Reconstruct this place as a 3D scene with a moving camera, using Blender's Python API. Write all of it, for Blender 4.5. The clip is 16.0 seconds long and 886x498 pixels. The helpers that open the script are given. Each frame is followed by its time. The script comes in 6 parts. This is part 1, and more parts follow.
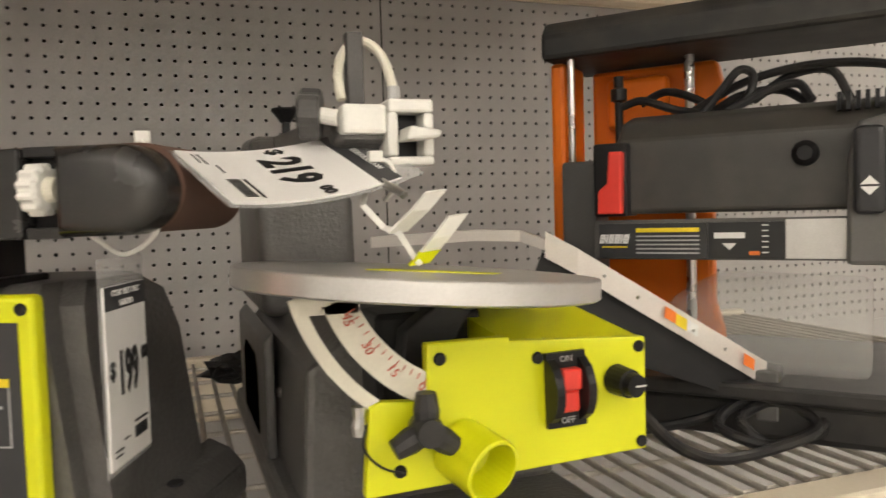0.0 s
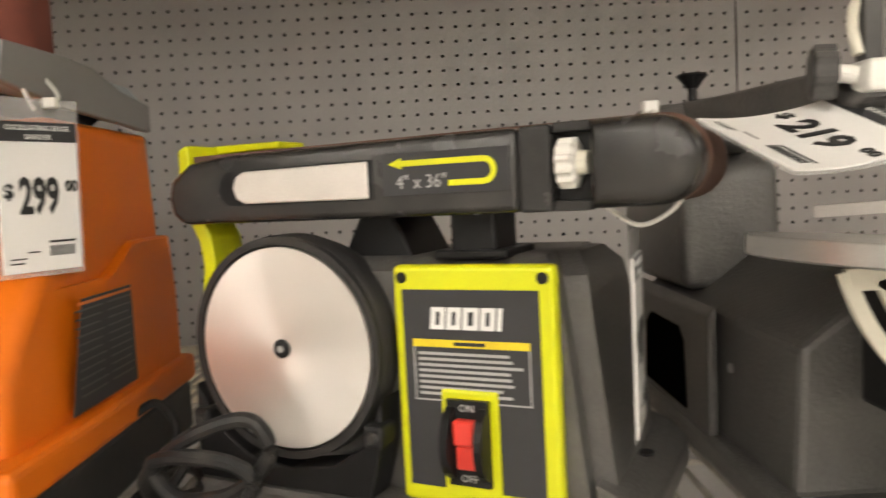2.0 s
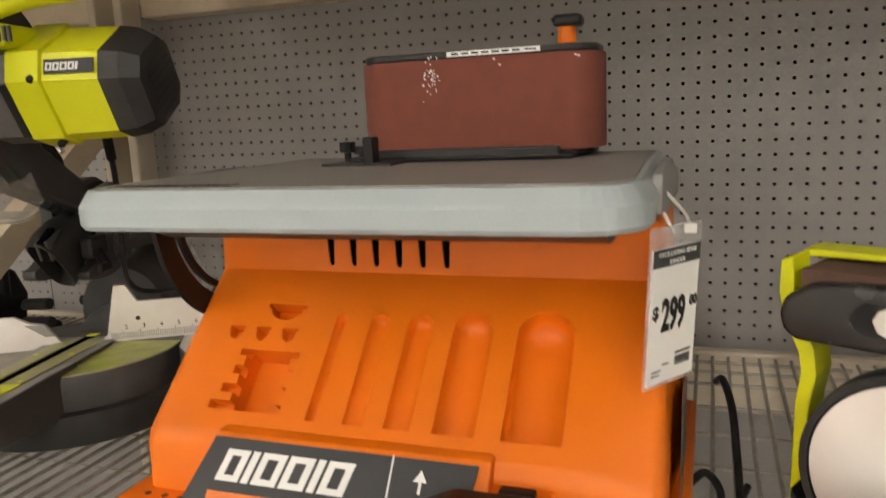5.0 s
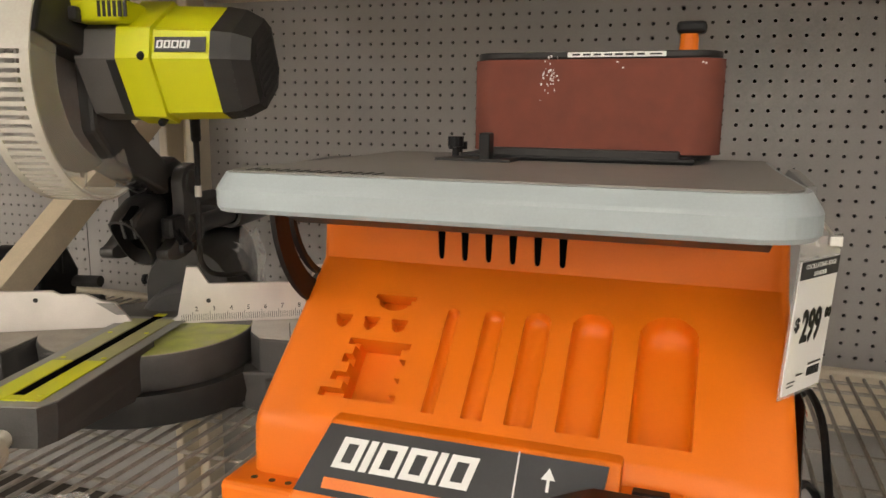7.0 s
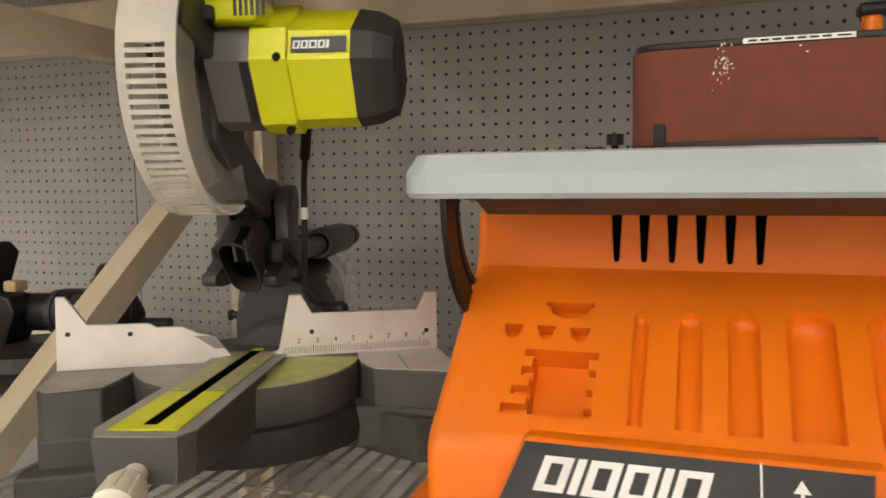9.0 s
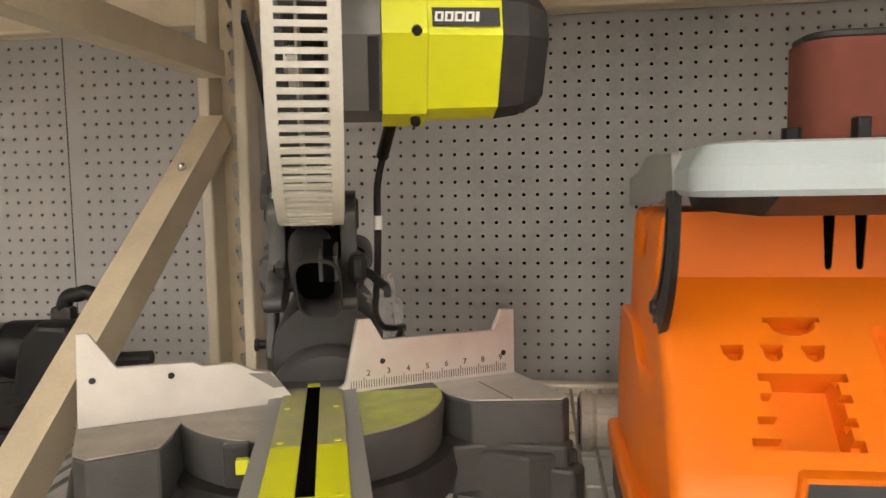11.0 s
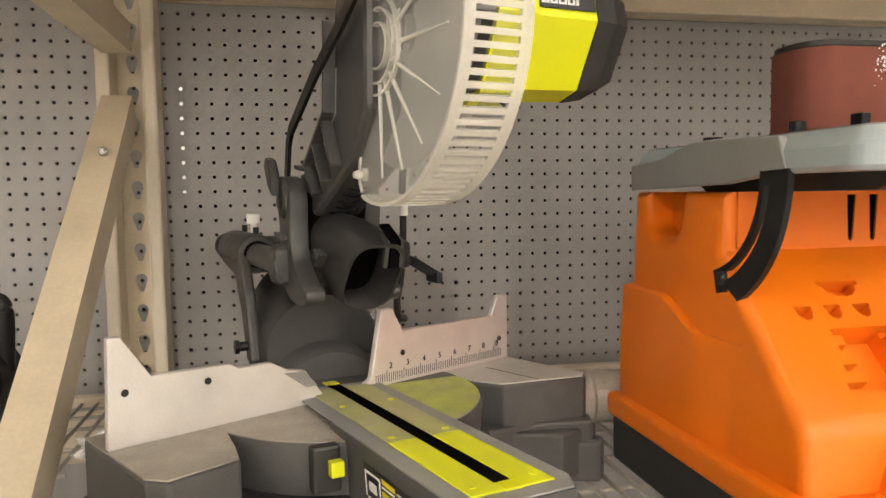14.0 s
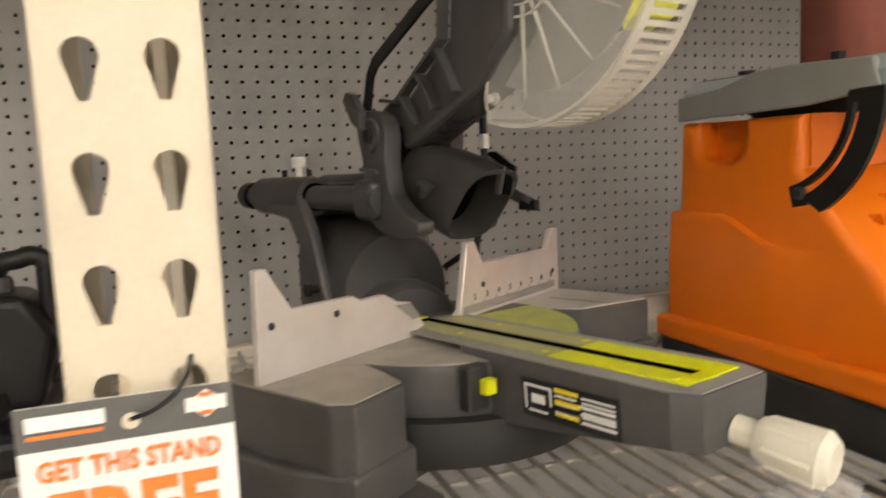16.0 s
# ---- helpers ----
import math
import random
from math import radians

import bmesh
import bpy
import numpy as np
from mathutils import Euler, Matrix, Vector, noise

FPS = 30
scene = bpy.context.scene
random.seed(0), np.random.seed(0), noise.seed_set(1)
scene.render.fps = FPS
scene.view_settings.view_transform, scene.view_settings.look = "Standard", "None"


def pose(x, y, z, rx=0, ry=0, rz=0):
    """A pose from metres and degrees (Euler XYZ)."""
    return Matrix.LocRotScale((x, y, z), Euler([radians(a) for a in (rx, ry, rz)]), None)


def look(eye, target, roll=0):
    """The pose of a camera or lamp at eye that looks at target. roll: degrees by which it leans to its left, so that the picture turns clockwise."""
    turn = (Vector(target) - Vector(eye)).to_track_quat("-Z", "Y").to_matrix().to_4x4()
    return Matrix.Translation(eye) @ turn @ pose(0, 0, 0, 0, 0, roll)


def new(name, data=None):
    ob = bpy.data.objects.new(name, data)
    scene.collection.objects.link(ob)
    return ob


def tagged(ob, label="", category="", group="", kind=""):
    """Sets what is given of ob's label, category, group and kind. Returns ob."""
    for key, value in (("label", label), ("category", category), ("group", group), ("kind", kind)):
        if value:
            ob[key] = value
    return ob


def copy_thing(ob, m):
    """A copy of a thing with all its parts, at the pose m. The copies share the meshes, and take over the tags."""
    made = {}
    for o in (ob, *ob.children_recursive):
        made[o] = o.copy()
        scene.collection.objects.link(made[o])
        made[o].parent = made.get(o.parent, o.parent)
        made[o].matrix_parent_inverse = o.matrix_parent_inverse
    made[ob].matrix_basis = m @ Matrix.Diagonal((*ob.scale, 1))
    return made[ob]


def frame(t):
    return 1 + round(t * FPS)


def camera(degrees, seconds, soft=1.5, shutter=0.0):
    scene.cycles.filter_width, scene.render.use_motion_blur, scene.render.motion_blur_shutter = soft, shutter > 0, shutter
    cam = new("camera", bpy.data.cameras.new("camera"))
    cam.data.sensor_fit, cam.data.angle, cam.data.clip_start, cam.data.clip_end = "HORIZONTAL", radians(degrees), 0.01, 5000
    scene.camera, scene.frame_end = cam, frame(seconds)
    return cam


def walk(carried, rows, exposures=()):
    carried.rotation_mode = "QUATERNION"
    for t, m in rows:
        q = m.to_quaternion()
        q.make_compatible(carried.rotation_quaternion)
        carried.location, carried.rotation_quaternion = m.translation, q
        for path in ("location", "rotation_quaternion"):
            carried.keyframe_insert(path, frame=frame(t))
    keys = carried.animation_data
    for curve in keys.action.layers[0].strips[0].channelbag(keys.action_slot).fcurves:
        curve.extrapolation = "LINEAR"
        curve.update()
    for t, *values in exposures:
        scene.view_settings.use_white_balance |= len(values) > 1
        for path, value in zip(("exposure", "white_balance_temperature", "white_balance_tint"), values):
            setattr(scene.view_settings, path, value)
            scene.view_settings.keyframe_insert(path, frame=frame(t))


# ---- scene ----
cam = camera(60.9, 16.0, shutter=0.4)
PATH = [
    (0, (-0.347, 0.19, 1.308), (0.33, 2.069, 1.202), -1.7),
    (0.5, (-0.389, 0.194, 1.311), (0.176, 2.108, 1.179), -2.0),
    (1, (-0.422, 0.211, 1.304), (-0.011, 2.164, 1.166), -2.5),
    (1.5, (-0.453, 0.222, 1.312), (-0.207, 2.202, 1.169), -2.8),
    (2, (-0.509, 0.23, 1.313), (-0.491, 2.224, 1.162), -3.0),
    (2.5, (-0.554, 0.232, 1.34), (-0.726, 2.216, 1.159), -3.4),
    (3, (-0.623, 0.211, 1.383), (-0.953, 2.174, 1.186), -3.3),
    (3.5, (-0.655, 0.194, 1.411), (-1.13, 2.123, 1.178), -3.3),
    (4, (-0.704, 0.186, 1.407), (-1.294, 2.078, 1.14), -3.0),
    (4.5, (-0.747, 0.179, 1.425), (-1.388, 2.049, 1.126), -2.8),
    (5, (-0.785, 0.187, 1.497), (-1.453, 2.039, 1.143), -2.6),
    (5.2, (-0.797, 0.181, 1.515), (-1.466, 2.032, 1.162), -2.3),
    (7.3, (-0.915, 0.144, 1.488), (-1.56, 2.003, 1.132), 0.7),
    (7.5, (-0.922, 0.146, 1.468), (-1.571, 2.007, 1.124), 0.6),
    (8, (-0.961, 0.151, 1.453), (-1.613, 2.02, 1.166), 0.1),
    (8.5, (-1.022, 0.147, 1.439), (-1.677, 2.021, 1.202), -0.3),
    (9, (-1.089, 0.143, 1.428), (-1.728, 2.029, 1.236), -0.7),
    (9.5, (-1.149, 0.158, 1.42), (-1.756, 2.055, 1.245), -1.0),
    (9.7, (-1.186, 0.167, 1.417), (-1.757, 2.076, 1.244), -1.0),
    (11.8, (-1.526, 0.203, 1.423), (-1.592, 2.195, 1.256), -0.9),
    (12, (-1.555, 0.197, 1.422), (-1.571, 2.19, 1.254), -0.8),
    (12.5, (-1.607, 0.174, 1.419), (-1.502, 2.163, 1.24), -0.6),
    (13, (-1.647, 0.164, 1.409), (-1.433, 2.143, 1.224), -0.5),
    (13.5, (-1.672, 0.173, 1.41), (-1.378, 2.144, 1.236), -0.6),
    (14, (-1.725, 0.217, 1.401), (-1.326, 2.171, 1.243), -0.8),
    (14.5, (-1.777, 0.262, 1.391), (-1.269, 2.19, 1.235), -1.1),
    (15, (-1.821, 0.289, 1.384), (-1.16, 2.17, 1.226), -1.3),
    (15.5, (-1.88, 0.276, 1.379), (-1.113, 2.114, 1.195), -1.5),
    (16, (-1.953, 0.265, 1.365), (-1.253, 2.122, 1.121), -2.4),
]
walk(cam, [(t, look(eye, target, roll)) for t, eye, target, roll in PATH],
     [(0.0, -0.52), (1.0, -0.45), (2.0, -0.30), (3.0, -0.50), (5.0, -0.56), (7.5, -0.52), (9.0, -0.47), (12.0, -0.02), (14.5, 0.10), (15.2, 0.10), (16.0, -0.18)])

# ---- light ----
Z0 = 1.055          # top of the wire deck
PEG = 1.6           # face of the pegboard
world = bpy.data.worlds.new("store_air")
scene.world = world
world.use_nodes = True
world.node_tree.nodes["Background"].inputs[0].default_value = (0.9, 0.93, 1.0, 1)
world.node_tree.nodes["Background"].inputs[1].default_value = 0.02
scene.view_settings.exposure = 0.0


# ---- materials ----
def material(name, color, rough=0.5, metal=0.0, var=0.12, scale=30.0, bump=0.1, fine=400.0, dust=0.0, coat=0.0):
    """Principled surface with a coarse stain, a fine grain, a little relief and optional dust on upward faces' noise."""
    m = bpy.data.materials.new(name)
    m.use_nodes = True
    nt = m.node_tree
    n, l = nt.nodes, nt.links
    b = n["Principled BSDF"]
    b.inputs["Metallic"].default_value = metal
    b.inputs["Coat Weight"].default_value = coat
    tc = n.new("ShaderNodeTexCoord")
    big = n.new("ShaderNodeTexNoise")
    big.inputs["Scale"].default_value = scale
    big.inputs["Detail"].default_value = 5
    small = n.new("ShaderNodeTexNoise")
    small.inputs["Scale"].default_value = fine
    small.inputs["Detail"].default_value = 3
    for t in (big, small):
        l.new(tc.outputs["Object"], t.inputs["Vector"])
    ramp = n.new("ShaderNodeMapRange")
    ramp.inputs["From Min"].default_value, ramp.inputs["From Max"].default_value = 0.3, 0.7
    ramp.inputs["To Min"].default_value, ramp.inputs["To Max"].default_value = 1 - var, 1 + var
    l.new(big.outputs["Fac"], ramp.inputs["Value"])
    ramp2 = n.new("ShaderNodeMapRange")
    ramp2.inputs["From Min"].default_value, ramp2.inputs["From Max"].default_value = 0.3, 0.7
    ramp2.inputs["To Min"].default_value, ramp2.inputs["To Max"].default_value = 1 - var * 0.5, 1 + var * 0.5
    l.new(small.outputs["Fac"], ramp2.inputs["Value"])
    mul = n.new("ShaderNodeMath")
    mul.operation = "MULTIPLY"
    l.new(ramp.outputs[0], mul.inputs[0])
    l.new(ramp2.outputs[0], mul.inputs[1])
    mix = n.new("ShaderNodeVectorMath")
    mix.operation = "SCALE"
    mix.inputs[0].default_value = color
    l.new(mul.outputs[0], mix.inputs["Scale"])
    out = mix.outputs[0]
    if dust:
        d = n.new("ShaderNodeTexNoise")
        d.inputs["Scale"].default_value = scale * 0.6
        d.inputs["Detail"].default_value = 8
        l.new(tc.outputs["Object"], d.inputs["Vector"])
        dr = n.new("ShaderNodeMapRange")
        dr.inputs["From Min"].default_value, dr.inputs["From Max"].default_value = 0.45, 0.75
        dr.inputs["To Max"].default_value = dust
        l.new(d.outputs["Fac"], dr.inputs["Value"])
        dm = n.new("ShaderNodeMix")
        dm.data_type = "RGBA"
        dm.inputs["B"].default_value = (0.36, 0.31, 0.25, 1)
        l.new(dr.outputs[0], dm.inputs["Factor"])
        l.new(out, dm.inputs["A"])
        out = dm.outputs["Result"]
    l.new(out, b.inputs["Base Color"])
    rr = n.new("ShaderNodeMapRange")
    rr.inputs["To Min"].default_value, rr.inputs["To Max"].default_value = max(rough - 0.1, 0.03), min(rough + 0.12, 1)
    l.new(big.outputs["Fac"], rr.inputs["Value"])
    l.new(rr.outputs[0], b.inputs["Roughness"])
    if bump:
        bp = n.new("ShaderNodeBump")
        bp.inputs["Strength"].default_value = bump
        bp.inputs["Distance"].default_value = 0.001
        l.new(small.outputs["Fac"], bp.inputs["Height"])
        l.new(bp.outputs[0], b.inputs["Normal"])
    return m


def clear(name, tint, rough, alpha):
    """Thin clear or milky plastic."""
    m = material(name, tint, rough, 0, 0.06, 25, 0.02)
    b = m.node_tree.nodes["Principled BSDF"]
    b.inputs["Alpha"].default_value = alpha
    return m


M = dict(
    peg=material("pegboard_paint", (0.37, 0.355, 0.345), 0.45, 0.0, 0.07, 6, 0.05, 300),
    # near-black: the darkness behind the holes is put into this colour
    peg_hole_shade=material("peg_hole_shade", (0.06, 0.057, 0.055), 0.8),
    beige=material("beige_rack_paint", (0.66, 0.56, 0.41), 0.42, 0, 0.08, 14, 0.08, 250, 0.15),
    cream=material("cream_rack_paint", (0.63, 0.56, 0.44), 0.4, 0, 0.06, 14, 0.08, 250, 0.12),
    wood=material("particle_board", (0.42, 0.30, 0.18), 0.8, 0, 0.25, 40, 0.4),
    wire=material("zinc_wire", (0.44, 0.41, 0.365), 0.45, 0.3, 0.2, 50, 0.1, 500, 0.3),
    orange=material("orange_plastic", (0.76, 0.166, 0.004), 0.42, 0, 0.04, 12, 0.12, 700, 0.04),
    lime=material("lime_plastic", (0.66, 0.68, 0.004), 0.38, 0, 0.04, 14, 0.08, 700, 0.03),
    limepaint=material("lime_scratched", (0.42, 0.46, 0.10), 0.5, 0.1, 0.2, 40, 0.1, 500, 0.6),
    dark=material("charcoal_plastic", (0.030, 0.029, 0.029), 0.4, 0, 0.15, 25, 0.2, 600, 0.05),
    grey=material("grey_casting", (0.105, 0.101, 0.097), 0.38, 0.15, 0.15, 30, 0.9, 260, 0.06),
    midgrey=material("mid_grey_casting", (0.078, 0.076, 0.075), 0.42, 0.1, 0.12, 25, 0.2, 500, 0.05),
    black=material("black_plastic", (0.011, 0.011, 0.012), 0.36, 0, 0.15, 30, 0.12, 500, 0.02),
    rubber=material("black_rubber", (0.016, 0.016, 0.017), 0.42, 0, 0.15, 60, 0.1, 700, 0.08),
    alu=material("cast_aluminium", (0.62, 0.61, 0.60), 0.35, 0.75, 0.08, 25, 0.08, 600),
    fence=material("machined_aluminium", (0.74, 0.70, 0.67), 0.38, 0.55, 0.08, 18, 0.05, 600),
    tablegrey=material("light_grey_paint", (0.35, 0.40, 0.425), 0.4, 0.05, 0.05, 10, 0.06, 500, 0.05),
    platform=material("dusty_grey_plate", (0.26, 0.25, 0.24), 0.45, 0.15, 0.12, 25, 0.15, 400, 0.25),
    dusty=material("sawdusty_casting", (0.33, 0.30, 0.26), 0.6, 0.15, 0.2, 25, 0.2, 400, 0.6),
    steel=material("bright_steel", (0.62, 0.61, 0.60), 0.28, 1.0, 0.1, 30, 0.05, 600),
    belt=material("sanding_belt", (0.185, 0.052, 0.034), 0.85, 0, 0.1, 60, 0.8, 1400),
    white=material("white_plastic", (0.74, 0.73, 0.69), 0.4, 0, 0.05, 20, 0.05),
    cream_pl=material("cream_plastic", (0.68, 0.65, 0.55), 0.4, 0, 0.06, 20, 0.05),
    paper=material("price_paper", (0.80, 0.79, 0.78), 0.35, 0, 0.02, 10, 0.02, coat=0.4),
    ink=material("black_ink", (0.015, 0.015, 0.016), 0.4, 0, 0.1),
    greyink=material("grey_ink", (0.42, 0.42, 0.42), 0.5, 0, 0.1),
    whiteink=material("white_ink", (0.78, 0.78, 0.77), 0.45, 0, 0.03),
    redink=material("red_ink", (0.55, 0.10, 0.06), 0.5),
    red=material("red_switch", (0.68, 0.045, 0.03), 0.35, 0, 0.05, 20, 0.05),
    label=material("charcoal_label", (0.045, 0.045, 0.048), 0.35, 0, 0.06, 20, 0.03),
    orangeink=material("orange_ink", (0.82, 0.20, 0.03), 0.45),
    yellow=material("warning_yellow", (0.80, 0.62, 0.02), 0.45),
    blue=material("blue_ink", (0.03, 0.16, 0.45), 0.45),
    clear=clear("clear_plastic", (0.80, 0.80, 0.77), 0.08, 0.15),
    milky=clear("milky_plastic", (0.74, 0.71, 0.64), 0.2, 0.5),
    film=clear("plastic_film", (0.75, 0.75, 0.75), 0.15, 0.28),
    concrete=material("polished_concrete", (0.44, 0.42, 0.39), 0.35, 0, 0.15, 3, 0.05, 60),
    ceilingpaint=material("white_roof_deck", (0.75, 0.75, 0.74), 0.7, 0, 0.05, 3, 0.05, 60),
)
M["orange"].node_tree.nodes["Principled BSDF"].inputs["Specular IOR Level"].default_value = 0.32
for _k in ("black", "dark", "rubber", "midgrey", "label"):
    M[_k].node_tree.nodes["Principled BSDF"].inputs["Specular IOR Level"].default_value = 0.24


def brushed_disc():
    """Spun metal: rings round the disc's centre."""
    m = bpy.data.materials.new("spun_aluminium")
    m.use_nodes = True
    n, l = m.node_tree.nodes, m.node_tree.links
    b = n["Principled BSDF"]
    b.inputs["Base Color"].default_value = (0.84, 0.80, 0.77, 1)
    b.inputs["Metallic"].default_value = 0.75
    b.inputs["Roughness"].default_value = 0.4
    b.inputs["Anisotropic"].default_value = 0.85
    tan = n.new("ShaderNodeTangent")
    tan.direction_type, tan.axis = "RADIAL", "Y"
    l.new(tan.outputs[0], b.inputs["Tangent"])
    return m


M["disc"] = brushed_disc()
M["gloss"] = material("glossy_charcoal_plastic", (0.024, 0.023, 0.023), 0.24, 0, 0.15, 25, 0.12, 600, 0.05)
M["plate"] = material("dark_grey_plate", (0.10, 0.098, 0.096), 0.42, 0.1, 0.1, 14, 0.08, 400, 0.06)
# the gloom under the wire deck is put into this dark colour
M["undershade"] = material("undershelf_shade_board", (0.06, 0.05, 0.042), 0.8, 0, 0.25, 20, 0.2)
M["sawgrey"] = material("saw_grey_casting", (0.050, 0.049, 0.049), 0.40, 0.1, 0.14, 25, 0.25, 450, 0.05)
M["collar"] = material("motor_collar_grey", (0.15, 0.145, 0.142), 0.42, 0.05, 0.08, 25, 0.1, 500, 0.04)
M["blocktop"] = material("worn_machined_top", (0.55, 0.53, 0.50), 0.38, 0.35, 0.12, 22, 0.1, 500, 0.3)
# lime dulled by sawdust and by the upper shelf's shade, both in the colour
M["kerf_dust_shade"] = material("shaded_sawdusty_lime", (0.40, 0.40, 0.17), 0.5, 0.05, 0.12, 24, 0.1, 500, 0.5)
M["planerhead"] = material("charcoal_planer_plastic", (0.040, 0.038, 0.035), 0.42, 0, 0.15, 25, 0.15, 600, 0.10)
M["mattblack"] = material("matt_black_steel", (0.012, 0.012, 0.012), 0.62, 0, 0.15, 20, 0.1, 500, 0.12)
M["oldbelt"] = material("dull_brown_belt", (0.125, 0.068, 0.048), 0.85, 0, 0.12, 60, 0.8, 1400)
# black without gloss, painted in for shade inside slots and between parts
M["void"] = material("black_gap_shade", (0.004, 0.004, 0.004), 0.9, 0, 0.1, 30, 0)
M["void"].node_tree.nodes["Principled BSDF"].inputs["Specular IOR Level"].default_value = 0.0
M["cut"] = material("cut_grey_paint", (0.26, 0.258, 0.252), 0.45, 0.05, 0.06, 14, 0.08, 400, 0.06)


# ---- mesh tools ----
def part(name, bm, mat, parent=None, label="", smooth=False):
    """Links a bmesh as one mesh object under parent; heights are given from the ground and set back to the thing's base."""
    me = bpy.data.meshes.new(name)
    root = parent
    while root is not None and root.parent is not None:
        root = root.parent
    if root is not None and root.type == "EMPTY":
        bmesh.ops.translate(bm, verts=bm.verts, vec=(0, 0, -root.location.z))
    bmesh.ops.recalc_face_normals(bm, faces=bm.faces)
    bm.to_mesh(me)
    bm.free()
    if smooth:
        me.shade_smooth()
        me.set_sharp_from_angle(angle=radians(40))
    me.materials.append(M[mat] if isinstance(mat, str) else mat)
    ob = new(name, me)
    ob.parent = parent
    if label:
        tagged(ob, label)
    return ob


def thing(name, x, y, z, turn, label, category, group="", kind=""):
    e = new(name)
    e.empty_display_size = 0.05
    e.location = (x, y, z)
    e.rotation_euler = (0, 0, radians(turn))
    return tagged(e, label, category, group, kind)


def add_box(bm, x0, x1, y0, y1, z0, z1, bev=0.0, seg=2, m=None):
    r = bmesh.ops.create_cube(bm, size=1)
    vs = r["verts"]
    bmesh.ops.scale(bm, verts=vs, vec=(x1 - x0, y1 - y0, z1 - z0))
    bmesh.ops.translate(bm, verts=vs, vec=((x0 + x1) / 2, (y0 + y1) / 2, (z0 + z1) / 2))
    if m is not None:
        bmesh.ops.transform(bm, matrix=m, verts=vs)
    if bev:
        es = list({e for v in vs for e in v.link_edges})
        bmesh.ops.bevel(bm, geom=es, offset=bev, segments=seg, affect="EDGES", profile=0.5)
    return bm


def box(x0, x1, y0, y1, z0, z1, bev=0.0, seg=2, m=None):
    return add_box(bmesh.new(), x0, x1, y0, y1, z0, z1, bev, seg, m)


def add_prism(bm, outline, axis, a, b, bev=0.0, seg=2):
    """Extrudes a 2D outline along axis from a to b. Outline pairs are the two other axes in x, y, z order."""
    def place(p, d):
        return {"x": (d, p[0], p[1]), "y": (p[0], d, p[1]), "z": (p[0], p[1], d)}[axis]
    lo = [bm.verts.new(place(p, a)) for p in outline]
    hi = [bm.verts.new(place(p, b)) for p in outline]
    n = len(outline)
    fs = [bm.faces.new(lo), bm.faces.new(hi[::-1])]
    for i in range(n):
        fs.append(bm.faces.new((lo[i], lo[(i + 1) % n], hi[(i + 1) % n], hi[i])))
    if bev:
        bmesh.ops.recalc_face_normals(bm, faces=fs)
        es = list({e for f in fs for e in f.edges})
        bmesh.ops.bevel(bm, geom=es, offset=bev, segments=seg, affect="EDGES", profile=0.5, clamp_overlap=True)
    return bm


def prism(outline, axis, a, b, bev=0.0, seg=2):
    return add_prism(bmesh.new(), outline, axis, a, b, bev, seg)


def loft(rings, caps=True):
    """Skin between closed rings with equal counts."""
    bm = bmesh.new()
    rows = [[bm.verts.new(p) for p in r] for r in rings]
    n = len(rows[0])
    for a, b in zip(rows, rows[1:]):
        for i in range(n):
            bm.faces.new((a[i], a[(i + 1) % n], b[(i + 1) % n], b[i]))
    if caps:
        bm.faces.new(rows[0][::-1])
        bm.faces.new(rows[-1])
    return bm


def ring_pts(c, axis_dir, r, n=20, squash=1.0, start=0.0):
    d = Vector(axis_dir).normalized()
    a = d.orthogonal().normalized() if abs(d.z) > 0.9 else Vector((0, 0, 1)).cross(d).normalized()
    b = d.cross(a)
    return [Vector(c) + a * (math.cos(start + 2 * math.pi * i / n) * r) + b * (math.sin(start + 2 * math.pi * i / n) * r * squash) for i in range(n)]


def turned(p0, p1, prof, n=24):
    """A turned shape on the line p0-p1; prof: (fraction along, radius)."""
    p0, p1 = Vector(p0), Vector(p1)
    return loft([ring_pts(p0.lerp(p1, t), p1 - p0, max(r, 1e-4), n) for t, r in prof])


def rod(p0, p1, r, n=14):
    return turned(p0, p1, [(0, r), (1, r)], n)


def smooth_path(pts, k=8):
    """A Catmull-Rom curve through pts."""
    P = [Vector(p) for p in pts]
    P = [P[0] * 2 - P[1]] + P + [P[-1] * 2 - P[-2]]
    out = []
    for i in range(1, len(P) - 2):
        a, b, c, d = P[i - 1:i + 3]
        for j in range(k):
            t = j / k
            out.append(0.5 * ((2 * b) + (c - a) * t + (2 * a - 5 * b + 4 * c - d) * t * t + (3 * b - a - 3 * c + d) * t ** 3))
    out.append(P[-2])
    return out


def hose(pts, r, n=8, k=8, curve=True):
    pts = smooth_path(pts, k) if curve else [Vector(p) for p in pts]
    rings = []
    up = Vector((0, 0, 1))
    for i, p in enumerate(pts):
        d = (pts[min(i + 1, len(pts) - 1)] - pts[max(i - 1, 0)]).normalized()
        a = d.cross(up)
        if a.length < 0.2:
            a = d.cross(Vector((0, 1, 0)))
        a.normalize()
        b = a.cross(d)
        if rings and (a.dot(last) < 0):
            a, b = -a, -b
        last = a
        rings.append([p + a * (math.cos(2 * math.pi * j / n) * r) + b * (math.sin(2 * math.pi * j / n) * r) for j in range(n)])
    return loft(rings)


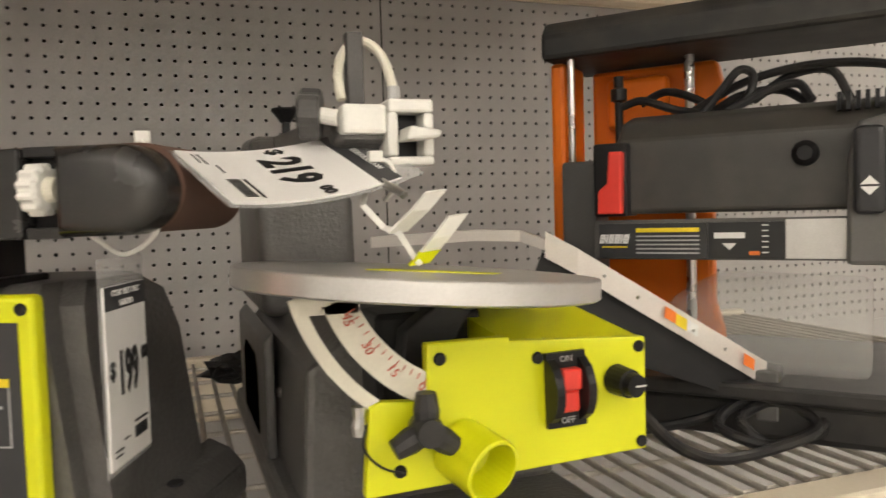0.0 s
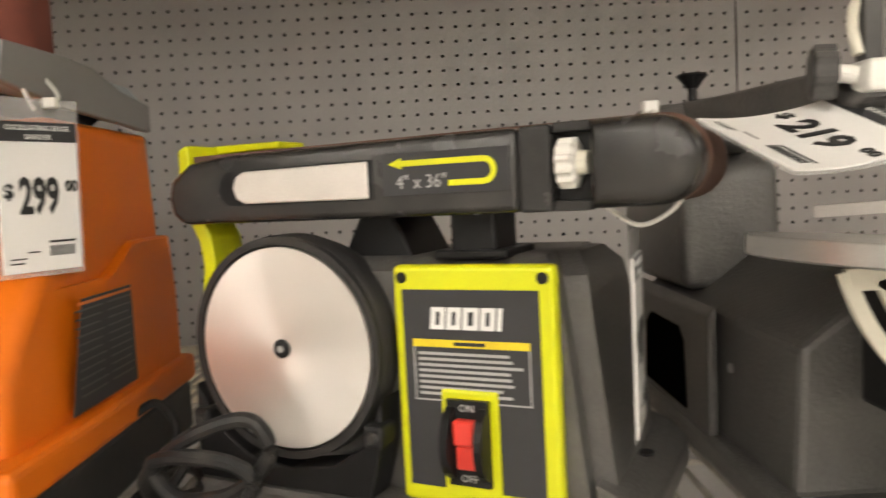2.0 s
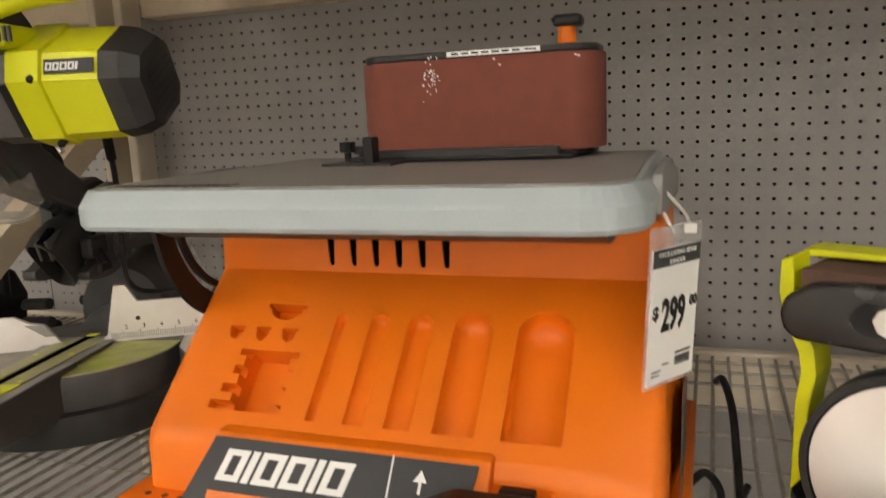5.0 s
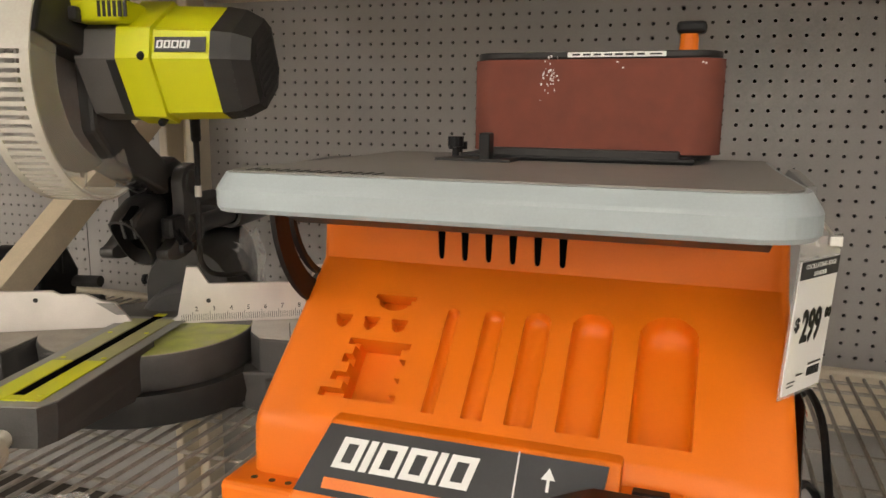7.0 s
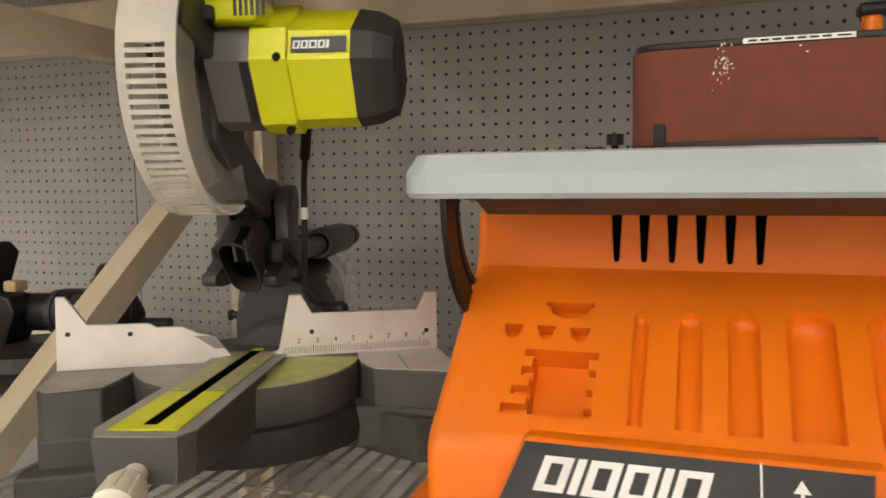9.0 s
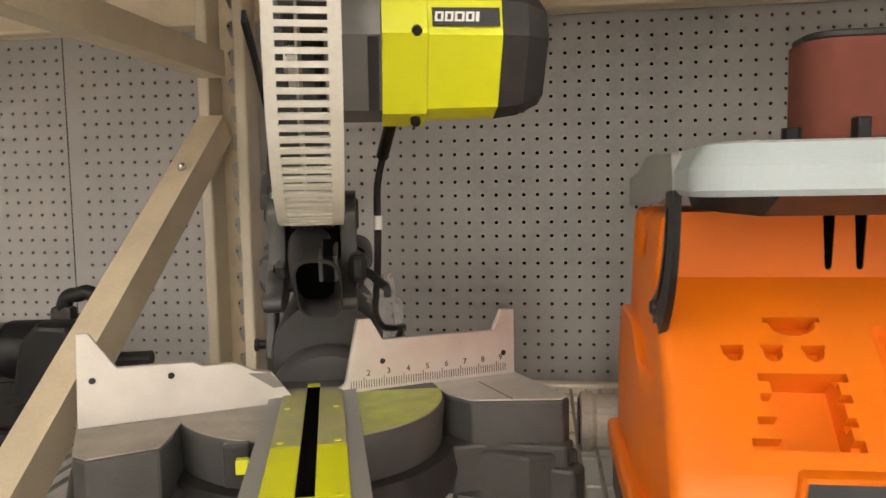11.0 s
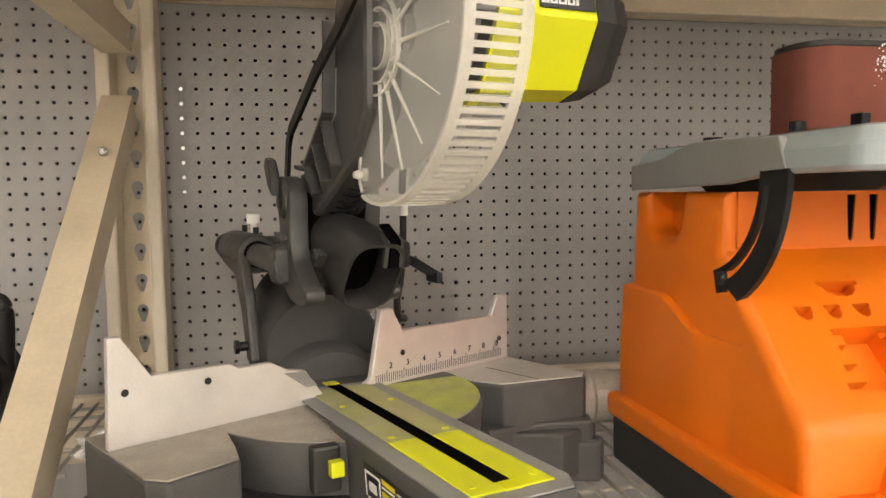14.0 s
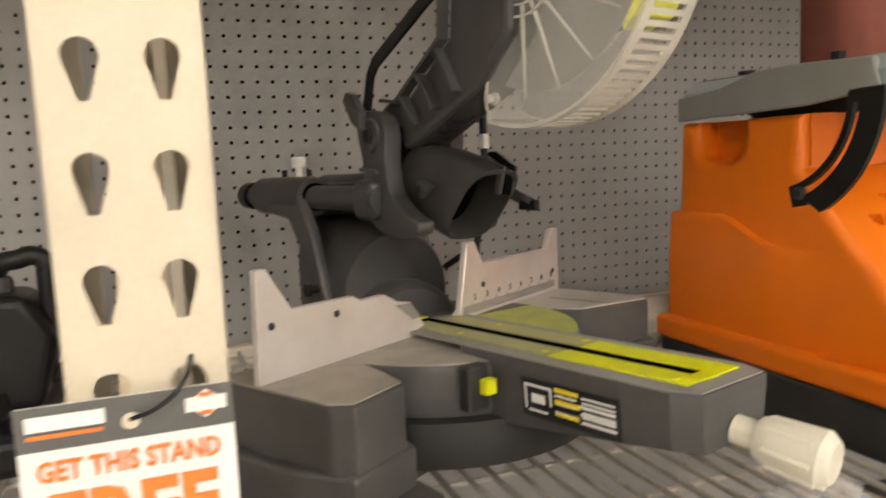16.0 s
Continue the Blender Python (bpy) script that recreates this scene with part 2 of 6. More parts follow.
def strip(pts, w, t, across=(1, 0, 0)):
    """A flat bar that follows pts: w across, t thick."""
    pts = [Vector(p) for p in pts]
    ac = Vector(across).normalized()
    rings = []
    for i, p in enumerate(pts):
        d = (pts[min(i + 1, len(pts) - 1)] - pts[max(i - 1, 0)]).normalized()
        nn = ac.cross(d).normalized()
        rings.append([p + ac * w / 2 + nn * t / 2, p - ac * w / 2 + nn * t / 2, p - ac * w / 2 - nn * t / 2, p + ac * w / 2 - nn * t / 2])
    return loft(rings)


def words(text, size, m, mat, parent, name="lettering", depth=0.0004, align="CENTER", xs=1.0, bold=0.0):
    """Raised lettering in the built-in font, laid by the matrix m (its x along the line, y up, z out)."""
    cu = bpy.data.curves.new("t", "FONT")
    cu.body, cu.size, cu.align_x, cu.align_y, cu.extrude = text, size, align, "CENTER", depth
    cu.resolution_u = 2
    cu.offset = size * bold
    tmp = bpy.data.objects.new("t", cu)
    scene.collection.objects.link(tmp)
    me = bpy.data.meshes.new_from_object(tmp.evaluated_get(bpy.context.evaluated_depsgraph_get()))
    bpy.data.objects.remove(tmp)
    me.materials.clear()
    me.materials.append(M[mat])
    me.transform(m @ Matrix.Diagonal((xs, 1, 1, 1)))
    root = parent
    while root is not None and root.parent is not None:
        root = root.parent
    if root is not None and root.type == "EMPTY":
        me.transform(Matrix.Translation((0, 0, -root.location.z)))
    ob = new(name, me)
    ob.parent = parent
    return ob


def facing(o, right, up):
    """Matrix of a surface: origin, its right and its up direction."""
    r, u = Vector(right).normalized(), Vector(up).normalized()
    n = r.cross(u).normalized()
    u = n.cross(r)
    m = Matrix((r, u, n)).transposed().to_4x4()
    return Matrix.Translation(o) @ m


def bars(rows, m, depth=0.0004):
    """Plain printed bars (x0, x1, y0, y1) on the surface m."""
    bm = bmesh.new()
    for x0, x1, y0, y1 in rows:
        add_box(bm, x0, x1, y0, y1, 0, depth, 0, 1, m)
    return bm


def mark(widths, h, gap, slant, m, mat, parent, thick=0.0006):
    """A maker's mark as plain slanted blocks, each a part; the wide ones are open frames."""
    x = -(sum(widths) + gap * (len(widths) - 1)) / 2
    st = h * 0.24
    for w in widths:
        bm = bmesh.new()
        def loop(a, b, c, d, z):
            return [bm.verts.new(m @ Vector((px + slant * py, py, z))) for px, py in ((a, c), (b, c), (b, d), (a, d))]
        o0, o1 = loop(x, x + w, -h / 2, h / 2, 0), loop(x, x + w, -h / 2, h / 2, thick)
        for i in range(4):
            bm.faces.new((o0[i], o0[(i + 1) % 4], o1[(i + 1) % 4], o1[i]))
        if w < h * 0.5:
            bm.faces.new(o0[::-1])
            bm.faces.new(o1)
        else:
            i0, i1 = loop(x + st, x + w - st, -h / 2 + st * 0.8, h / 2 - st * 0.8, 0), loop(x + st, x + w - st, -h / 2 + st * 0.8, h / 2 - st * 0.8, thick)
            for i in range(4):
                k = (i + 1) % 4
                bm.faces.new((o1[i], o1[k], i1[k], i1[i]))
                bm.faces.new((o0[k], o0[i], i0[i], i0[k]))
                bm.faces.new((i0[k], i0[i], i1[i], i1[k]))
        part("mark_block", bm, mat, parent)
        x += w + gap


# ---- the store round the aisle ----
def room():
    tagged(part("floor", box(-26, 24, -36, 6, -0.1, 0), "concrete"), "polished grey concrete shop floor", "floor", kind="structure")
    tagged(part("ceiling", box(-26, 24, -36, 6, 7.2, 7.3), "ceilingpaint"), "white painted metal roof deck", "ceiling", kind="structure")
    for n, b in (("wall_south", (-26, 24, -36.2, -36, 0, 7.2)), ("wall_north", (-26, 24, 6, 6.2, 0, 7.2)), ("wall_west", (-26.2, -26, -36, 6, 0, 7.2)), ("wall_east", (24, 24.2, -36, 6, 0, 7.2))):
        tagged(part(n, box(*b), "ceilingpaint"), "plain white store wall", "wall", kind="structure")


def strip_lamp(glow):
    e = thing("strip_light", 0, 0, 6.2, 0, "long white fluorescent strip light under the roof", "lamp", "strip lights of the store")
    part("housing", box(-15, 15, -0.14, 0.14, 6.22, 6.30, 0.01), "white", e)
    for u in (-12, -4, 4, 12):
        part("hanger", rod((u, 0, 6.30), (u, 0, 7.2), 0.006, 8), "steel", e)
    ob = part("tube", box(-14.9, 14.9, -0.1, 0.1, 6.19, 6.218), glow, e, "glowing white tube")
    return e


LAMP = bpy.data.materials.new("lamp_tube")
LAMP.use_nodes = True
_b = LAMP.node_tree.nodes["Principled BSDF"]
_b.inputs["Emission Color"].default_value = (1.0, 0.915, 0.80, 1)
_b.inputs["Emission Strength"].default_value = 94.0
LAMP_ROWS = (-13.0, -7.2, -1.4, 4.4, 10.2)


def lamps():
    first = strip_lamp(LAMP)
    first.location, first.rotation_euler = (LAMP_ROWS[0], -19.5, 6.2), (0, 0, radians(90))
    for x in LAMP_ROWS[1:]:
        copy_thing(first, pose(x, -19.5, 6.2, 0, 0, 90))
    copy_thing(first, pose(-1.0, 4.0, 6.2))


# ---- the rack ----
PITCH = 0.0254


def pegboard(name, x0, x1, xa, z0=1.0, z1=1.93, label=""):
    """A perforated steel panel; xa: the place of one column of holes. Each hole is a real opening with a rim."""
    cols = [xa + PITCH * i for i in range(-200, 200) if x0 + 0.012 < xa + PITCH * i < x1 - 0.012]
    zs = [1.25 + PITCH * i for i in range(-40, 40) if z0 + 0.012 < 1.25 + PITCH * i < z1 - 0.012]
    verts, faces = [], []
    r, h = 0.0034, PITCH / 2
    ang = [radians(22.5 + 45 * k) for k in range(8)]
    outer = ((1, 1), (-1, 1), (-1, -1), (1, -1))
    for x in cols:
        for z in zs:
            b = len(verts)
            verts += [(x + sx * h, PEG, z + sz * h) for sx, sz in outer]
            verts += [(x + r * math.cos(a), PEG, z + r * math.sin(a)) for a in ang]
            verts += [(x + r * math.cos(a), PEG + 0.004, z + r * math.sin(a)) for a in ang]
            for k in range(4):
                i0, i1, i2 = b + 4 + 2 * k, b + 4 + 2 * k + 1, b + 4 + (2 * k + 2) % 8
                faces += [(b + k, i1, i0), (b + k, b + (k + 1) % 4, i2, i1)]
            for k in range(8):
                k1 = (k + 1) % 8
                faces.append((b + 4 + k, b + 4 + k1, b + 12 + k1, b + 12 + k))
    edge = [(x0, cols[0] - h, z0, z1), (cols[-1] + h, x1, z0, z1), (cols[0] - h, cols[-1] + h, z0, zs[0] - h), (cols[0] - h, cols[-1] + h, zs[-1] + h, z1)]
    for a, c, d, e in edge:
        b = len(verts)
        verts += [(a, PEG, d), (c, PEG, d), (c, PEG, e), (a, PEG, e)]
        faces.append((b, b + 1, b + 2, b + 3))
    me = bpy.data.meshes.new(name)
    me.from_pydata(verts, [], faces)
    me.materials.append(M["peg"])
    ob = new(name, me)
    tagged(ob, label or "grey painted perforated steel back panel", "pegboard", kind="structure")
    # near-black panels added behind to stand for shade in the holes, with a narrow gap that lets the next aisle's light
    # through
    gaps = [g for g in ((-1.915, -1.901),) if x0 < g[0] < x1]
    left = x0
    for a, c in gaps:
        part("backing", box(left, a, PEG + 0.045, PEG + 0.06, z0, z1), "peg_hole_shade", ob)
        part("backing", box(a, c, PEG + 0.045, PEG + 0.06, z0, 1.40), "peg_hole_shade", ob)
        part("backing", box(a, c, PEG + 0.045, PEG + 0.06, 1.61, z1), "peg_hole_shade", ob)
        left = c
    part("backing", box(left, x1, PEG + 0.045, PEG + 0.06, z0, z1), "peg_hole_shade", ob)
    return ob


def lower_bay():
    tagged(part("wall_lower", box(-4.0, 2.2, PEG + 0.002, PEG + 0.02, 0, 0.999), "peg"), "plain grey back panel below the shelf", "wall", kind="structure")
    # added board, coloured dark to stand for the shade below the wires
    tagged(part("lower_shade_board", box(-4.0, 0.86, 0.70, 1.59, 0.48, 0.50), "undershade"), "added dark board that stands for the shade under the shelf", "shelf", kind="structure")


def teardrop(cx, cz, w, h, n=10):
    pts = []
    for i in range(n + 1):
        a = radians(-20 + 220 * i / n)
        pts.append((cx + w / 2 * math.cos(a), cz + h / 2 - w / 2 + w / 2 * math.sin(a)))
    pts += [(cx - w * 0.16, cz - h / 2), (cx + w * 0.16, cz - h / 2)]
    return pts


def punched_plate(x0, x1, y0, y1, z0, z1, holes):
    """A plate in the xz plane with through openings, made by bridging a triangulated outline."""
    bm = bmesh.new()
    edges = []
    for loop in [[(x0, z0), (x1, z0), (x1, z1), (x0, z1)]] + holes:
        vs = [bm.verts.new((p[0], y0, p[1])) for p in loop]
        edges += [bm.edges.new((vs[i], vs[(i + 1) % len(vs)])) for i in range(len(vs))]
    bmesh.ops.triangle_fill(bm, use_beauty=True, edges=edges, use_dissolve=False)
    for f in list(bm.faces):
        c = f.calc_center_median()
        for loop in holes:
            inside, n = False, len(loop)
            for i in range(n):
                (ax, az), (bx, bz) = loop[i], loop[(i + 1) % n]
                if (az > c.z) != (bz > c.z) and c.x < (bx - ax) * (c.z - az) / (bz - az) + ax:
                    inside = not inside
            if inside:
                bm.faces.remove(f)
                break
    ext = bmesh.ops.extrude_face_region(bm, geom=bm.faces[:])
    vs = [g for g in ext["geom"] if isinstance(g, bmesh.types.BMVert)]
    bmesh.ops.translate(bm, verts=vs, vec=(0, y1 - y0, 0))
    return bm


def front_upright():
    e = thing("rack_upright", -1.963, 0.65, 0, 0, "cream painted steel rack upright with teardrop slots", "rack upright", "uprights of the rack")
    holes = []
    z = 0.35
    k = 0
    while z < 2.2:
        holes += [teardrop(-0.0172, z, 0.0165, 0.029), teardrop(0.0182, z, 0.0165, 0.029)]
        z += 0.0524
    zo = 1.359 - (0.35 + 0.0524 * round((1.359 - 0.35) / 0.0524))
    holes = [[(x, zz + zo) for x, zz in h] for h in holes]
    part("face", punched_plate(-0.036, 0.036, 0, 0.003, 0, 2.6, holes), "cream", e)
    for s in (-1, 1):
        part("flange", box(s * 0.036 - 0.0015, s * 0.036 + 0.0015, 0.0032, 0.075, 0, 2.6), "cream", e)
        part("lip", box(min(s * 0.036, s * 0.022), max(s * 0.036, s * 0.022), 0.0752, 0.078, 0, 2.6), "cream", e)
    return e


def rear_upright():
    e = thing("rack_upright", -1.966, 1.475, 0, 0, "beige steel rack upright with teardrop slots before the pegboard", "rack upright", "uprights of the rack")
    holes = [teardrop(0, 1.0 + 0.0508 * i, 0.019, 0.03) for i in range(-6, 22)]
    part("web", punched_plate(-0.0235, 0.0235, 0.055, 0.058, 0, 2.6, holes), "beige", e)
    for s in (-1, 1):
        part("flange", box(s * 0.034 - 0.0105, s * 0.034 + 0.0105, 0, 0.058, 0, 2.6, 0.004), "cream", e)
    return e


def braces():
    e = thing("rack_brace", -1.985, 1.03, 0, 0, "diagonal beige steel channel brace between two uprights", "rack brace", "braces of the rack")
    p0, p1 = Vector((0.01, 0.435, 1.530)), Vector((0.01, -0.33, 0.935))
    d = (p1 - p0).normalized()
    part("channel", strip([p0, p1], 0.044, 0.050), "beige", e)
    part("bolt", turned(p0 + d * 0.155 + Vector((0.004, -0.022, 0.03)), p0 + d * 0.155 + Vector((0.004, -0.012, 0.018)), [(0, 0.003), (0.3, 0.006), (1, 0.006)]), "steel", e)
    e2 = thing("rack_brace", -1.985, 1.03, 0, 0, "level beige steel channel between two uprights", "rack brace", "braces of the rack")
    part("channel", strip([(0.01, 0.435, 1.638), (0.01, -0.30, 1.638)], 0.044, 0.045), "beige", e2)
    for y in (0.40, -0.27):
        part("bolt", turned((0.034, y, 1.638), (0.026, y, 1.638), [(0, 0.004), (0.3, 0.007), (1, 0.007)]), "steel", e2)


def beams():
    def beam(name, y0, y1, z0, z1, label, mat):
        for x0, x1 in ((-1.925, 0.86), (-4.0, -2.007)):
            e = thing(name, (x0 + x1) / 2, (y0 + y1) / 2, z0, 0, label, "rack beam", "beams of the rack")
            w = (x1 - x0) / 2
            h = (y1 - y0) / 2
            part("beam_face", box(-w, w, -h, h, z0, z1, 0.006, 2), mat, e)
            part("step", box(-w, w, h, h + 0.016, z0, z1 - 0.02, 0.003, 1), mat, e)
    beam("shelf_beam", 0.655, 0.70, 0.955, Z0 + 0.004, "cream painted steel front beam of the shelf", "cream")
    beam("rear_beam", 1.545, 1.572, 0.95, Z0 + 0.008, "cream steel rear beam under the pegboard", "cream")
    beam("upper_beam", 1.535, 1.575, 1.722, 1.83, "beige steel beam across the pegboard", "beige")
    beam("upper_front_beam", 0.655, 0.70, 1.80, 1.90, "beige steel front beam of the shelf above", "beige")
    for x0, x1 in ((-1.93, 0.86), (-4.0, -2.0)):
        tagged(part("upper_deck", box(x0, x1, 0.66, 1.59, 1.905, 1.92), "wood"), "brown particle board deck of the shelf above", "shelf", kind="structure")


def deck():
    """Wire mesh decks: thin wires front to back on cross wires."""
    for x0, x1 in ((-1.92, -0.56), (-0.55, 0.85), (-3.9, -2.01)):
        e = thing("wire_deck", (x0 + x1) / 2, 1.13, Z0 - 0.012, 0, "dusty grey welded wire shelf deck", "wire deck", "wire decks")
        cx = (x0 + x1) / 2
        bm = bmesh.new()
        n = int((x1 - x0) / 0.0254)
        for i in range(n + 1):
            x = x0 + 0.0254 * i - cx
            add_box(bm, x - 0.0028, x + 0.0028, -0.425, 0.415, Z0 - 0.0056, Z0, 0.0016, 1)
        w = part("wire_mesh", bm, "wire", e)
        tagged(w, kind="stuff")
        for y in (-0.41, -0.31, -0.21, -0.11, -0.01, 0.09, 0.19, 0.29, 0.35, 0.40):
            part("cross_wire", rod((x0 - cx, y, Z0 - 0.008), (x1 - cx, y, Z0 - 0.008), 0.0032, 8), "wire", e)


# ---- oscillating edge sander ----
TROUGHS = ((-0.071, 0.0125, 0.285), (-0.028, 0.0205, 0.27), (0.016, 0.026, 0.26), (0.0695, 0.039, 0.235), (0.1395, 0.053, 0.21))
NOTCHES = ((-0.1375, 0.045, 0.232, 0.33, 0.018), (-0.1885, 0.018, 0.385, 0.465, 0.014), (-0.157, 0.018, 0.385, 0.465, 0.014), (-0.1255, 0.018, 0.385, 0.465, 0.014))
STEPS = ((-0.165, -0.114, 0.53, 0.89, 0.030), (-0.173, -0.114, 0.53, 0.57, 0.012), (-0.174, -0.114, 0.63, 0.68, 0.012), (-0.180, -0.114, 0.74, 0.79, 0.012), (-0.187, -0.114, 0.84, 0.89, 0.012),
         (-0.165, -0.106, 0.53, 0.57, 0.012), (-0.165, -0.107, 0.63, 0.67, 0.012), (-0.165, -0.108, 0.74, 0.78, 0.012), (-0.165, -0.107, 0.84, 0.89, 0.012))
SLOPE = 0.189


def groove_depth(x, s):
    """Depth of the tool rests moulded into the sloping front, at x across and s (0 ridge, 1 front edge)."""
    d = 0.0
    for gx, w, top in TROUGHS:
        r = w / 2
        if abs(x - gx) < r and top < s < 0.905:
            t = (s - top) * SLOPE
            k = 1 - ((x - gx) / r) ** 2 - ((min(t, r) - r) / r) ** 2
            d = max(d, max(r * 0.95, 0.009) * max(k, 0) ** 0.36)
    for nx, w, s0, s1, dep in NOTCHES:
        f = (s - s0) / (s1 - s0)
        if 0 < f < 1 and abs(x - nx) < w / 2 * (1.0 if f < 0.25 else 0.78 * math.sqrt(max(0, 1 - ((f - 0.25) / 0.75) ** 2))):
            d = max(d, dep * (1 - 0.55 * f))
    for a, b, s0, s1, dep in STEPS:
        if a < x < b and s0 < s < s1:
            d = max(d, dep)
    return d


def inset(poly, d):
    """A closed outline moved inwards by d (counter-clockwise outlines shrink)."""
    out = []
    n = len(poly)
    for i in range(n):
        a, b, c = Vector(poly[i - 1]), Vector(poly[i]), Vector(poly[(i + 1) % n])
        e0, e1 = b - a, c - b
        if e0.length < 1e-7 or e1.length < 1e-7:
            e = e0 if e0.length > 1e-7 else e1
            e0 = e1 = e
        n0, n1 = Vector((-e0.y, e0.x)).normalized(), Vector((-e1.y, e1.x)).normalized()
        m = (n0 + n1)
        m = m / max(m.dot(n0), 0.35) if m.length > 1e-6 else n0
        out.append((b.x + m.x * d, b.y + m.y * d))
    return out


def lines_at(edges, span, lo, hi, step):
    """Sorted places from lo to hi: an even step, with each edge doubled so that it stays crisp."""
    out = {lo, hi}
    k = int((hi - lo) / step)
    out.update(lo + (hi - lo) * i / k for i in range(k + 1))
    for e in edges:
        out = {o for o in out if abs(o - e) > step * 0.35 or o in (lo, hi)}
        out.update((e - span, e + span))
    return sorted(o for o in out if lo <= o <= hi)


def sander_half(z):
    return 0.2500 - 0.062 * max(0, z - 1.216)


def sander_housing():
    """The moulded housing: one rounded shell whose sloping front carries the tool rests."""
    full = [(0.188, 1.112), (0.188, 1.394), (0.1535, 1.394)]
    flat, scoop = [], []
    for i in range(9):
        a = radians(180 * i / 8)
        scoop.append((0.113 + 0.040 * math.cos(a), 1.372 - 0.030 * math.sin(a) ** 0.6))
        flat.append((0.113 + 0.040 * math.cos(a), 1.394))
    tail = [(0.0725, 1.394), (-0.0105, 1.394), (-0.0105, 1.336), (-0.141, 1.2065), (-0.147, 1.199), (-0.151, 1.188), (-0.154, 1.112)]
    slope = len(full) + 9 + 2
    r = 0.014
    W0 = 0.25
    stations = [(0.206, 0.0, False), (0.206, 0.0, True)]
    for k in range(7):
        t = radians(15 * k)
        stations.append((W0 - r + r * math.sin(t), r * (1 - math.cos(t)), True))
    order = [(-x, d, n) for x, d, n in reversed(stations)] + stations
    bm = bmesh.new()
    rings = []
    for x, d, notched in order:
        ring = []
        for y, z in inset(full + (scoop if notched and x < 0 else flat) + tail, d):
            k = 1.0 if abs(x) < 0.207 else (0.206 + (abs(x) - 0.206) * (sander_half(z) - 0.206) / (W0 - 0.206)) / abs(x)
            ring.append(bm.verts.new((x * k, y, z)))
        rings.append(ring)
    n = len(rings[0])
    mid = len(stations) - 1
    for j in range(len(rings) - 1):
        for i in range(n):
            if j == mid and i == slope:
                continue
            q = [rings[j][i], rings[j][(i + 1) % n], rings[j + 1][(i + 1) % n], rings[j + 1][i]]
            if (q[0].co - q[3].co).length < 1e-7 and (q[1].co - q[2].co).length < 1e-7:
                continue
            bm.faces.new(q)
    bm.faces.new(rings[0])
    bm.faces.new(rings[-1][::-1])
    bmesh.ops.recalc_face_normals(bm, faces=bm.faces)
    me_edges = []
    for gx, w, top in TROUGHS:
        me_edges += [gx - w / 2, gx + w / 2]
    for a, b, s0, s1, dep in STEPS:
        me_edges += [a, b]
    for nx, w, s0, s1, dep in NOTCHES:
        me_edges += [nx - w / 2, nx + w / 2]
    srows = [0.905]
    for a, b, s0, s1, dep in STEPS:
        srows += [s0, s1]
    srows += [0.232, 0.385]
    xs = lines_at(sorted({round(v, 4) for v in me_edges}), 0.0001, -0.206, 0.206, 0.0016)
    ss = lines_at(sorted({round(v, 4) for v in srows}), 0.0008, 0.0, 1.0, 0.0065)
    R0, R1 = Vector((0, -0.0105, 1.336)), Vector((0, -0.141, 1.2065))
    nrm = Vector((0, -(R0.z - R1.z), R0.y - R1.y)).normalized()
    nrm = -nrm if nrm.z < 0 else nrm
    grid = [[bm.verts.new(R0.lerp(R1, v) + Vector((u, 0, 0)) - nrm * groove_depth(u, v)) for u in xs] for v in ss]
    for j in range(len(ss) - 1):
        for i in range(len(xs) - 1):
            bm.faces.new((grid[j][i], grid[j + 1][i], grid[j + 1][i + 1], grid[j][i + 1]))
    return bm


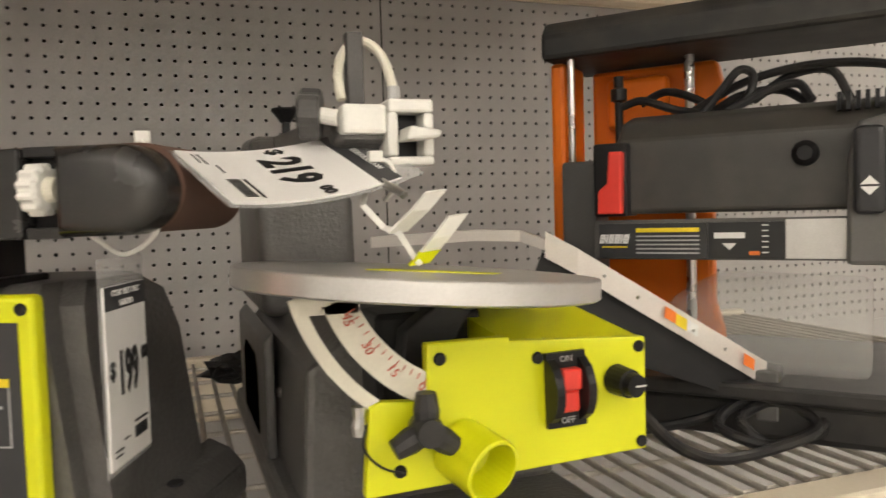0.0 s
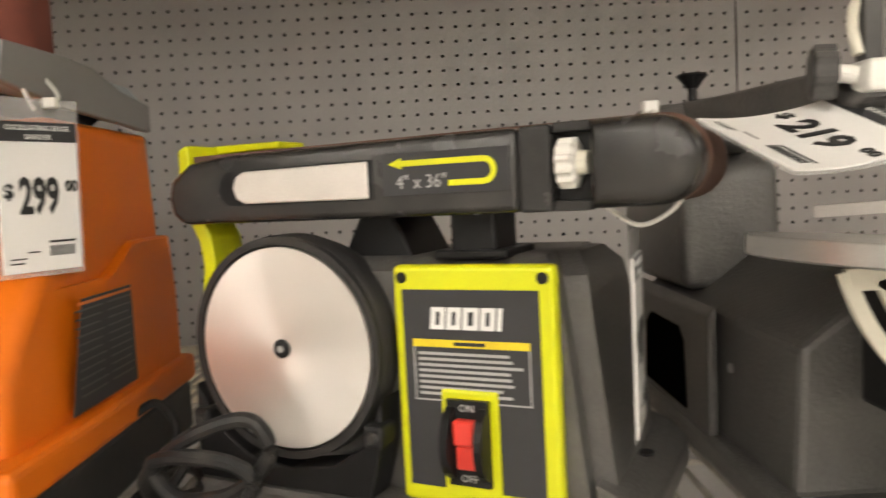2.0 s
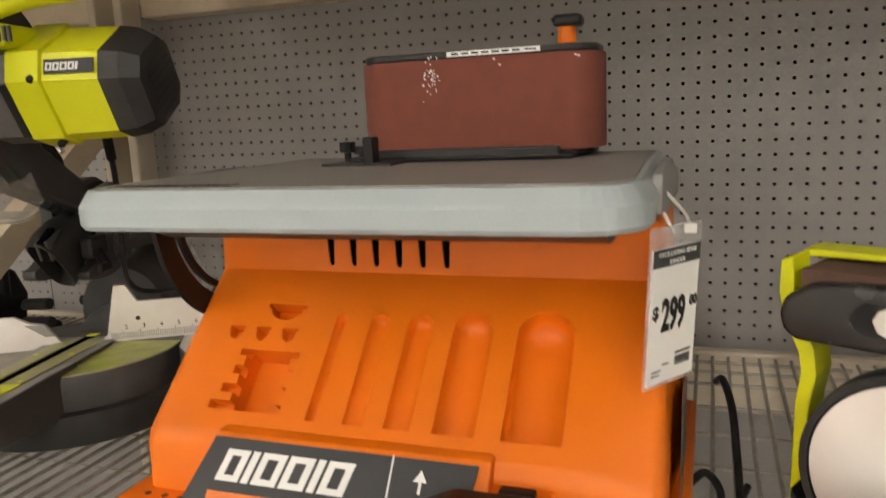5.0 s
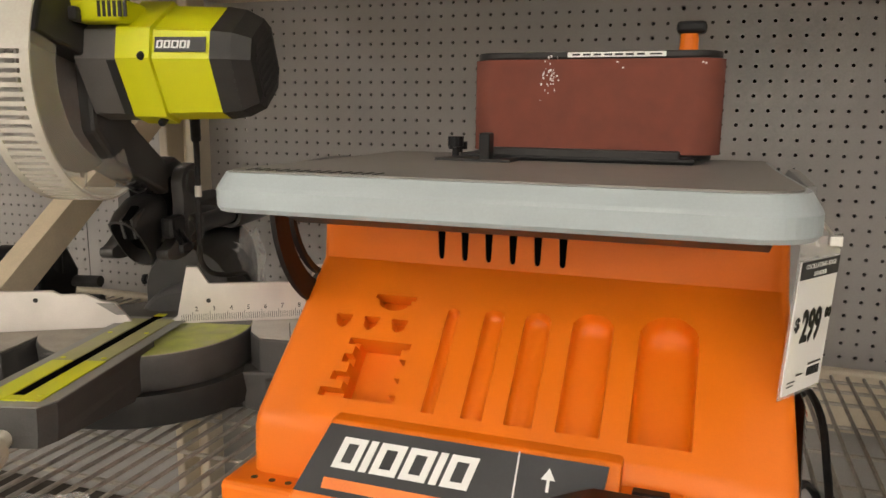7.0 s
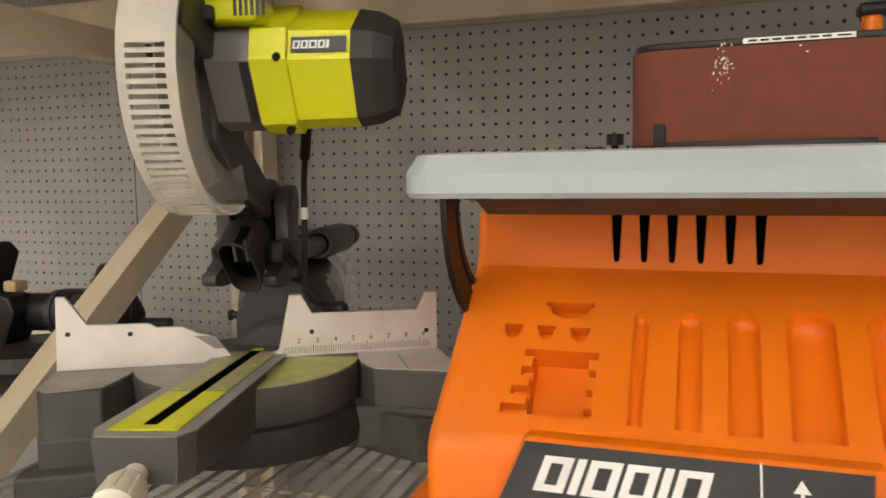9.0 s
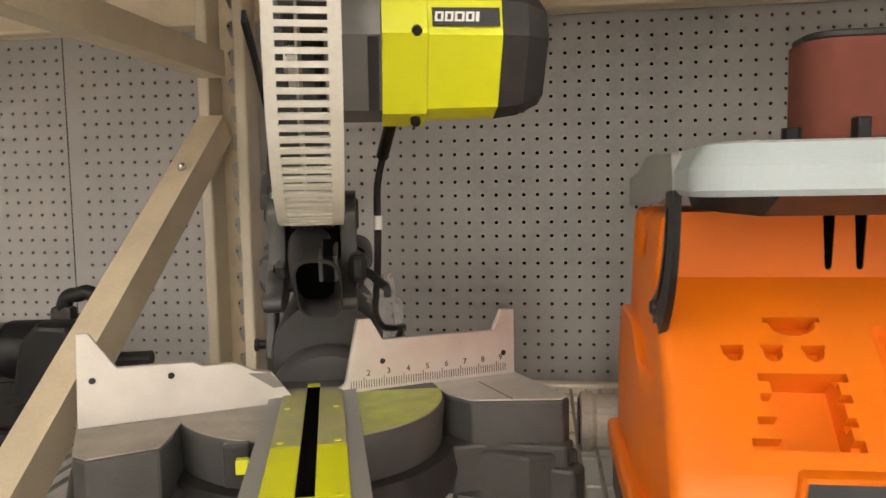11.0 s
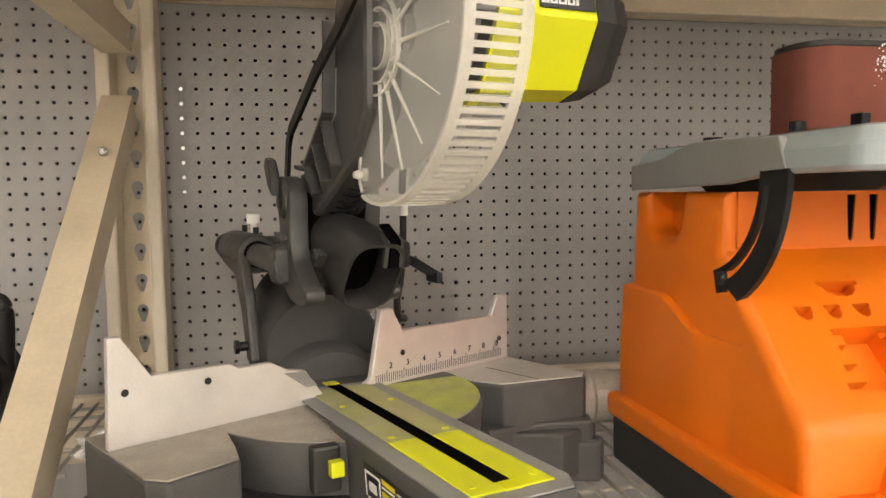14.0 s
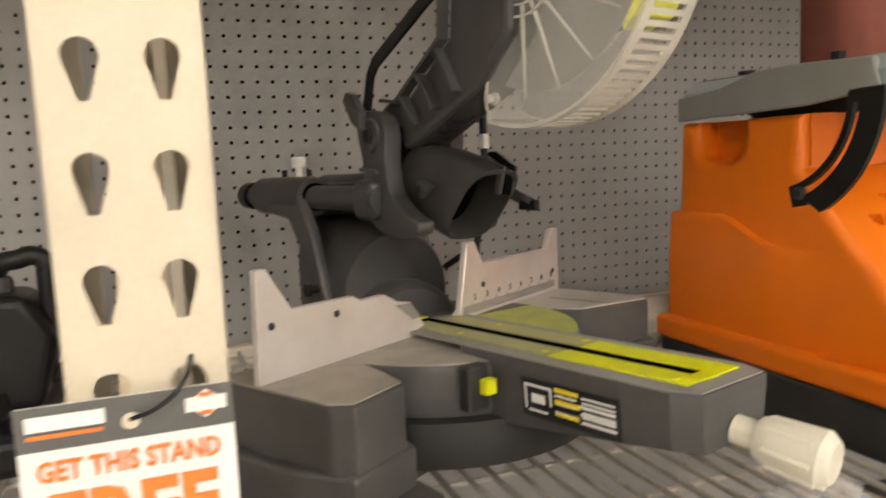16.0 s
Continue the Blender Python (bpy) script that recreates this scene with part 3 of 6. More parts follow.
def oscillating_sander():
    e = thing("edge_sander", -1.065, 0.90, Z0, 0, "orange and grey edge sander with a brown belt on top", "sander")
    # housing
    body = part("housing", sander_housing(), "orange", e, "moulded orange plastic housing with rests for sanding drums", True)
    # vented band
    slots = []
    for k in range(6):
        x = -0.098 + 0.0258 * k
        slots.append([(x - 0.0030, 1.346), (x - 0.0015, 1.343), (x + 0.0015, 1.343), (x + 0.0030, 1.346), (x + 0.0052, 1.390), (x - 0.0052, 1.390)])
    part("vent_band", punched_plate(-0.226, 0.226, -0.0135, -0.0108, 1.338, 1.3945, slots), "orange", body)
    for sl in slots:
        # black sheet for the dark inside the slot
        part("vent_slot", prism(sl, "y", -0.0112, -0.0107), "void", body)
    for sx in (-1, 1):
        def crest(y):
            k = min(1, max(0, (0.105 - y) / 0.095))
            return 1.278 - 0.030 * k * k * (3 - 2 * k)
        panel = bmesh.new()
        rows = []
        for i in range(41):
            y = -0.062 + 0.250 * i / 40
            k = min(1, max(0, (y + 0.062) / 0.09))
            h = -0.0015 + 0.0080 * k * k * (3 - 2 * k)
            top = crest(y)
            row = []
            for j in range(13):
                z = 1.118 + (top - 1.118) * j / 12
                row.append(panel.verts.new((sx * (sander_half(z) + h), y, z)))
            row.append(panel.verts.new((sx * (sander_half(top) + h * 0.6), y, top + 0.0025)))
            row.append(panel.verts.new((sx * 0.232, y, top + 0.0035)))
            rows.append(row)
        rows.append([panel.verts.new((sx * 0.228, 0.1885, v.co.z)) for v in rows[-1]])
        for r0, r1 in zip(rows, rows[1:]):
            for j in range(14):
                panel.faces.new((r0[j], r1[j], r1[j + 1], r0[j + 1]))
        bmesh.ops.recalc_face_normals(panel, faces=panel.faces)
        part("side_panel", panel, "orange", body, "", True)
    # base
    part("foot_flange", box(-0.268, 0.268, -0.182, 0.205, 1.112, 1.142, 0.007, 3), "orange", e)
    part("base", box(-0.262, 0.262, -0.177, 0.2, Z0, 1.1115, 0.005), "dark", e, "charcoal plastic base")
    # name panel
    nose = [(-0.125, 1.212), (-0.150, 1.209), (-0.196, 1.148), (-0.194, 1.140), (-0.180, 1.122), (-0.125, 1.122)]
    bm = prism(nose, "x", -0.185, 0.112, 0.003)
    for v in bm.verts:
        if v.co.x < 0:
            v.co.x += 0.026 * min(1, max(0, (v.co.z - 1.14) / 0.07))
    part("nose", bm, "orange", e)
    part("nose_end", prism([(-0.125, 1.19), (-0.148, 1.186), (-0.178, 1.158), (-0.196, 1.142), (-0.196, 1.130), (-0.125, 1.130)], "x", 0.165, 0.182, 0.003), "orange", e)
    a, b = Vector((0, -0.151, 1.2085)), Vector((0, -0.196, 1.149))
    mid = (a + b) / 2 + Vector((-0.035, -0.0012, 0.0012))
    m = facing(mid, (1, 0, 0), a - b)
    lab = part("name_plate", prism_on(m, [(-0.142, -0.032), (0.130, -0.032), (0.137, 0.033), (-0.122, 0.033)], 0.0012), "label", e, "charcoal name plate with a silver mark")
    mm = m @ Matrix.Translation((-0.042, 0.008, 0.0013))
    mark([0.024, 0.007, 0.025, 0.025, 0.007, 0.025], 0.029, 0.0035, 0.25, mm, "whiteink", lab)
    part("underline", bars([(-0.115, 0.04, -0.026, -0.016)], m @ Matrix.Translation((0, 0, 0.0013))), "orangeink", lab)
    part("divider", bars([(0.0595, 0.061, -0.034, 0.034), (0.087, 0.0895, 0.004, 0.014), (0.087, 0.0895, -0.027, -0.021)], m @ Matrix.Translation((0, 0, 0.0013))), "whiteink", lab)
    for y0, sg in ((0.014, 1), (-0.027, -1)):
        q = m @ Matrix.Translation((0.088, y0, 0.0013))
        part("arrow_head", prism_on(q, [(-0.006, 0), (0.006, 0), (0, 0.010 * sg)][::sg], 0.0006), "whiteink", lab)
    # switch recess with its black flap
    part("switch_recess", box(0.113, 0.164, -0.165, -0.12, 1.125, 1.19), "orange", e)
    part("key_slot", box(0.122, 0.152, -0.172, -0.16, 1.186, 1.196, 0.002), "black", e)
    flap = part("flap", prism([(0.055, 1.187), (0.093, 1.203), (0.160, 1.203), (0.180, 1.193), (0.186, 1.180), (0.163, 1.182), (0.083, 1.181), (0.055, 1.179)], "y", -0.222, -0.186, 0.003), "black", e, "black plastic flap with safety signs")
    q = facing((0.122, -0.2225, 1.1925), (1, 0, 0), (0, 0.15, 1))
    part("warning_sign", prism_on(q, [(-0.013, -0.010), (0.013, -0.010), (0.0, 0.013)], 0.0007), "yellow", flap)
    part("exclamation", bars([(-0.0013, 0.0013, -0.003, 0.006), (-0.0013, 0.0013, -0.0075, -0.005)], q @ Matrix.Translation((0, 0, 0.0007))), "ink", flap)
    q2 = q @ Matrix.Translation((0.027, 0, 0))
    part("read_sign", prism_on(q2, [(0.0115 * math.cos(2 * math.pi * k / 24), 0.0115 * math.sin(2 * math.pi * k / 24)) for k in range(24)], 0.0007), "blue", flap)
    part("read_symbol", bars([(-0.006, 0.006, -0.006, -0.001), (-0.002, 0.004, 0.001, 0.006)], q2 @ Matrix.Translation((0, 0, 0.0007))), "whiteink", flap)
    part("switch", box(0.106, 0.142, -0.214, -0.19, 1.154, 1.177, 0.004), "red", e, "dark red paddle switch")
    # table
    def corner(cx, cy, r, a0):
        return [(cx + r * math.cos(radians(a0 + 9 * i)), cy + r * math.sin(radians(a0 + 9 * i))) for i in range(11)]
    def plan(k):
        return [(-0.2355 + k, 0.182 - k), (-0.236 + k, 0.02)] + corner(-0.215, -0.183, 0.032 - k, 180) + corner(0.19, -0.162, 0.053 - k, 270) + [(0.236 - k, 0.02), (0.2355 - k, 0.182 - k)]
    outline = plan(0.0)
    bm = loft([[(x, y, 1.411) for x, y in plan(0.003)], [(x, y, 1.415) for x, y in outline], [(x, y, 1.430) for x, y in outline], [(x, y, 1.4330) for x, y in plan(0.0015)], [(x, y, 1.4445) for x, y in plan(0.009)]])
    tab = part("table", bm, "tablegrey", e, "pale grey painted table edge")
    part("table_top", prism([(x, y) for x, y in plan(0.014)], "z", 1.4447, 1.4462), "platform", tab)
    for k in range(13):
        part("scale_tick", box(-0.215 + 0.010 * k, -0.2125 + 0.010 * k, -0.195, -0.175, 1.4463, 1.4468), "ink", tab)
    for sx in (-1, 1):
        x0, x1 = sorted((sx * 0.2362, sx * 0.2445))
        part("side_rail", prism([(-0.11, 1.412), (-0.02, 1.402), (0.185, 1.396), (0.185, 1.426), (0.11, 1.432), (0.05, 1.446), (0.0, 1.447), (-0.10, 1.443)], "x", x0, x1, 0.002), "cut", tab)
        part("rail_knob", turned((sx * 0.142, 0.172, 1.445), (sx * 0.142, 0.172, 1.460), [(0, 0.006), (0.35, 0.006), (0.36, 0.012), (1, 0.012)], 16), "black", tab)
        if sx > 0:
            continue
        # tilting arm: a slotted black arc
        cx, cz, radii = 0.0224, 1.41, (0.0965, 0.103, 0.111, 0.136)
        n = 22
        bm = bmesh.new()
        grid = [[bm.verts.new((sx * 0.2385, cx + r * math.cos(t), cz + r * math.sin(t))) for r in radii] for t in (radians(178 + 78 * i / n) for i in range(n + 1))]
        for i in range(n):
            for j in range(3):
                if j != 1 or not 2 <= i <= 18:
                    bm.faces.new((grid[i][j], grid[i + 1][j], grid[i + 1][j + 1], grid[i][j + 1]))
        ext = bmesh.ops.extrude_face_region(bm, geom=bm.faces[:])
        for v in ext["geom"]:
            if isinstance(v, bmesh.types.BMVert):
                v.co.x = sx * 0.2445
        bmesh.ops.recalc_face_normals(bm, faces=bm.faces)
        arm = part("tilt_arm", bm, "black", e, "black slotted tilt arm")
        part("arm_pin", turned((sx * 0.238, -0.017, 1.310), (sx * 0.249, -0.017, 1.310), [(0, 0.007), (0.8, 0.007), (1, 0.005)], 12), "dark", arm)
    part("under_bracket", prism([(-0.15, 1.396), (0.1, 1.392), (0.14, 1.411), (-0.19, 1.411)], "x", -0.19, 0.21), "dark", e)
    # belt unit
    def stadium(x0, x1, y0, y1, n=10, r=None):
        r = r or (y1 - y0) / 2
        pts = []
        for cx, cy, a0 in ((x1 - r, y1 - r, 0), (x0 + r, y1 - r, 90), (x0 + r, y0 + r, 180), (x1 - r, y0 + r, 270)):
            pts += [(cx + r * math.cos(radians(a0 + 90 * i / n)), cy + r * math.sin(radians(a0 + 90 * i / n))) for i in range(n + 1)]
        return pts
    unit = part("belt_carrier", prism(stadium(-0.085, 0.165, 0.065, 0.145, r=0.03), "z", 1.450, 1.561, 0.002), "black", e)
    part("sanding_belt", prism(stadium(-0.093, 0.173, 0.058, 0.152, r=0.034), "z", 1.456, 1.553), "belt", unit, "worn red-brown sanding belt with white scuffs", True)
    part("carrier_plate", prism(stadium(-0.09, 0.17, 0.061, 0.149, r=0.03), "z", 1.5535, 1.561, 0.002), "dark", unit)
    part("belt_seam", prism([(0.008, 1.458), (0.010, 1.458), (0.032, 1.552), (0.030, 1.552)], "y", 0.0576, 0.058), "belt", unit)
    random.seed(5)
    bm = bmesh.new()
    for k in range(34):
        x, z = -0.008 + random.gauss(0, 0.004) + 0.004 * (k % 3), 1.535 + random.gauss(0, 0.008)
        add_box(bm, x, x + random.uniform(0.0006, 0.002), 0.0572, 0.058, z, z + random.uniform(0.0006, 0.003))
    for x, z in ((0.072, 1.543), (0.066, 1.549), (0.15, 1.548), (0.153, 1.547)):
        add_box(bm, x, x + 0.002, 0.0572, 0.058, z, z + 0.0015)
    tagged(part("scuff_mark", bm, "whiteink", unit), kind="stuff")
    q = facing((0.065, 0.0602, 1.5575), (1, 0, 0), (0, 0, 1))
    part("belt_label", bars([(-0.05, 0.05, -0.0026, 0.0026)], q), "whiteink", unit)
    part("belt_label_print", bars([(-0.045 + 0.011 * k, -0.037 + 0.011 * k, -0.001, 0.001) for k in range(7)] + [(0.034, 0.046, -0.0008, 0.0008)], q @ Matrix.Translation((0, 0, 0.0005))), "ink", unit)
    knob = part("tension_knob", turned((0.135, 0.10, 1.561), (0.135, 0.10, 1.582), [(0, 0.010), (1, 0.009)], 16), "orange", unit)
    part("knob_cap", box(0.122, 0.152, 0.086, 0.112, 1.580, 1.592, 0.004), "black", unit)
    part("carrier_foot", box(-0.10, 0.15, 0.045, 0.165, 1.4463, 1.453, 0.003), "black", unit)
    part("carrier_bar", box(-0.065, 0.135, 0.046, 0.057, 1.446, 1.460, 0.002), "dark", unit)
    part("guide_post", box(-0.067, -0.055, 0.012, 0.03, 1.4463, 1.476, 0.002), "black", unit)
    part("guide_foot", prism([(-0.115, 0.01), (-0.03, 0.0), (-0.03, 0.05), (-0.105, 0.05)], "z", 1.4463, 1.449), "dark", unit)
    part("lock_knob", turned((-0.108, 0.06, 1.4463), (-0.108, 0.06, 1.470), [(0, 0.004), (0.5, 0.004), (0.52, 0.009), (1, 0.009)], 12), "black", unit)
    # side sticker and dust port
    st = part("data_sticker", prism([(-0.075, 1.148), (0.055, 1.148), (0.055, 1.240), (-0.045, 1.240)], "x", 0.2592, 0.2600), "label", e, "black data sticker with fine print")
    rows = []
    q = facing((0.2602, -0.005, 1.194), (0, 1, 0), (0, 0, 1))
    rows = [(-0.055 + 0.06 * c, -0.003 + 0.06 * c - 0.004 * (k % 3), 0.036 - 0.007 * k, 0.0375 - 0.007 * k) for k in range(11) for c in (0, 1)]
    part("sticker_print", bars(rows, q, 0.0003), "plate", st)
    part("sticker_head", bars([(-0.05, 0.058, 0.041, 0.0435)], q, 0.0003), "orangeink", st)
    part("dust_port", turned((-0.30, 0.235, 1.125), (-0.20, 0.235, 1.125), [(0, 0.032), (0.02, 0.037), (0.15, 0.037), (0.2, 0.034), (1, 0.034)], 24), "dusty", e)
    part("port_mouth", turned((-0.3015, 0.235, 1.125), (-0.30, 0.235, 1.125), [(0, 0.029), (1, 0.029)], 24), "black", e)
    for sx in (-0.238, -0.218, -0.20, 0.21, 0.228, 0.245):
        part("pin_hole", turned((sx, -0.165, 1.1415), (sx, -0.165, 1.1424), [(0, 0.0035), (1, 0.0035)], 10), "ink", e)


def prism_on(m, outline, t):
    """A flat plate of thickness t on the surface m."""
    bm = bmesh.new()
    lo = [bm.verts.new(m @ Vector((x, y, 0))) for x, y in outline]
    hi = [bm.verts.new(m @ Vector((x, y, t))) for x, y in outline]
    n = len(outline)
    bm.faces.new(lo[::-1])
    bm.faces.new(hi)
    for i in range(n):
        bm.faces.new((lo[i], lo[(i + 1) % n], hi[(i + 1) % n], hi[i]))
    return bm


def rocker_switch(parent, m, w, h, guard="black"):
    """A red rocker between curved black guards, on the surface m."""
    s = part("switch_frame", prism_on(m, [(-w / 2, -h / 2), (w / 2, -h / 2), (w / 2, h / 2), (-w / 2, h / 2)], 0.004), guard, parent, "black switch frame")
    for sg in (-1, 1):
        q = m @ Matrix.Translation((sg * w * 0.40, 0, 0.004))
        n = 8
        bm = bmesh.new()
        pts = [(-h * 0.42 + h * 0.84 * i / n, 0.014 * math.sin(math.pi * i / n) ** 0.6 + 0.001) for i in range(n + 1)]
        vs = []
        for x in (-w * 0.1, w * 0.1):
            vs.append([bm.verts.new(q @ Vector((x, y, 0))) for y, z in pts] + [bm.verts.new(q @ Vector((x, y, z))) for y, z in pts[::-1]])
        k = len(vs[0])
        bm.faces.new(vs[0]), bm.faces.new(vs[1][::-1])
        for i in range(k):
            bm.faces.new((vs[0][i], vs[0][(i + 1) % k], vs[1][(i + 1) % k], vs[1][i]))
        part("switch_guard", bm, guard, s)
    for y0, y1, zt in ((0.0, h * 0.30, 0.013), (-h * 0.30, 0.0, 0.009)):
        bm = box(-w * 0.26, w * 0.26, y0 + 0.0006, y1, 0.004, zt, 0.0015, 1, None)
        bmesh.ops.transform(bm, matrix=m, verts=bm.verts)
        part("rocker", bm, "red", s)
    words("ON", h * 0.12, m @ Matrix.Translation((0, h * 0.41, 0.0045)), "greyink", s)
    words("OFF", h * 0.12, m @ Matrix.Translation((0, -h * 0.41, 0.0045)), "greyink", s)
    return s


def screw(parent, p, d, r=0.0045, mat="black"):
    p, d = Vector(p), Vector(d).normalized()
    part("screw", turned(p, p + d * 0.0025, [(0, r), (0.5, r), (0.95, r * 0.75), (1, r * 0.2)], 12), mat, parent)


# ---- belt and disc sander ----
def belt_disc_sander():
    e = thing("belt_disc_sander", -0.632, 0.812, Z0, -26.5, "dark grey belt and disc sander with a lime switch plate", "sander")
    C = 1.198
    # cast body, wider towards the foot
    bm = loft([[(-0.06, 0.03, 1.085), (0.278, 0.03, 1.085), (0.278, 0.20, 1.085), (-0.06, 0.20, 1.085)],
               [(-0.06, 0.026, 1.22), (0.256, 0.026, 1.22), (0.256, 0.19, 1.22), (-0.06, 0.19, 1.22)],
               [(-0.05, 0.03, 1.255), (0.246, 0.03, 1.255), (0.246, 0.175, 1.255), (-0.05, 0.175, 1.255)],
               [(-0.04, 0.045, 1.265), (0.232, 0.045, 1.265), (0.232, 0.16, 1.265), (-0.04, 0.16, 1.265)]])
    for v in bm.verts:
        if v.co.x > 0.2:
            v.co.x = 0.2 + (v.co.x - 0.2) * 0.62
    bmesh.ops.bevel(bm, geom=[x for x in bm.edges if abs(x.verts[0].co.z - x.verts[1].co.z) > 0.005], offset=0.016, segments=4, affect="EDGES")
    body = part("body", bm, "grey", e, "hammered dark grey cast body", True)
    part("foot", box(-0.10, 0.270, 0.0, 0.225, Z0, 1.084, 0.006), "grey", e)
    part("foot_ridge", prism([(0.234, 1.084), (0.268, 1.084), (0.255, 1.098), (0.236, 1.106)], "y", 0.03, 0.22, 0.001), "grey", e)
    part("foot_hole", turned((0.252, 0.12, 1.0995), (0.252, 0.12, 1.1015), [(0, 0.007), (1, 0.007)], 14), "ink", e)
    # switch plate
    v = 0.0135
    plate = part("switch_plate", prism([(0.093, 1.085), (0.217, 1.085), (0.217, 1.261), (0.093, 1.261)], "y", v, 0.027, 0.004, 3), "lime", e, "lime green plastic switch plate")
    inner = part("inner_label", prism([(0.101, 1.098), (0.206, 1.098), (0.206, 1.2435), (0.101, 1.2435)], "y", v - 0.001, v, 0.0), "label", plate)
    q = facing((0.1535, v - 0.0011, 1.17), (1, 0, 0), (0, 0, 1))
    mark([0.011, 0.011, 0.012, 0.011, 0.0035], 0.016, 0.0016, 0.1, q @ Matrix.Translation((-0.002, 0.053, 0)), "whiteink", inner)
    part("warning_band", bars([(-0.045, 0.045, 0.032, 0.0375)], q), "yellow", inner)
    part("warning_word", bars([(-0.012, 0.012, 0.0335, 0.036)], q @ Matrix.Translation((0, 0, 0.0005))), "ink", inner)
    part("warning_frame", bars([(-0.045, 0.045, -0.0075, -0.0065), (-0.045, -0.044, -0.007, 0.032), (0.044, 0.045, -0.007, 0.032)], q), "greyink", inner)
    random.seed(11)
    part("warning_print", bars([(-0.041, random.uniform(0.02, 0.041), 0.0262 - 0.0042 * k, 0.0282 - 0.0042 * k) for k in range(8)], q), "greyink", inner)
    part("switch_surround", prism([(0.130, 1.0935), (0.174, 1.0935), (0.174, 1.172), (0.130, 1.172)], "y", v - 0.004, v, 0.003), "lime", plate)
    rocker_switch(plate, facing((0.152, v - 0.0042, 1.135), (1, 0, 0), (0, 0, 1)), 0.032, 0.062)
    for x, z in ((0.101, 1.252), (0.209, 1.252), (0.154, 1.0905)):
        screw(plate, (x, v - 0.0002, z), (0, -1, 0), 0.0042)
    # sanding disc
    sh = part("disc_shroud", turned((0, 0.045, C), (0, 0.004, C), [(0, 0.083), (0.5, 0.0885), (0.92, 0.0885), (1, 0.086)], 56), "dark", e, "black shroud ring", True)
    part("shroud_lip", ring_band((0, 0.004, C), 0.0815, 0.0875, 0.006), "dark", sh, "", True)
    disc = part("sanding_disc", turned((0, 0.0015, 0), (0, -0.0015, 0), [(0, 0.0795), (0.8, 0.0795), (1, 0.079)], 64), "disc", e, "bare spun metal disc plate", True)
    disc.location.z = C - Z0
    for vv in disc.data.vertices:
        vv.co.z += Z0
    part("disc_bolt", turned((0, -0.001, C), (0, -0.004, C), [(0, 0.0075), (0.7, 0.0075), (1, 0.005)], 16), "black", e)
    part("disc_socket", turned((0, -0.004, C), (0, -0.0045, C), [(0, 0.003), (1, 0.003)], 6), "greyink", e)
    low = [(-0.096, 1.085), (0.072, 1.085), (0.084, 1.13), (0.086, 1.165), (0.07, 1.128), (0.04, 1.108), (0, 1.102), (-0.04, 1.108), (-0.07, 1.128), (-0.094, 1.165)]
    part("disc_guard", prism(low, "y", 0.0, 0.03, 0.002), "black", e, "black lower guard")
    for s in (-1, 1):
        part("table_bracket", box(s * 0.082 - 0.008, s * 0.082 + 0.008, -0.010, 0.012, 1.128, 1.146, 0.003), "black", e)
        screw(e, (s * 0.082, -0.010, 1.137), (0, -1, 0), 0.005, "dark")
    # belt arm
    arm_prof = [(-0.095, 1.2965), (0.20, 1.2965), (0.20, 1.3525), (-0.04, 1.3505), (-0.085, 1.347), (-0.106, 1.333), (-0.110, 1.318), (-0.106, 1.304)]
    arm = part("belt_arm", prism(arm_prof, "y", 0.0, 0.02, 0.006, 3), "gloss", e, "glossy charcoal plastic belt housing", True)
    part("arm_middle", prism([(0.20, 1.2965), (0.222, 1.2965), (0.222, 1.353), (0.20, 1.3525)], "y", 0.0, 0.02, 0.002), "gloss", arm)
    part("knob_pocket", prism([(0.2225, 1.299), (0.247, 1.299), (0.247, 1.353), (0.2225, 1.353)], "y", 0.014, 0.02, 0), "black", arm)
    for z0, z1 in ((1.2965, 1.3035), (1.347, 1.3535)):
        part("pocket_edge", box(0.2225, 0.247, 0.004, 0.014, z0, z1, 0.001), "dark", arm)
    cover = [(0.2475, 1.2975)] + [(0.286 + 0.030 * math.cos(radians(a)), 1.3255 + 0.028 * math.sin(radians(a))) for a in range(-90, 91, 12)] + [(0.2475, 1.3535)]
    def dome(y, k):
        return [(0.272 + (x - 0.272) * k, y, 1.3255 + (z - 1.3255) * k) for x, z in cover]
    bm = loft([dome(0.022, 1), dome(0.006, 1), dome(0.000, 0.97), dome(-0.005, 0.90), dome(-0.008, 0.78), dome(-0.009, 0.6)])
    part("end_cover", bm, "gloss", arm, "", True)
    part("tracking_knob", gear_knob((0.2275, 0.004, 1.327), (0.2395, 0.004, 1.327), 0.0165, 12), "white", arm, "white ribbed tracking knob")
    part("knob_hub", turned((0.2365, 0.004, 1.327), (0.246, 0.004, 1.327), [(0, 0.0085), (1, 0.0075)], 14), "cream_pl", arm)
    groove = [(-0.054, 1.3235), (-0.050, 1.315), (-0.043, 1.3105), (0.090, 1.3095), (0.090, 1.3385), (-0.043, 1.3375), (-0.050, 1.332)]
    part("lever_recess", prism(groove, "y", -0.0006, 0.0, 0), "black", arm)
    lever = [(-0.037, 1.324), (-0.033, 1.315), (-0.026, 1.3115), (0.087, 1.3105), (0.087, 1.3375), (-0.026, 1.3365), (-0.033, 1.333)]
    part("tension_lever", prism(lever, "y", -0.0035, -0.0007, 0.0015), "fence", arm, "bare metal tension lever")
    q = facing((0.146, -0.0003, 1.3265), (1, 0, 0), (0, 0, 1))
    pl = part("arm_label", bars([(-0.048, 0.048, -0.0145, 0.0145)], q, 0.0006), "label", arm)
    q = q @ Matrix.Translation((0, 0, 0.0007))
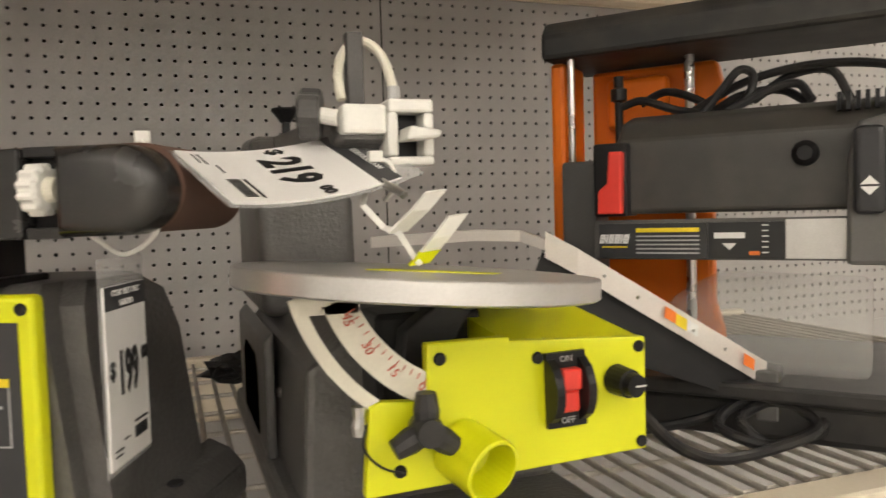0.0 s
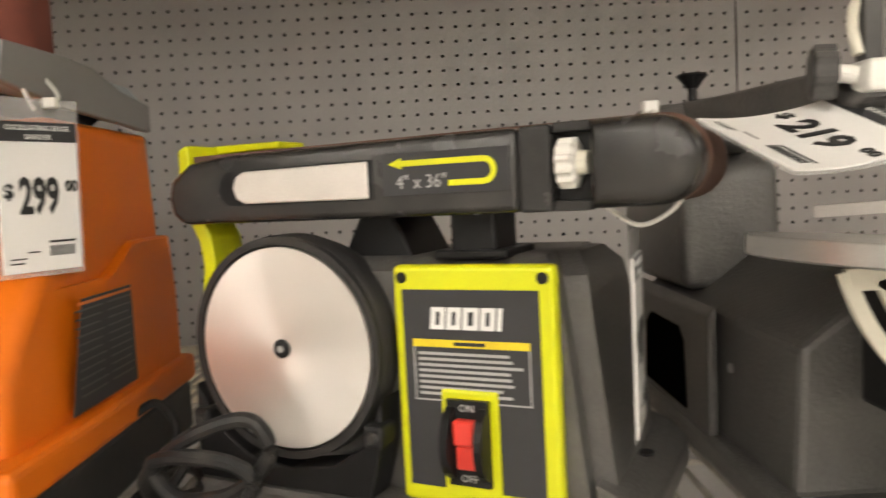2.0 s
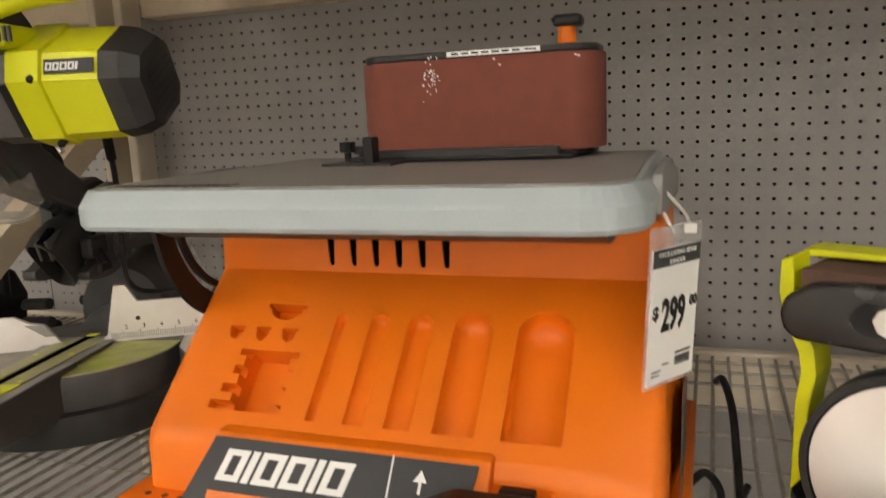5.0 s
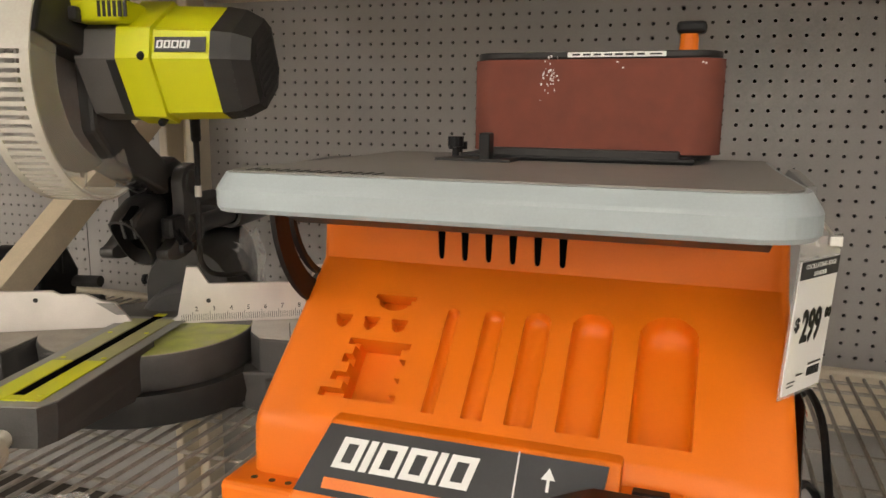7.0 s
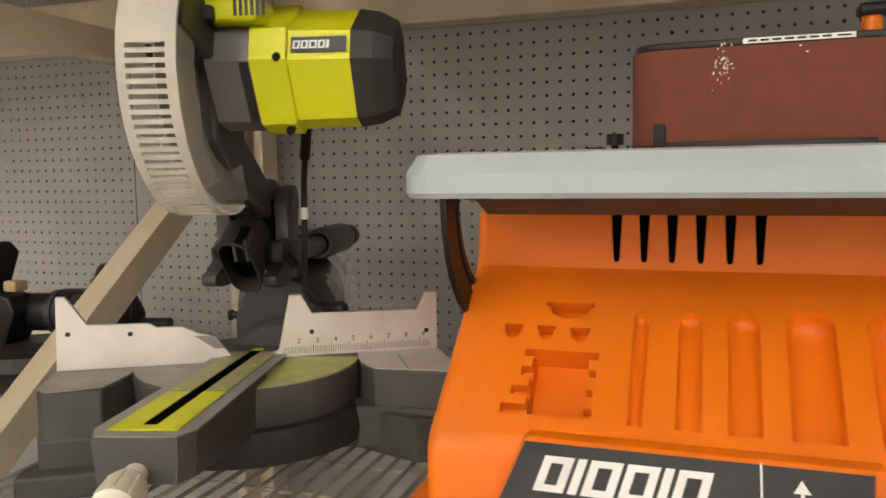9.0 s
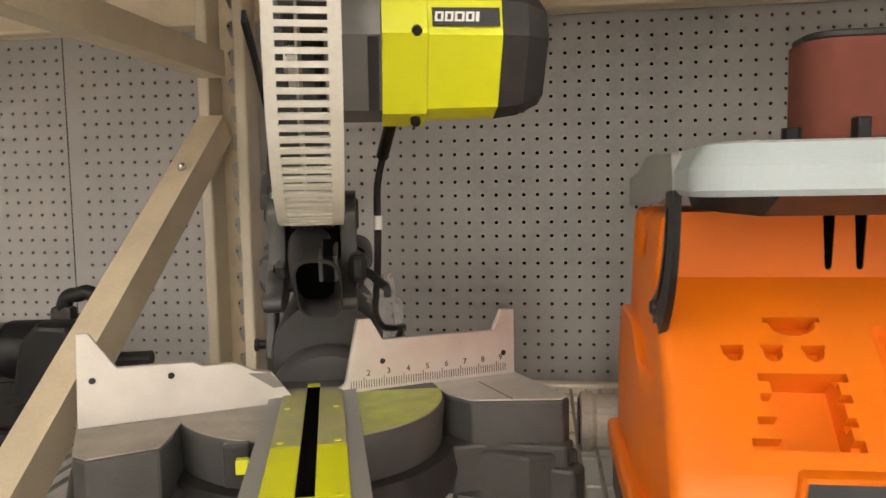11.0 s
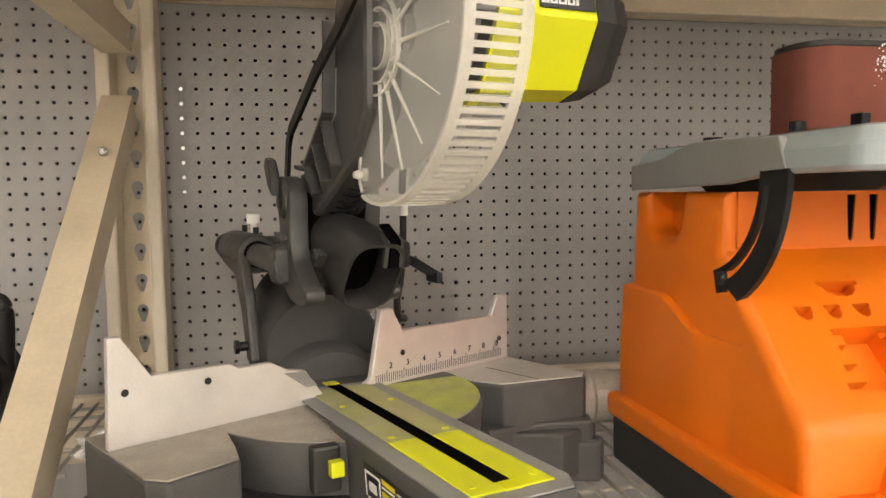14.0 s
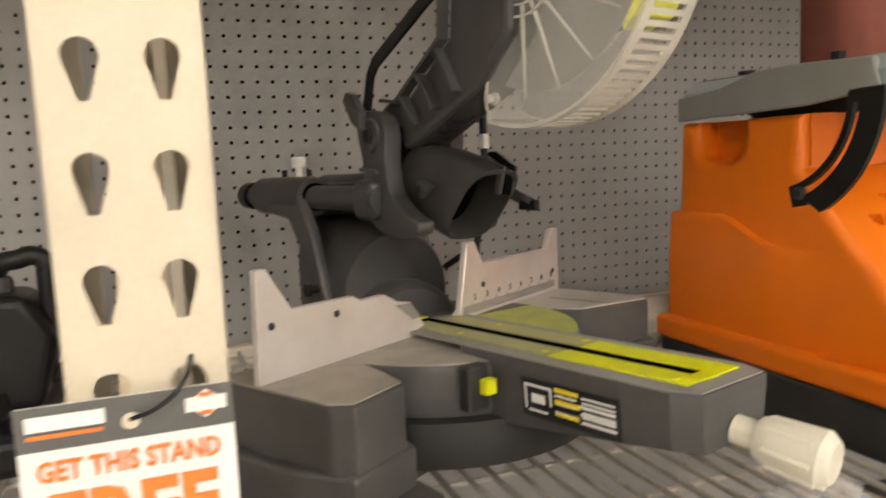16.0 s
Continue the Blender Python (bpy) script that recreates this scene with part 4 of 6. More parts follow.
    words("4\" x 36\"", 0.0135, q @ Matrix.Translation((-0.017, -0.006, 0)), "greyink", pl, "size_print", xs=0.9)
    turn = [(0.030 + 0.0095 * math.sin(radians(15 * k)), 0.0095 * math.cos(radians(15 * k))) for k in range(13)]
    back = [(0.030 + 0.0055 * math.sin(radians(15 * k)), 0.0055 * math.cos(radians(15 * k))) for k in range(12, -1, -1)]
    part("arrow_print", prism_on(q, ([(-0.034, 0.0095)] + turn + [(0.004, -0.0095), (0.004, -0.0055)] + back + [(-0.034, 0.0055)])[::-1], 0.0005), "lime", pl)
    part("arrow_head", prism_on(q, [(-0.042, 0.0075), (-0.032, 0.0035), (-0.032, 0.0115)], 0.0005), "lime", pl)
    prof = [(-0.10, 1.300)] + [(0.289 + 0.0285 * math.cos(radians(a)), 1.327 + 0.0285 * math.sin(radians(a))) for a in range(-90, 91, 9)] + [(-0.10, 1.3535)]
    part("sanding_belt", prism(prof, "y", 0.0235, 0.122), "oldbelt", arm, "dull brown sanding belt", True)
    part("arm_bracket", box(0.132, 0.168, 0.035, 0.08, 1.262, 1.300, 0.003), "black", e)
    part("bracket_foot", box(0.12, 0.178, 0.03, 0.09, 1.2635, 1.270, 0.002), "black", e)
    part("pivot_block", prism([(0.02, 1.25), (0.10, 1.25), (0.075, 1.297), (0.045, 1.297)], "y", 0.05, 0.12, 0.003), "black", e)
    # lime backstop behind the arm
    back = [(-0.118, 1.360), (-0.108, 1.364), (-0.106, 1.33), (-0.098, 1.303), (-0.088, 1.285), (-0.085, 1.262), (-0.090, 1.235), (-0.094, 1.10), (-0.104, 1.10), (-0.102, 1.235), (-0.098, 1.262), (-0.101, 1.28), (-0.112, 1.302), (-0.119, 1.33)]
    bs = part("backstop", prism(back, "y", 0.024, 0.062, 0.0015), "lime", e, "lime green plastic backstop")
    part("backstop_top", prism([(-0.118, 1.357), (-0.04, 1.358), (-0.04, 1.364), (-0.112, 1.3645)], "y", 0.062, 0.10, 0.002), "lime", bs)


def ring_band(c, r0, r1, h, n=56):
    """A flat annular band standing out towards the front."""
    bm = bmesh.new()
    L = []
    for r, d in ((r0, 0), (r0, -h), (r1, -h), (r1, 0)):
        L.append([bm.verts.new((c[0] + r * math.cos(2 * math.pi * i / n), c[1] + d, c[2] + r * math.sin(2 * math.pi * i / n))) for i in range(n)])
    for a in range(4):
        for i in range(n):
            bm.faces.new((L[a][i], L[a][(i + 1) % n], L[(a + 1) % 4][(i + 1) % n], L[(a + 1) % 4][i]))
    return bm


def gear_knob(p0, p1, r, teeth):
    p0, p1 = Vector(p0), Vector(p1)
    n = teeth * 4
    def ring(c, k):
        pts = ring_pts(c, p1 - p0, 1.0, n)
        return [c + (p - c) * (r * k * (1.0 if (i // 2) % 2 else 0.88)) for i, p in enumerate(pts)]
    return loft([ring(p0, 0.92), ring(p0.lerp(p1, 0.1), 1), ring(p0.lerp(p1, 0.85), 1), ring(p1, 0.8)])


# ---- scroll saw ----
def scroll_saw():
    X0, Y0 = -0.13, 0.65
    e = thing("scroll_saw", X0, Y0, Z0, 0, "grey scroll saw with a lime control panel and round table", "scroll saw")
    x = lambda a: a - X0
    # cast base
    part("base", box(x(-0.275), x(-0.045), 0.03, 0.56, Z0, 1.082, 0.006), "grey", e)
    part("base_lip", box(x(-0.235), x(-0.035), -0.035, 0.03, Z0, 1.074, 0.005), "dark", e)
    sect = [(x(-0.262), 1.08), (x(-0.05), 1.08), (x(-0.06), 1.205), (x(-0.10), 1.238), (x(-0.19), 1.238), (x(-0.256), 1.19)]
    part("body", prism(sect, "y", 0.10, 0.48, 0.006, 2), "grey", e, "dusty grey cast body")
    part("rear_block", prism([(x(-0.272), 1.08), (x(-0.2625), 1.08), (x(-0.2625), 1.20), (x(-0.272), 1.19)], "y", 0.24, 0.50, 0.003), "grey", e)
    # black sheet on the casting for the opening's dark inside
    part("rear_opening", prism([(0.30, 1.09), (0.435, 1.09), (0.43, 1.155), (0.41, 1.168), (0.32, 1.168), (0.305, 1.155)], "x", x(-0.2735), x(-0.2722)), "void", e)
    screw(e, (x(-0.262), 0.212, 1.150), (-1, 0, 0), 0.0045, "steel")
    # upper arm and its rear tower
    part("tower", prism([(0.33, 1.20), (0.56, 1.20), (0.56, 1.36), (0.50, 1.40), (0.40, 1.395), (0.335, 1.32)], "x", x(-0.262), x(-0.16), 0.012, 3), "grey", e, "", True)
    part("upper_arm", prism([(0.06, 1.36), (0.10, 1.345), (0.40, 1.335), (0.46, 1.40), (0.32, 1.392), (0.10, 1.384)], "x", x(-0.235), x(-0.185), 0.008, 3), "grey", e, "", True)
    part("arm_knob_stem", rod((x(-0.217), 0.42, 1.395), (x(-0.217), 0.42, 1.418), 0.005), "black", e)
    part("arm_knob", turned((x(-0.217), 0.42, 1.412), (x(-0.217), 0.42, 1.428), [(0, 0.006), (0.5, 0.012), (0.85, 0.017), (1, 0.016)], 12), "black", e)
    # head: white clamp with hold-down rod
    head = part("head", box(x(-0.232), x(-0.20), 0.055, 0.08, 1.362, 1.383, 0.003), "white", e, "white painted cast head")
    for b in ((-0.20, -0.1665, 1.377, 1.3865), (-0.20, -0.1665, 1.340, 1.346), (-0.2005, -0.193, 1.346, 1.377), (-0.174, -0.1665, 1.346, 1.377)):
        part("head_frame", box(x(b[0]), x(b[1]), 0.052, 0.08, b[2], b[3], 0.002), "white", head)
    part("head_void", box(x(-0.193), x(-0.174), 0.07, 0.079, 1.346, 1.377), "black", head)
    part("blade_lever", prism([(x(-0.192), 1.356), (x(-0.168), 1.358), (x(-0.166), 1.363), (x(-0.19), 1.366)], "y", 0.035, 0.06, 0.002), "white", head)
    part("hold_down_rod", box(x(-0.2225), x(-0.2105), 0.076, 0.088, 1.32, 1.437, 0.001), "midgrey", e, "dull steel hold-down rod")
    part("lock_stem", rod((x(-0.232), 0.068, 1.374), (x(-0.245), 0.075, 1.377), 0.006), "white", e)
    part("lock_knob", gear_knob((x(-0.243), 0.075, 1.377), (x(-0.258), 0.080, 1.378), 0.0185, 7), "midgrey", e)
    part("hose", hose([(x(-0.228), 0.075, 1.388), (x(-0.229), 0.08, 1.408), (x(-0.222), 0.085, 1.425), (x(-0.208), 0.085, 1.432), (x(-0.195), 0.08, 1.42), (x(-0.190), 0.072, 1.395)], 0.0036, 8), "cream_pl", e, "cream air hose")
    part("hose_nut", turned((x(-0.190), 0.072, 1.386), (x(-0.190), 0.072, 1.398), [(0, 0.005), (1, 0.0045)], 8), "greyink", e)
    # hold-down foot
    foot = part("hold_down_foot", strip([(x(-0.216), 0.06, 1.322), (x(-0.226), 0.03, 1.312), (x(-0.215), 0.02, 1.297), (x(-0.205), 0.018, 1.293), (x(-0.196), 0.014, 1.276), (x(-0.193), 0.012, 1.272)], 0.008, 0.004, (0.3, 1, 0)), "white", e, "white metal hold-down foot")
    part("fork_tine", strip([(x(-0.207), 0.016, 1.294), (x(-0.194), 0.006, 1.308), (x(-0.184), 0.002, 1.320)], 0.014, 0.0022, (1, 0.1, 0.1)), "white", foot)
    part("fork_tine", strip([(x(-0.193), 0.013, 1.2735), (x(-0.180), 0.006, 1.29), (x(-0.169), 0.003, 1.304)], 0.014, 0.0022, (1, 0.1, 0.1)), "white", foot)
    part("tine_tip", strip([(x(-0.194), 0.0125, 1.2725), (x(-0.187), 0.0095, 1.281)], 0.0146, 0.0028, (1, 0.1, 0.1)), "lime", foot)
    part("blower_pipe", rod((x(-0.215), 0.05, 1.333), (x(-0.202), 0.015, 1.318), 0.003), "steel", foot)
    # round table, leaning a little
    m = pose(x(-0.193), 0.025, 1.2605, -1.0, 4.6, 0)
    bm = bmesh.new()
    n = 72
    rings = []
    for z, k in ((-0.0068, 0.985), (-0.0055, 1), (0.0058, 1), (0.0068, 0.992)):
        rings.append([m @ Vector((0.121 * k * math.cos(2 * math.pi * i / n), 0.130 * k * math.sin(2 * math.pi * i / n), z)) for i in range(n)])
    tab = part("table", loft(rings), "alu", e, "round machined aluminium table", True)
    part("table_stripe", prism_on(m @ Matrix.Translation((0.01, -0.02, 0.0069)), [(-0.05, 0.0), (0.03, -0.02), (0.045, 0.0), (-0.03, 0.025)], 0.0004), "lime", tab)
    # tilt scale
    cx, cz = x(-0.150), 1.290
    def arc(r, a0, a1, k=14):
        return [(cx + r * math.cos(radians(a0 + (a1 - a0) * i / k)), cz + r * math.sin(radians(a0 + (a1 - a0) * i / k))) for i in range(k + 1)]
    outer = part("tilt_arm", prism(arc(0.137, 195, 233) + arc(0.128, 233, 195), "y", 0.0, 0.004, 0.0), "cream_pl", e, "cream tilt arm")
    sc = part("tilt_scale", prism(arc(0.1185, 200, 248) + arc(0.098, 248, 200), "y", -0.001, 0.004, 0.0), "cream_pl", e, "cream tilt scale with red figures")
    part("scale_head", prism([(x(-0.276), 1.245), (x(-0.238), 1.245), (x(-0.238), 1.2575), (x(-0.279), 1.2575)], "y", -0.001, 0.004, 0), "cream_pl", sc)
    for a, t in ((207, "45"), (219, "30"), (231, "15"), (243, "0")):
        p = (cx + 0.108 * math.cos(radians(a)), -0.0012, cz + 0.108 * math.sin(radians(a)))
        words(t, 0.009, facing(p, (math.cos(radians(a + 75)), 0, math.sin(radians(a + 75))), (math.cos(radians(a + 165)), 0, math.sin(radians(a + 165)))), "redink", sc, "scale_figure")
    for k in range(13):
        a = 205 + 3.2 * k
        r0 = 0.1005
        d = Vector((math.cos(radians(a)), 0, math.sin(radians(a))))
        c = Vector((cx, -0.0012, cz))
        part("scale_tick", strip([c + d * r0, c + d * (r0 + (0.006 if k % 4 == 0 else 0.004))], 0.0006, 0.0006, (0, 1, 0)), "redink", sc)
    # trunnion behind
    part("trunnion", prism([(x(-0.205), 1.19), (x(-0.19), 1.175), (x(-0.14), 1.252), (x(-0.155), 1.258), (x(-0.20), 1.225)], "y", 0.03, 0.05, 0.002), "dark", e)
    part("trunnion_shade", box(x(-0.215), x(-0.135), 0.05, 0.10, 1.15, 1.235, 0.004), "black", e)
    part("table_ring", loft([ring_pts((x(-0.155), 0.02, 1.250), (0, 1, 0), 0.012, 20), ring_pts((x(-0.155), 0.035, 1.250), (0, 1, 0), 0.012, 20)], False), "alu", e)
    screw(e, (x(-0.207), 0.028, 1.196), (0, -1, 0), 0.006)
    # lime control panel
    face = [(x(-0.239), 1.126), (x(-0.03), 1.131), (x(-0.03), 1.2125), (x(-0.137), 1.2185), (x(-0.137), 1.2215), (x(-0.196), 1.2215), (x(-0.196), 1.184), (x(-0.228), 1.187), (x(-0.235), 1.184)]
    panel = part("control_panel", prism(face, "y", -0.003, 0.006, 0.0012), "lime", e, "bright lime control panel")
    bm = loft([[(x(-0.137), 0.0055, 1.2175), (x(-0.0305), 0.0055, 1.2115), (x(-0.0305), 0.0055, 1.132), (x(-0.137), 0.0055, 1.13)],
               [(x(-0.155), 0.10, 1.240), (x(-0.055), 0.10, 1.236), (x(-0.05), 0.10, 1.13), (x(-0.155), 0.10, 1.13)]])
    part("panel_hood", bm, "lime", panel)
    for a, b in ((-0.187, 1.211), (-0.036, 1.206), (-0.0345, 1.137), (-0.1165, 1.205), (-0.216, 1.141)):
        screw(panel, (x(a), -0.003, b), (0, -1, 0), 0.0043)
    rocker_switch(panel, facing((x(-0.0965), -0.0032, 1.182), (1, 0, 0.02), (0, 0, 1)), 0.030, 0.052)
    part("speed_dial", turned((x(-0.055), -0.003, 1.184), (x(-0.052), -0.025, 1.183), [(0, 0.011), (0.7, 0.010), (0.72, 0.0085), (1, 0.008)], 20), "black", panel, "black speed dial")
    part("dial_line", box(x(-0.053), x(-0.0455), -0.0262, -0.0252, 1.1825, 1.1835), "whiteink", panel)
    port = part("dust_port", tube_open((x(-0.174), 0.0, 1.150), (x(-0.163), -0.032, 1.142), 0.0185, 0.0210, 32), "lime", panel, "lime dust port")
    for a in (90, 205, 325):
        d = Vector((math.cos(radians(a)), 0, math.sin(radians(a))))
        c = Vector((x(-0.202), -0.018, 1.170))
        part("tilt_knob_arm", turned(c - d * 0.004, c + d * 0.024, [(0, 0.0075), (0.6, 0.0085), (1, 0.0065)], 10), "dark", panel)
    part("tilt_knob", turned((x(-0.202), 0, 1.170), (x(-0.202), -0.028, 1.170), [(0, 0.007), (0.6, 0.011), (1, 0.009)], 14), "dark", panel)
    part("cable_tie", hose([(x(-0.238), -0.006, 1.175), (x(-0.240), -0.008, 1.16), (x(-0.230), -0.010, 1.148), (x(-0.214), -0.010, 1.141)], 0.0009, 6), "black", panel)
    part("tie_spring", turned((x(-0.241), 0.002, 1.166), (x(-0.240), 0.002, 1.185), [(0, 0.004), (0.3, 0.005), (0.6, 0.004), (1, 0.005)], 10), "steel", panel)


def tube_open(p0, p1, r0, r1, n):
    p0, p1 = Vector(p0), Vector(p1)
    d = p1 - p0
    return loft([ring_pts(p0, d, r1 * 0.98, n), ring_pts(p0.lerp(p1, 0.97), d, r1, n), ring_pts(p1, d, r1 - 0.001, n), ring_pts(p1, d, r0, n), ring_pts(p0, d, r0 * 0.97, n)], False)


# ---- thickness planer ----
def planer():
    P, TURN = (0.135, 0.89), -50.0
    e = thing("thickness_planer", P[0], P[1], Z0, TURN, "orange and black bench planer with a folded metal table", "planer")
    ca, sa = math.cos(radians(TURN)), math.sin(radians(TURN))
    def w(X, Y, Z):
        """A place in the room, in the planer's own frame."""
        return ((X - P[0]) * ca + (Y - P[1]) * sa, -(X - P[0]) * sa + (Y - P[1]) * ca, Z)
    part("base", box(-0.15, 0.24, 0.02, 0.33, Z0, 1.10, 0.008), "dark", e)
    part("bed", box(-0.12, 0.24, 0.0, 0.31, 1.1005, 1.118, 0.004), "dark", e, "dark steel bed")
    for u in (-0.136, 0.32):
        part("column", box(u, u + 0.020, 0.085, 0.16, 1.10, 1.487, 0.006), "orange", e, "orange corner column")
        part("screw_rod", rod((u + 0.032, 0.075, 1.10), (u + 0.032, 0.075, 1.487), 0.0045), "steel", e)
    part("column_cover", box(-0.110, -0.066, 0.05, 0.10, 1.10, 1.36, 0.004), "plate", e)
    part("back_panel", prism([(-0.11, 1.10), (0.050, 1.10), (0.056, 1.14), (0.044, 1.18), (0.044, 1.36), (0.064, 1.42), (0.050, 1.484), (-0.11, 1.484)], "y", 0.17, 0.20, 0.006), "orange", e, "moulded orange rear panel")
    part("panel_pad", box(-0.085, -0.005, 0.150, 0.17, 1.405, 1.470, 0.008, 3), "orange", e)
    part("panel_rib", box(-0.085, -0.005, 0.158, 0.17, 1.32, 1.385, 0.006, 2), "orange", e)
    part("rear_rod", rod((0.024, 0.14, 1.10), (0.024, 0.14, 1.487), 0.006), "steel", e)
    top = [(0.06, 1.487), (0.06, 1.518), (0.075, 1.535), (0.20, 1.545), (0.22, 1.535), (0.22, 1.487)]
    part("top_bridge", prism(top, "x", -0.138, 0.36, 0.006, 2), "mattblack", e, "black top bridge")
    part("crank_post", turned((-0.055, 0.11, 1.36), (-0.055, 0.11, 1.465), [(0, 0.005), (0.7, 0.005), (0.72, 0.010), (0.85, 0.010), (0.87, 0.006), (1, 0.006)], 14), "black", e)
    head = [(0.0, 1.296), (0.13, 1.296), (0.13, 1.404), (0.06, 1.408), (0.022, 1.398), (0.0, 1.376)]
    part("cutter_head", prism(head, "x", -0.026, 0.30, 0.006, 3), "planerhead", e, "charcoal cutter head")
    part("head_plate", box(-0.05, 0.205, -0.006, 0.0, 1.247, 1.290, 0.002), "plate", e)
    part("bare_plate", box(0.1455, 0.204, -0.0072, -0.0062, 1.249, 1.288), "alu", e)
    lab = part("name_label", box(-0.044, 0.071, -0.0088, -0.0062, 1.249, 1.286), "label", e)
    q = facing((0.0135, -0.0089, 1.2675), (1, 0, 0), (0, 0, 1))
    mark([0.0056, 0.002, 0.0056, 0.0056, 0.002, 0.0056], 0.010, 0.0011, 0.2, q @ Matrix.Translation((-0.040, 0.002, 0)), "whiteink", lab)
    part("mark_line", bars([(-0.054, -0.026, -0.0075, -0.006)], q), "yellow", lab)
    part("warning_band", bars([(-0.016, 0.05, 0.009, 0.0135)], q), "yellow", lab)
    part("warning_print", bars([(-0.016, 0.05, 0.004 - 0.0045 * k, 0.0055 - 0.0045 * k) for k in range(5)], q), "greyink", lab)
    gau = part("depth_label", box(0.0725, 0.145, -0.0088, -0.0062, 1.249, 1.286), "ink", e)
    q = facing((0.108, -0.0089, 1.2675), (1, 0, 0), (0, 0, 1))
    part("gauge_word", bars([(-0.030, 0.0, 0.002, 0.008)], q), "whiteink", gau)
    part("gauge_arrow", prism_on(q, [(-0.022, -0.003), (-0.015, -0.010), (-0.008, -0.003)], 0.0004), "whiteink", gau)
    part("gauge_tick", bars([(0.016, 0.022, -0.013 + 0.0055 * k, -0.0118 + 0.0055 * k) for k in range(6)], q), "whiteink", gau)
    part("gauge_pointer", bars([(0.004, 0.014, -0.015, -0.011)], q), "orangeink", gau)
    sw = part("switch_box", box(-0.048, -0.010, -0.014, 0.03, 1.294, 1.374, 0.003), "black", e)
    part("switch_paddle", prism([(-0.040, 1.297), (-0.014, 1.297), (-0.012, 1.364), (-0.027, 1.364), (-0.029, 1.330), (-0.039, 1.322)], "y", -0.026, -0.014, 0.002), "red", sw, "red switch paddle")
    part("head_knob", turned((0.163, 0.0, 1.352), (0.163, -0.012, 1.352), [(0, 0.0125), (0.4, 0.0125), (1, 0.007)], 20), "black", e)
    clip = part("carry_clip", prism([(0.199, 1.245), (0.242, 1.245), (0.242, 1.385), (0.209, 1.378), (0.200, 1.345)], "y", -0.03, 0.0, 0.004), "plate", e)
    part("clip_lever", box(0.205, 0.231, -0.038, -0.030, 1.292, 1.372, 0.006, 3), "label", clip)
    q = facing((0.218, -0.0383, 1.318), (1, 0, 0), (0, 0, 1))
    part("clip_mark", prism_on(q, [(-0.0075, 0.001), (0.0075, 0.001), (0, 0.009)], 0.0005), "whiteink", clip)
    part("clip_mark", prism_on(q, [(-0.0075, -0.001), (0, -0.009), (0.0075, -0.001)], 0.0005), "whiteink", clip)
    for k in range(7):
        part("vent_rib", box(0.190 + 0.008 * k, 0.194 + 0.008 * k, 0.004, 0.05, 1.392, 1.409), "black", e)
    cord = [(-0.03, 0.05, 1.372), (-0.02, 0.05, 1.392), (0.02, 0.06, 1.402), (0.05, 0.07, 1.406), (0.07, 0.08, 1.43), (0.09, 0.08, 1.452), (0.105, 0.08, 1.445), (0.10, 0.07, 1.42), (0.08, 0.06, 1.405), (0.12, 0.07, 1.425), (0.15, 0.07, 1.43), (0.165, 0.06, 1.41)]
    part("power_cord", hose(cord, 0.0048, 8), "rubber", e, "black power cord in loops")
    part("power_cord", hose([(-0.045, 0.09, 1.425), (-0.02, 0.09, 1.43), (0.02, 0.085, 1.415), (0.05, 0.08, 1.408)], 0.0048, 8), "rubber", e)
    part("power_cord", hose([(0.03, 0.10, 1.41), (0.09, 0.10, 1.44), (0.15, 0.10, 1.452), (0.21, 0.09, 1.448), (0.28, 0.08, 1.43)], 0.0048, 8), "rubber", e)
    part("power_cord", hose([(-0.030, 0.12, 1.43), (0.0, 0.12, 1.442), (0.035, 0.11, 1.43), (0.065, 0.10, 1.410)], 0.0048, 8), "rubber", e)
    part("power_cord", hose([(0.06, 0.09, 1.41), (0.09, 0.09, 1.425), (0.13, 0.09, 1.428), (0.16, 0.08, 1.41)], 0.0048, 8), "rubber", e)
    part("power_cord", hose([(0.10, 0.11, 1.42), (0.14, 0.11, 1.445), (0.18, 0.10, 1.445), (0.20, 0.09, 1.41)], 0.0048, 8), "rubber", e)
    # folded infeed table: a bright tray on its edge
    rim = [w(-0.16, 0.92, 1.277), w(-0.06, 0.885, 1.281), w(-0.02, 0.87, 1.279), w(0.0, 0.855, 1.270), w(0.03, 0.845, 1.252), w(0.235, 0.815, 1.125)]
    tr = part("infeed_table", strip(rim[3:], 0.026, 0.0025, (0.1, -0.1, 1)), "fence", e, "folded bright steel infeed table")
    part("table_lip", strip(rim[:4], 0.011, 0.004, (0.1, -0.1, 1)), "fence", tr)
    for X, Z, mat in ((0.118, 1.198, "orangeink"), (0.130, 1.190, "yellow"), (0.142, 1.183, "whiteink"), (0.205, 1.144, "orangeink")):
        a = Vector(w(X, 0.8285 - 0.15 * (X - 0.1), Z))
        part("sticker", strip([a, a + (Vector(rim[5]) - Vector(rim[4])).normalized() * 0.014], 0.012, 0.0006, (0.1, -0.1, 1)), mat, tr)
    for X, Z in ((0.055, 1.237), (0.09, 1.214), (0.15, 1.177), (0.185, 1.155)):
        a = w(X, 0.829 - 0.15 * (X - 0.1), Z)
        part("rivet", turned((a[0], a[1], a[2]), (a[0], a[1] - 0.003, a[2]), [(0, 0.002), (1, 0.0015)], 8), "steel", tr)
    bm = bmesh.new()
    pts = [w(0.0, 0.862, 1.262), w(0.235, 0.822, 1.115), w(0.235, 0.822, 1.09), w(-0.03, 0.862, 1.19)]
    back = [w(0.02, 0.90, 1.262), w(0.25, 0.86, 1.115), w(0.25, 0.86, 1.09), w(-0.01, 0.90, 1.19)]
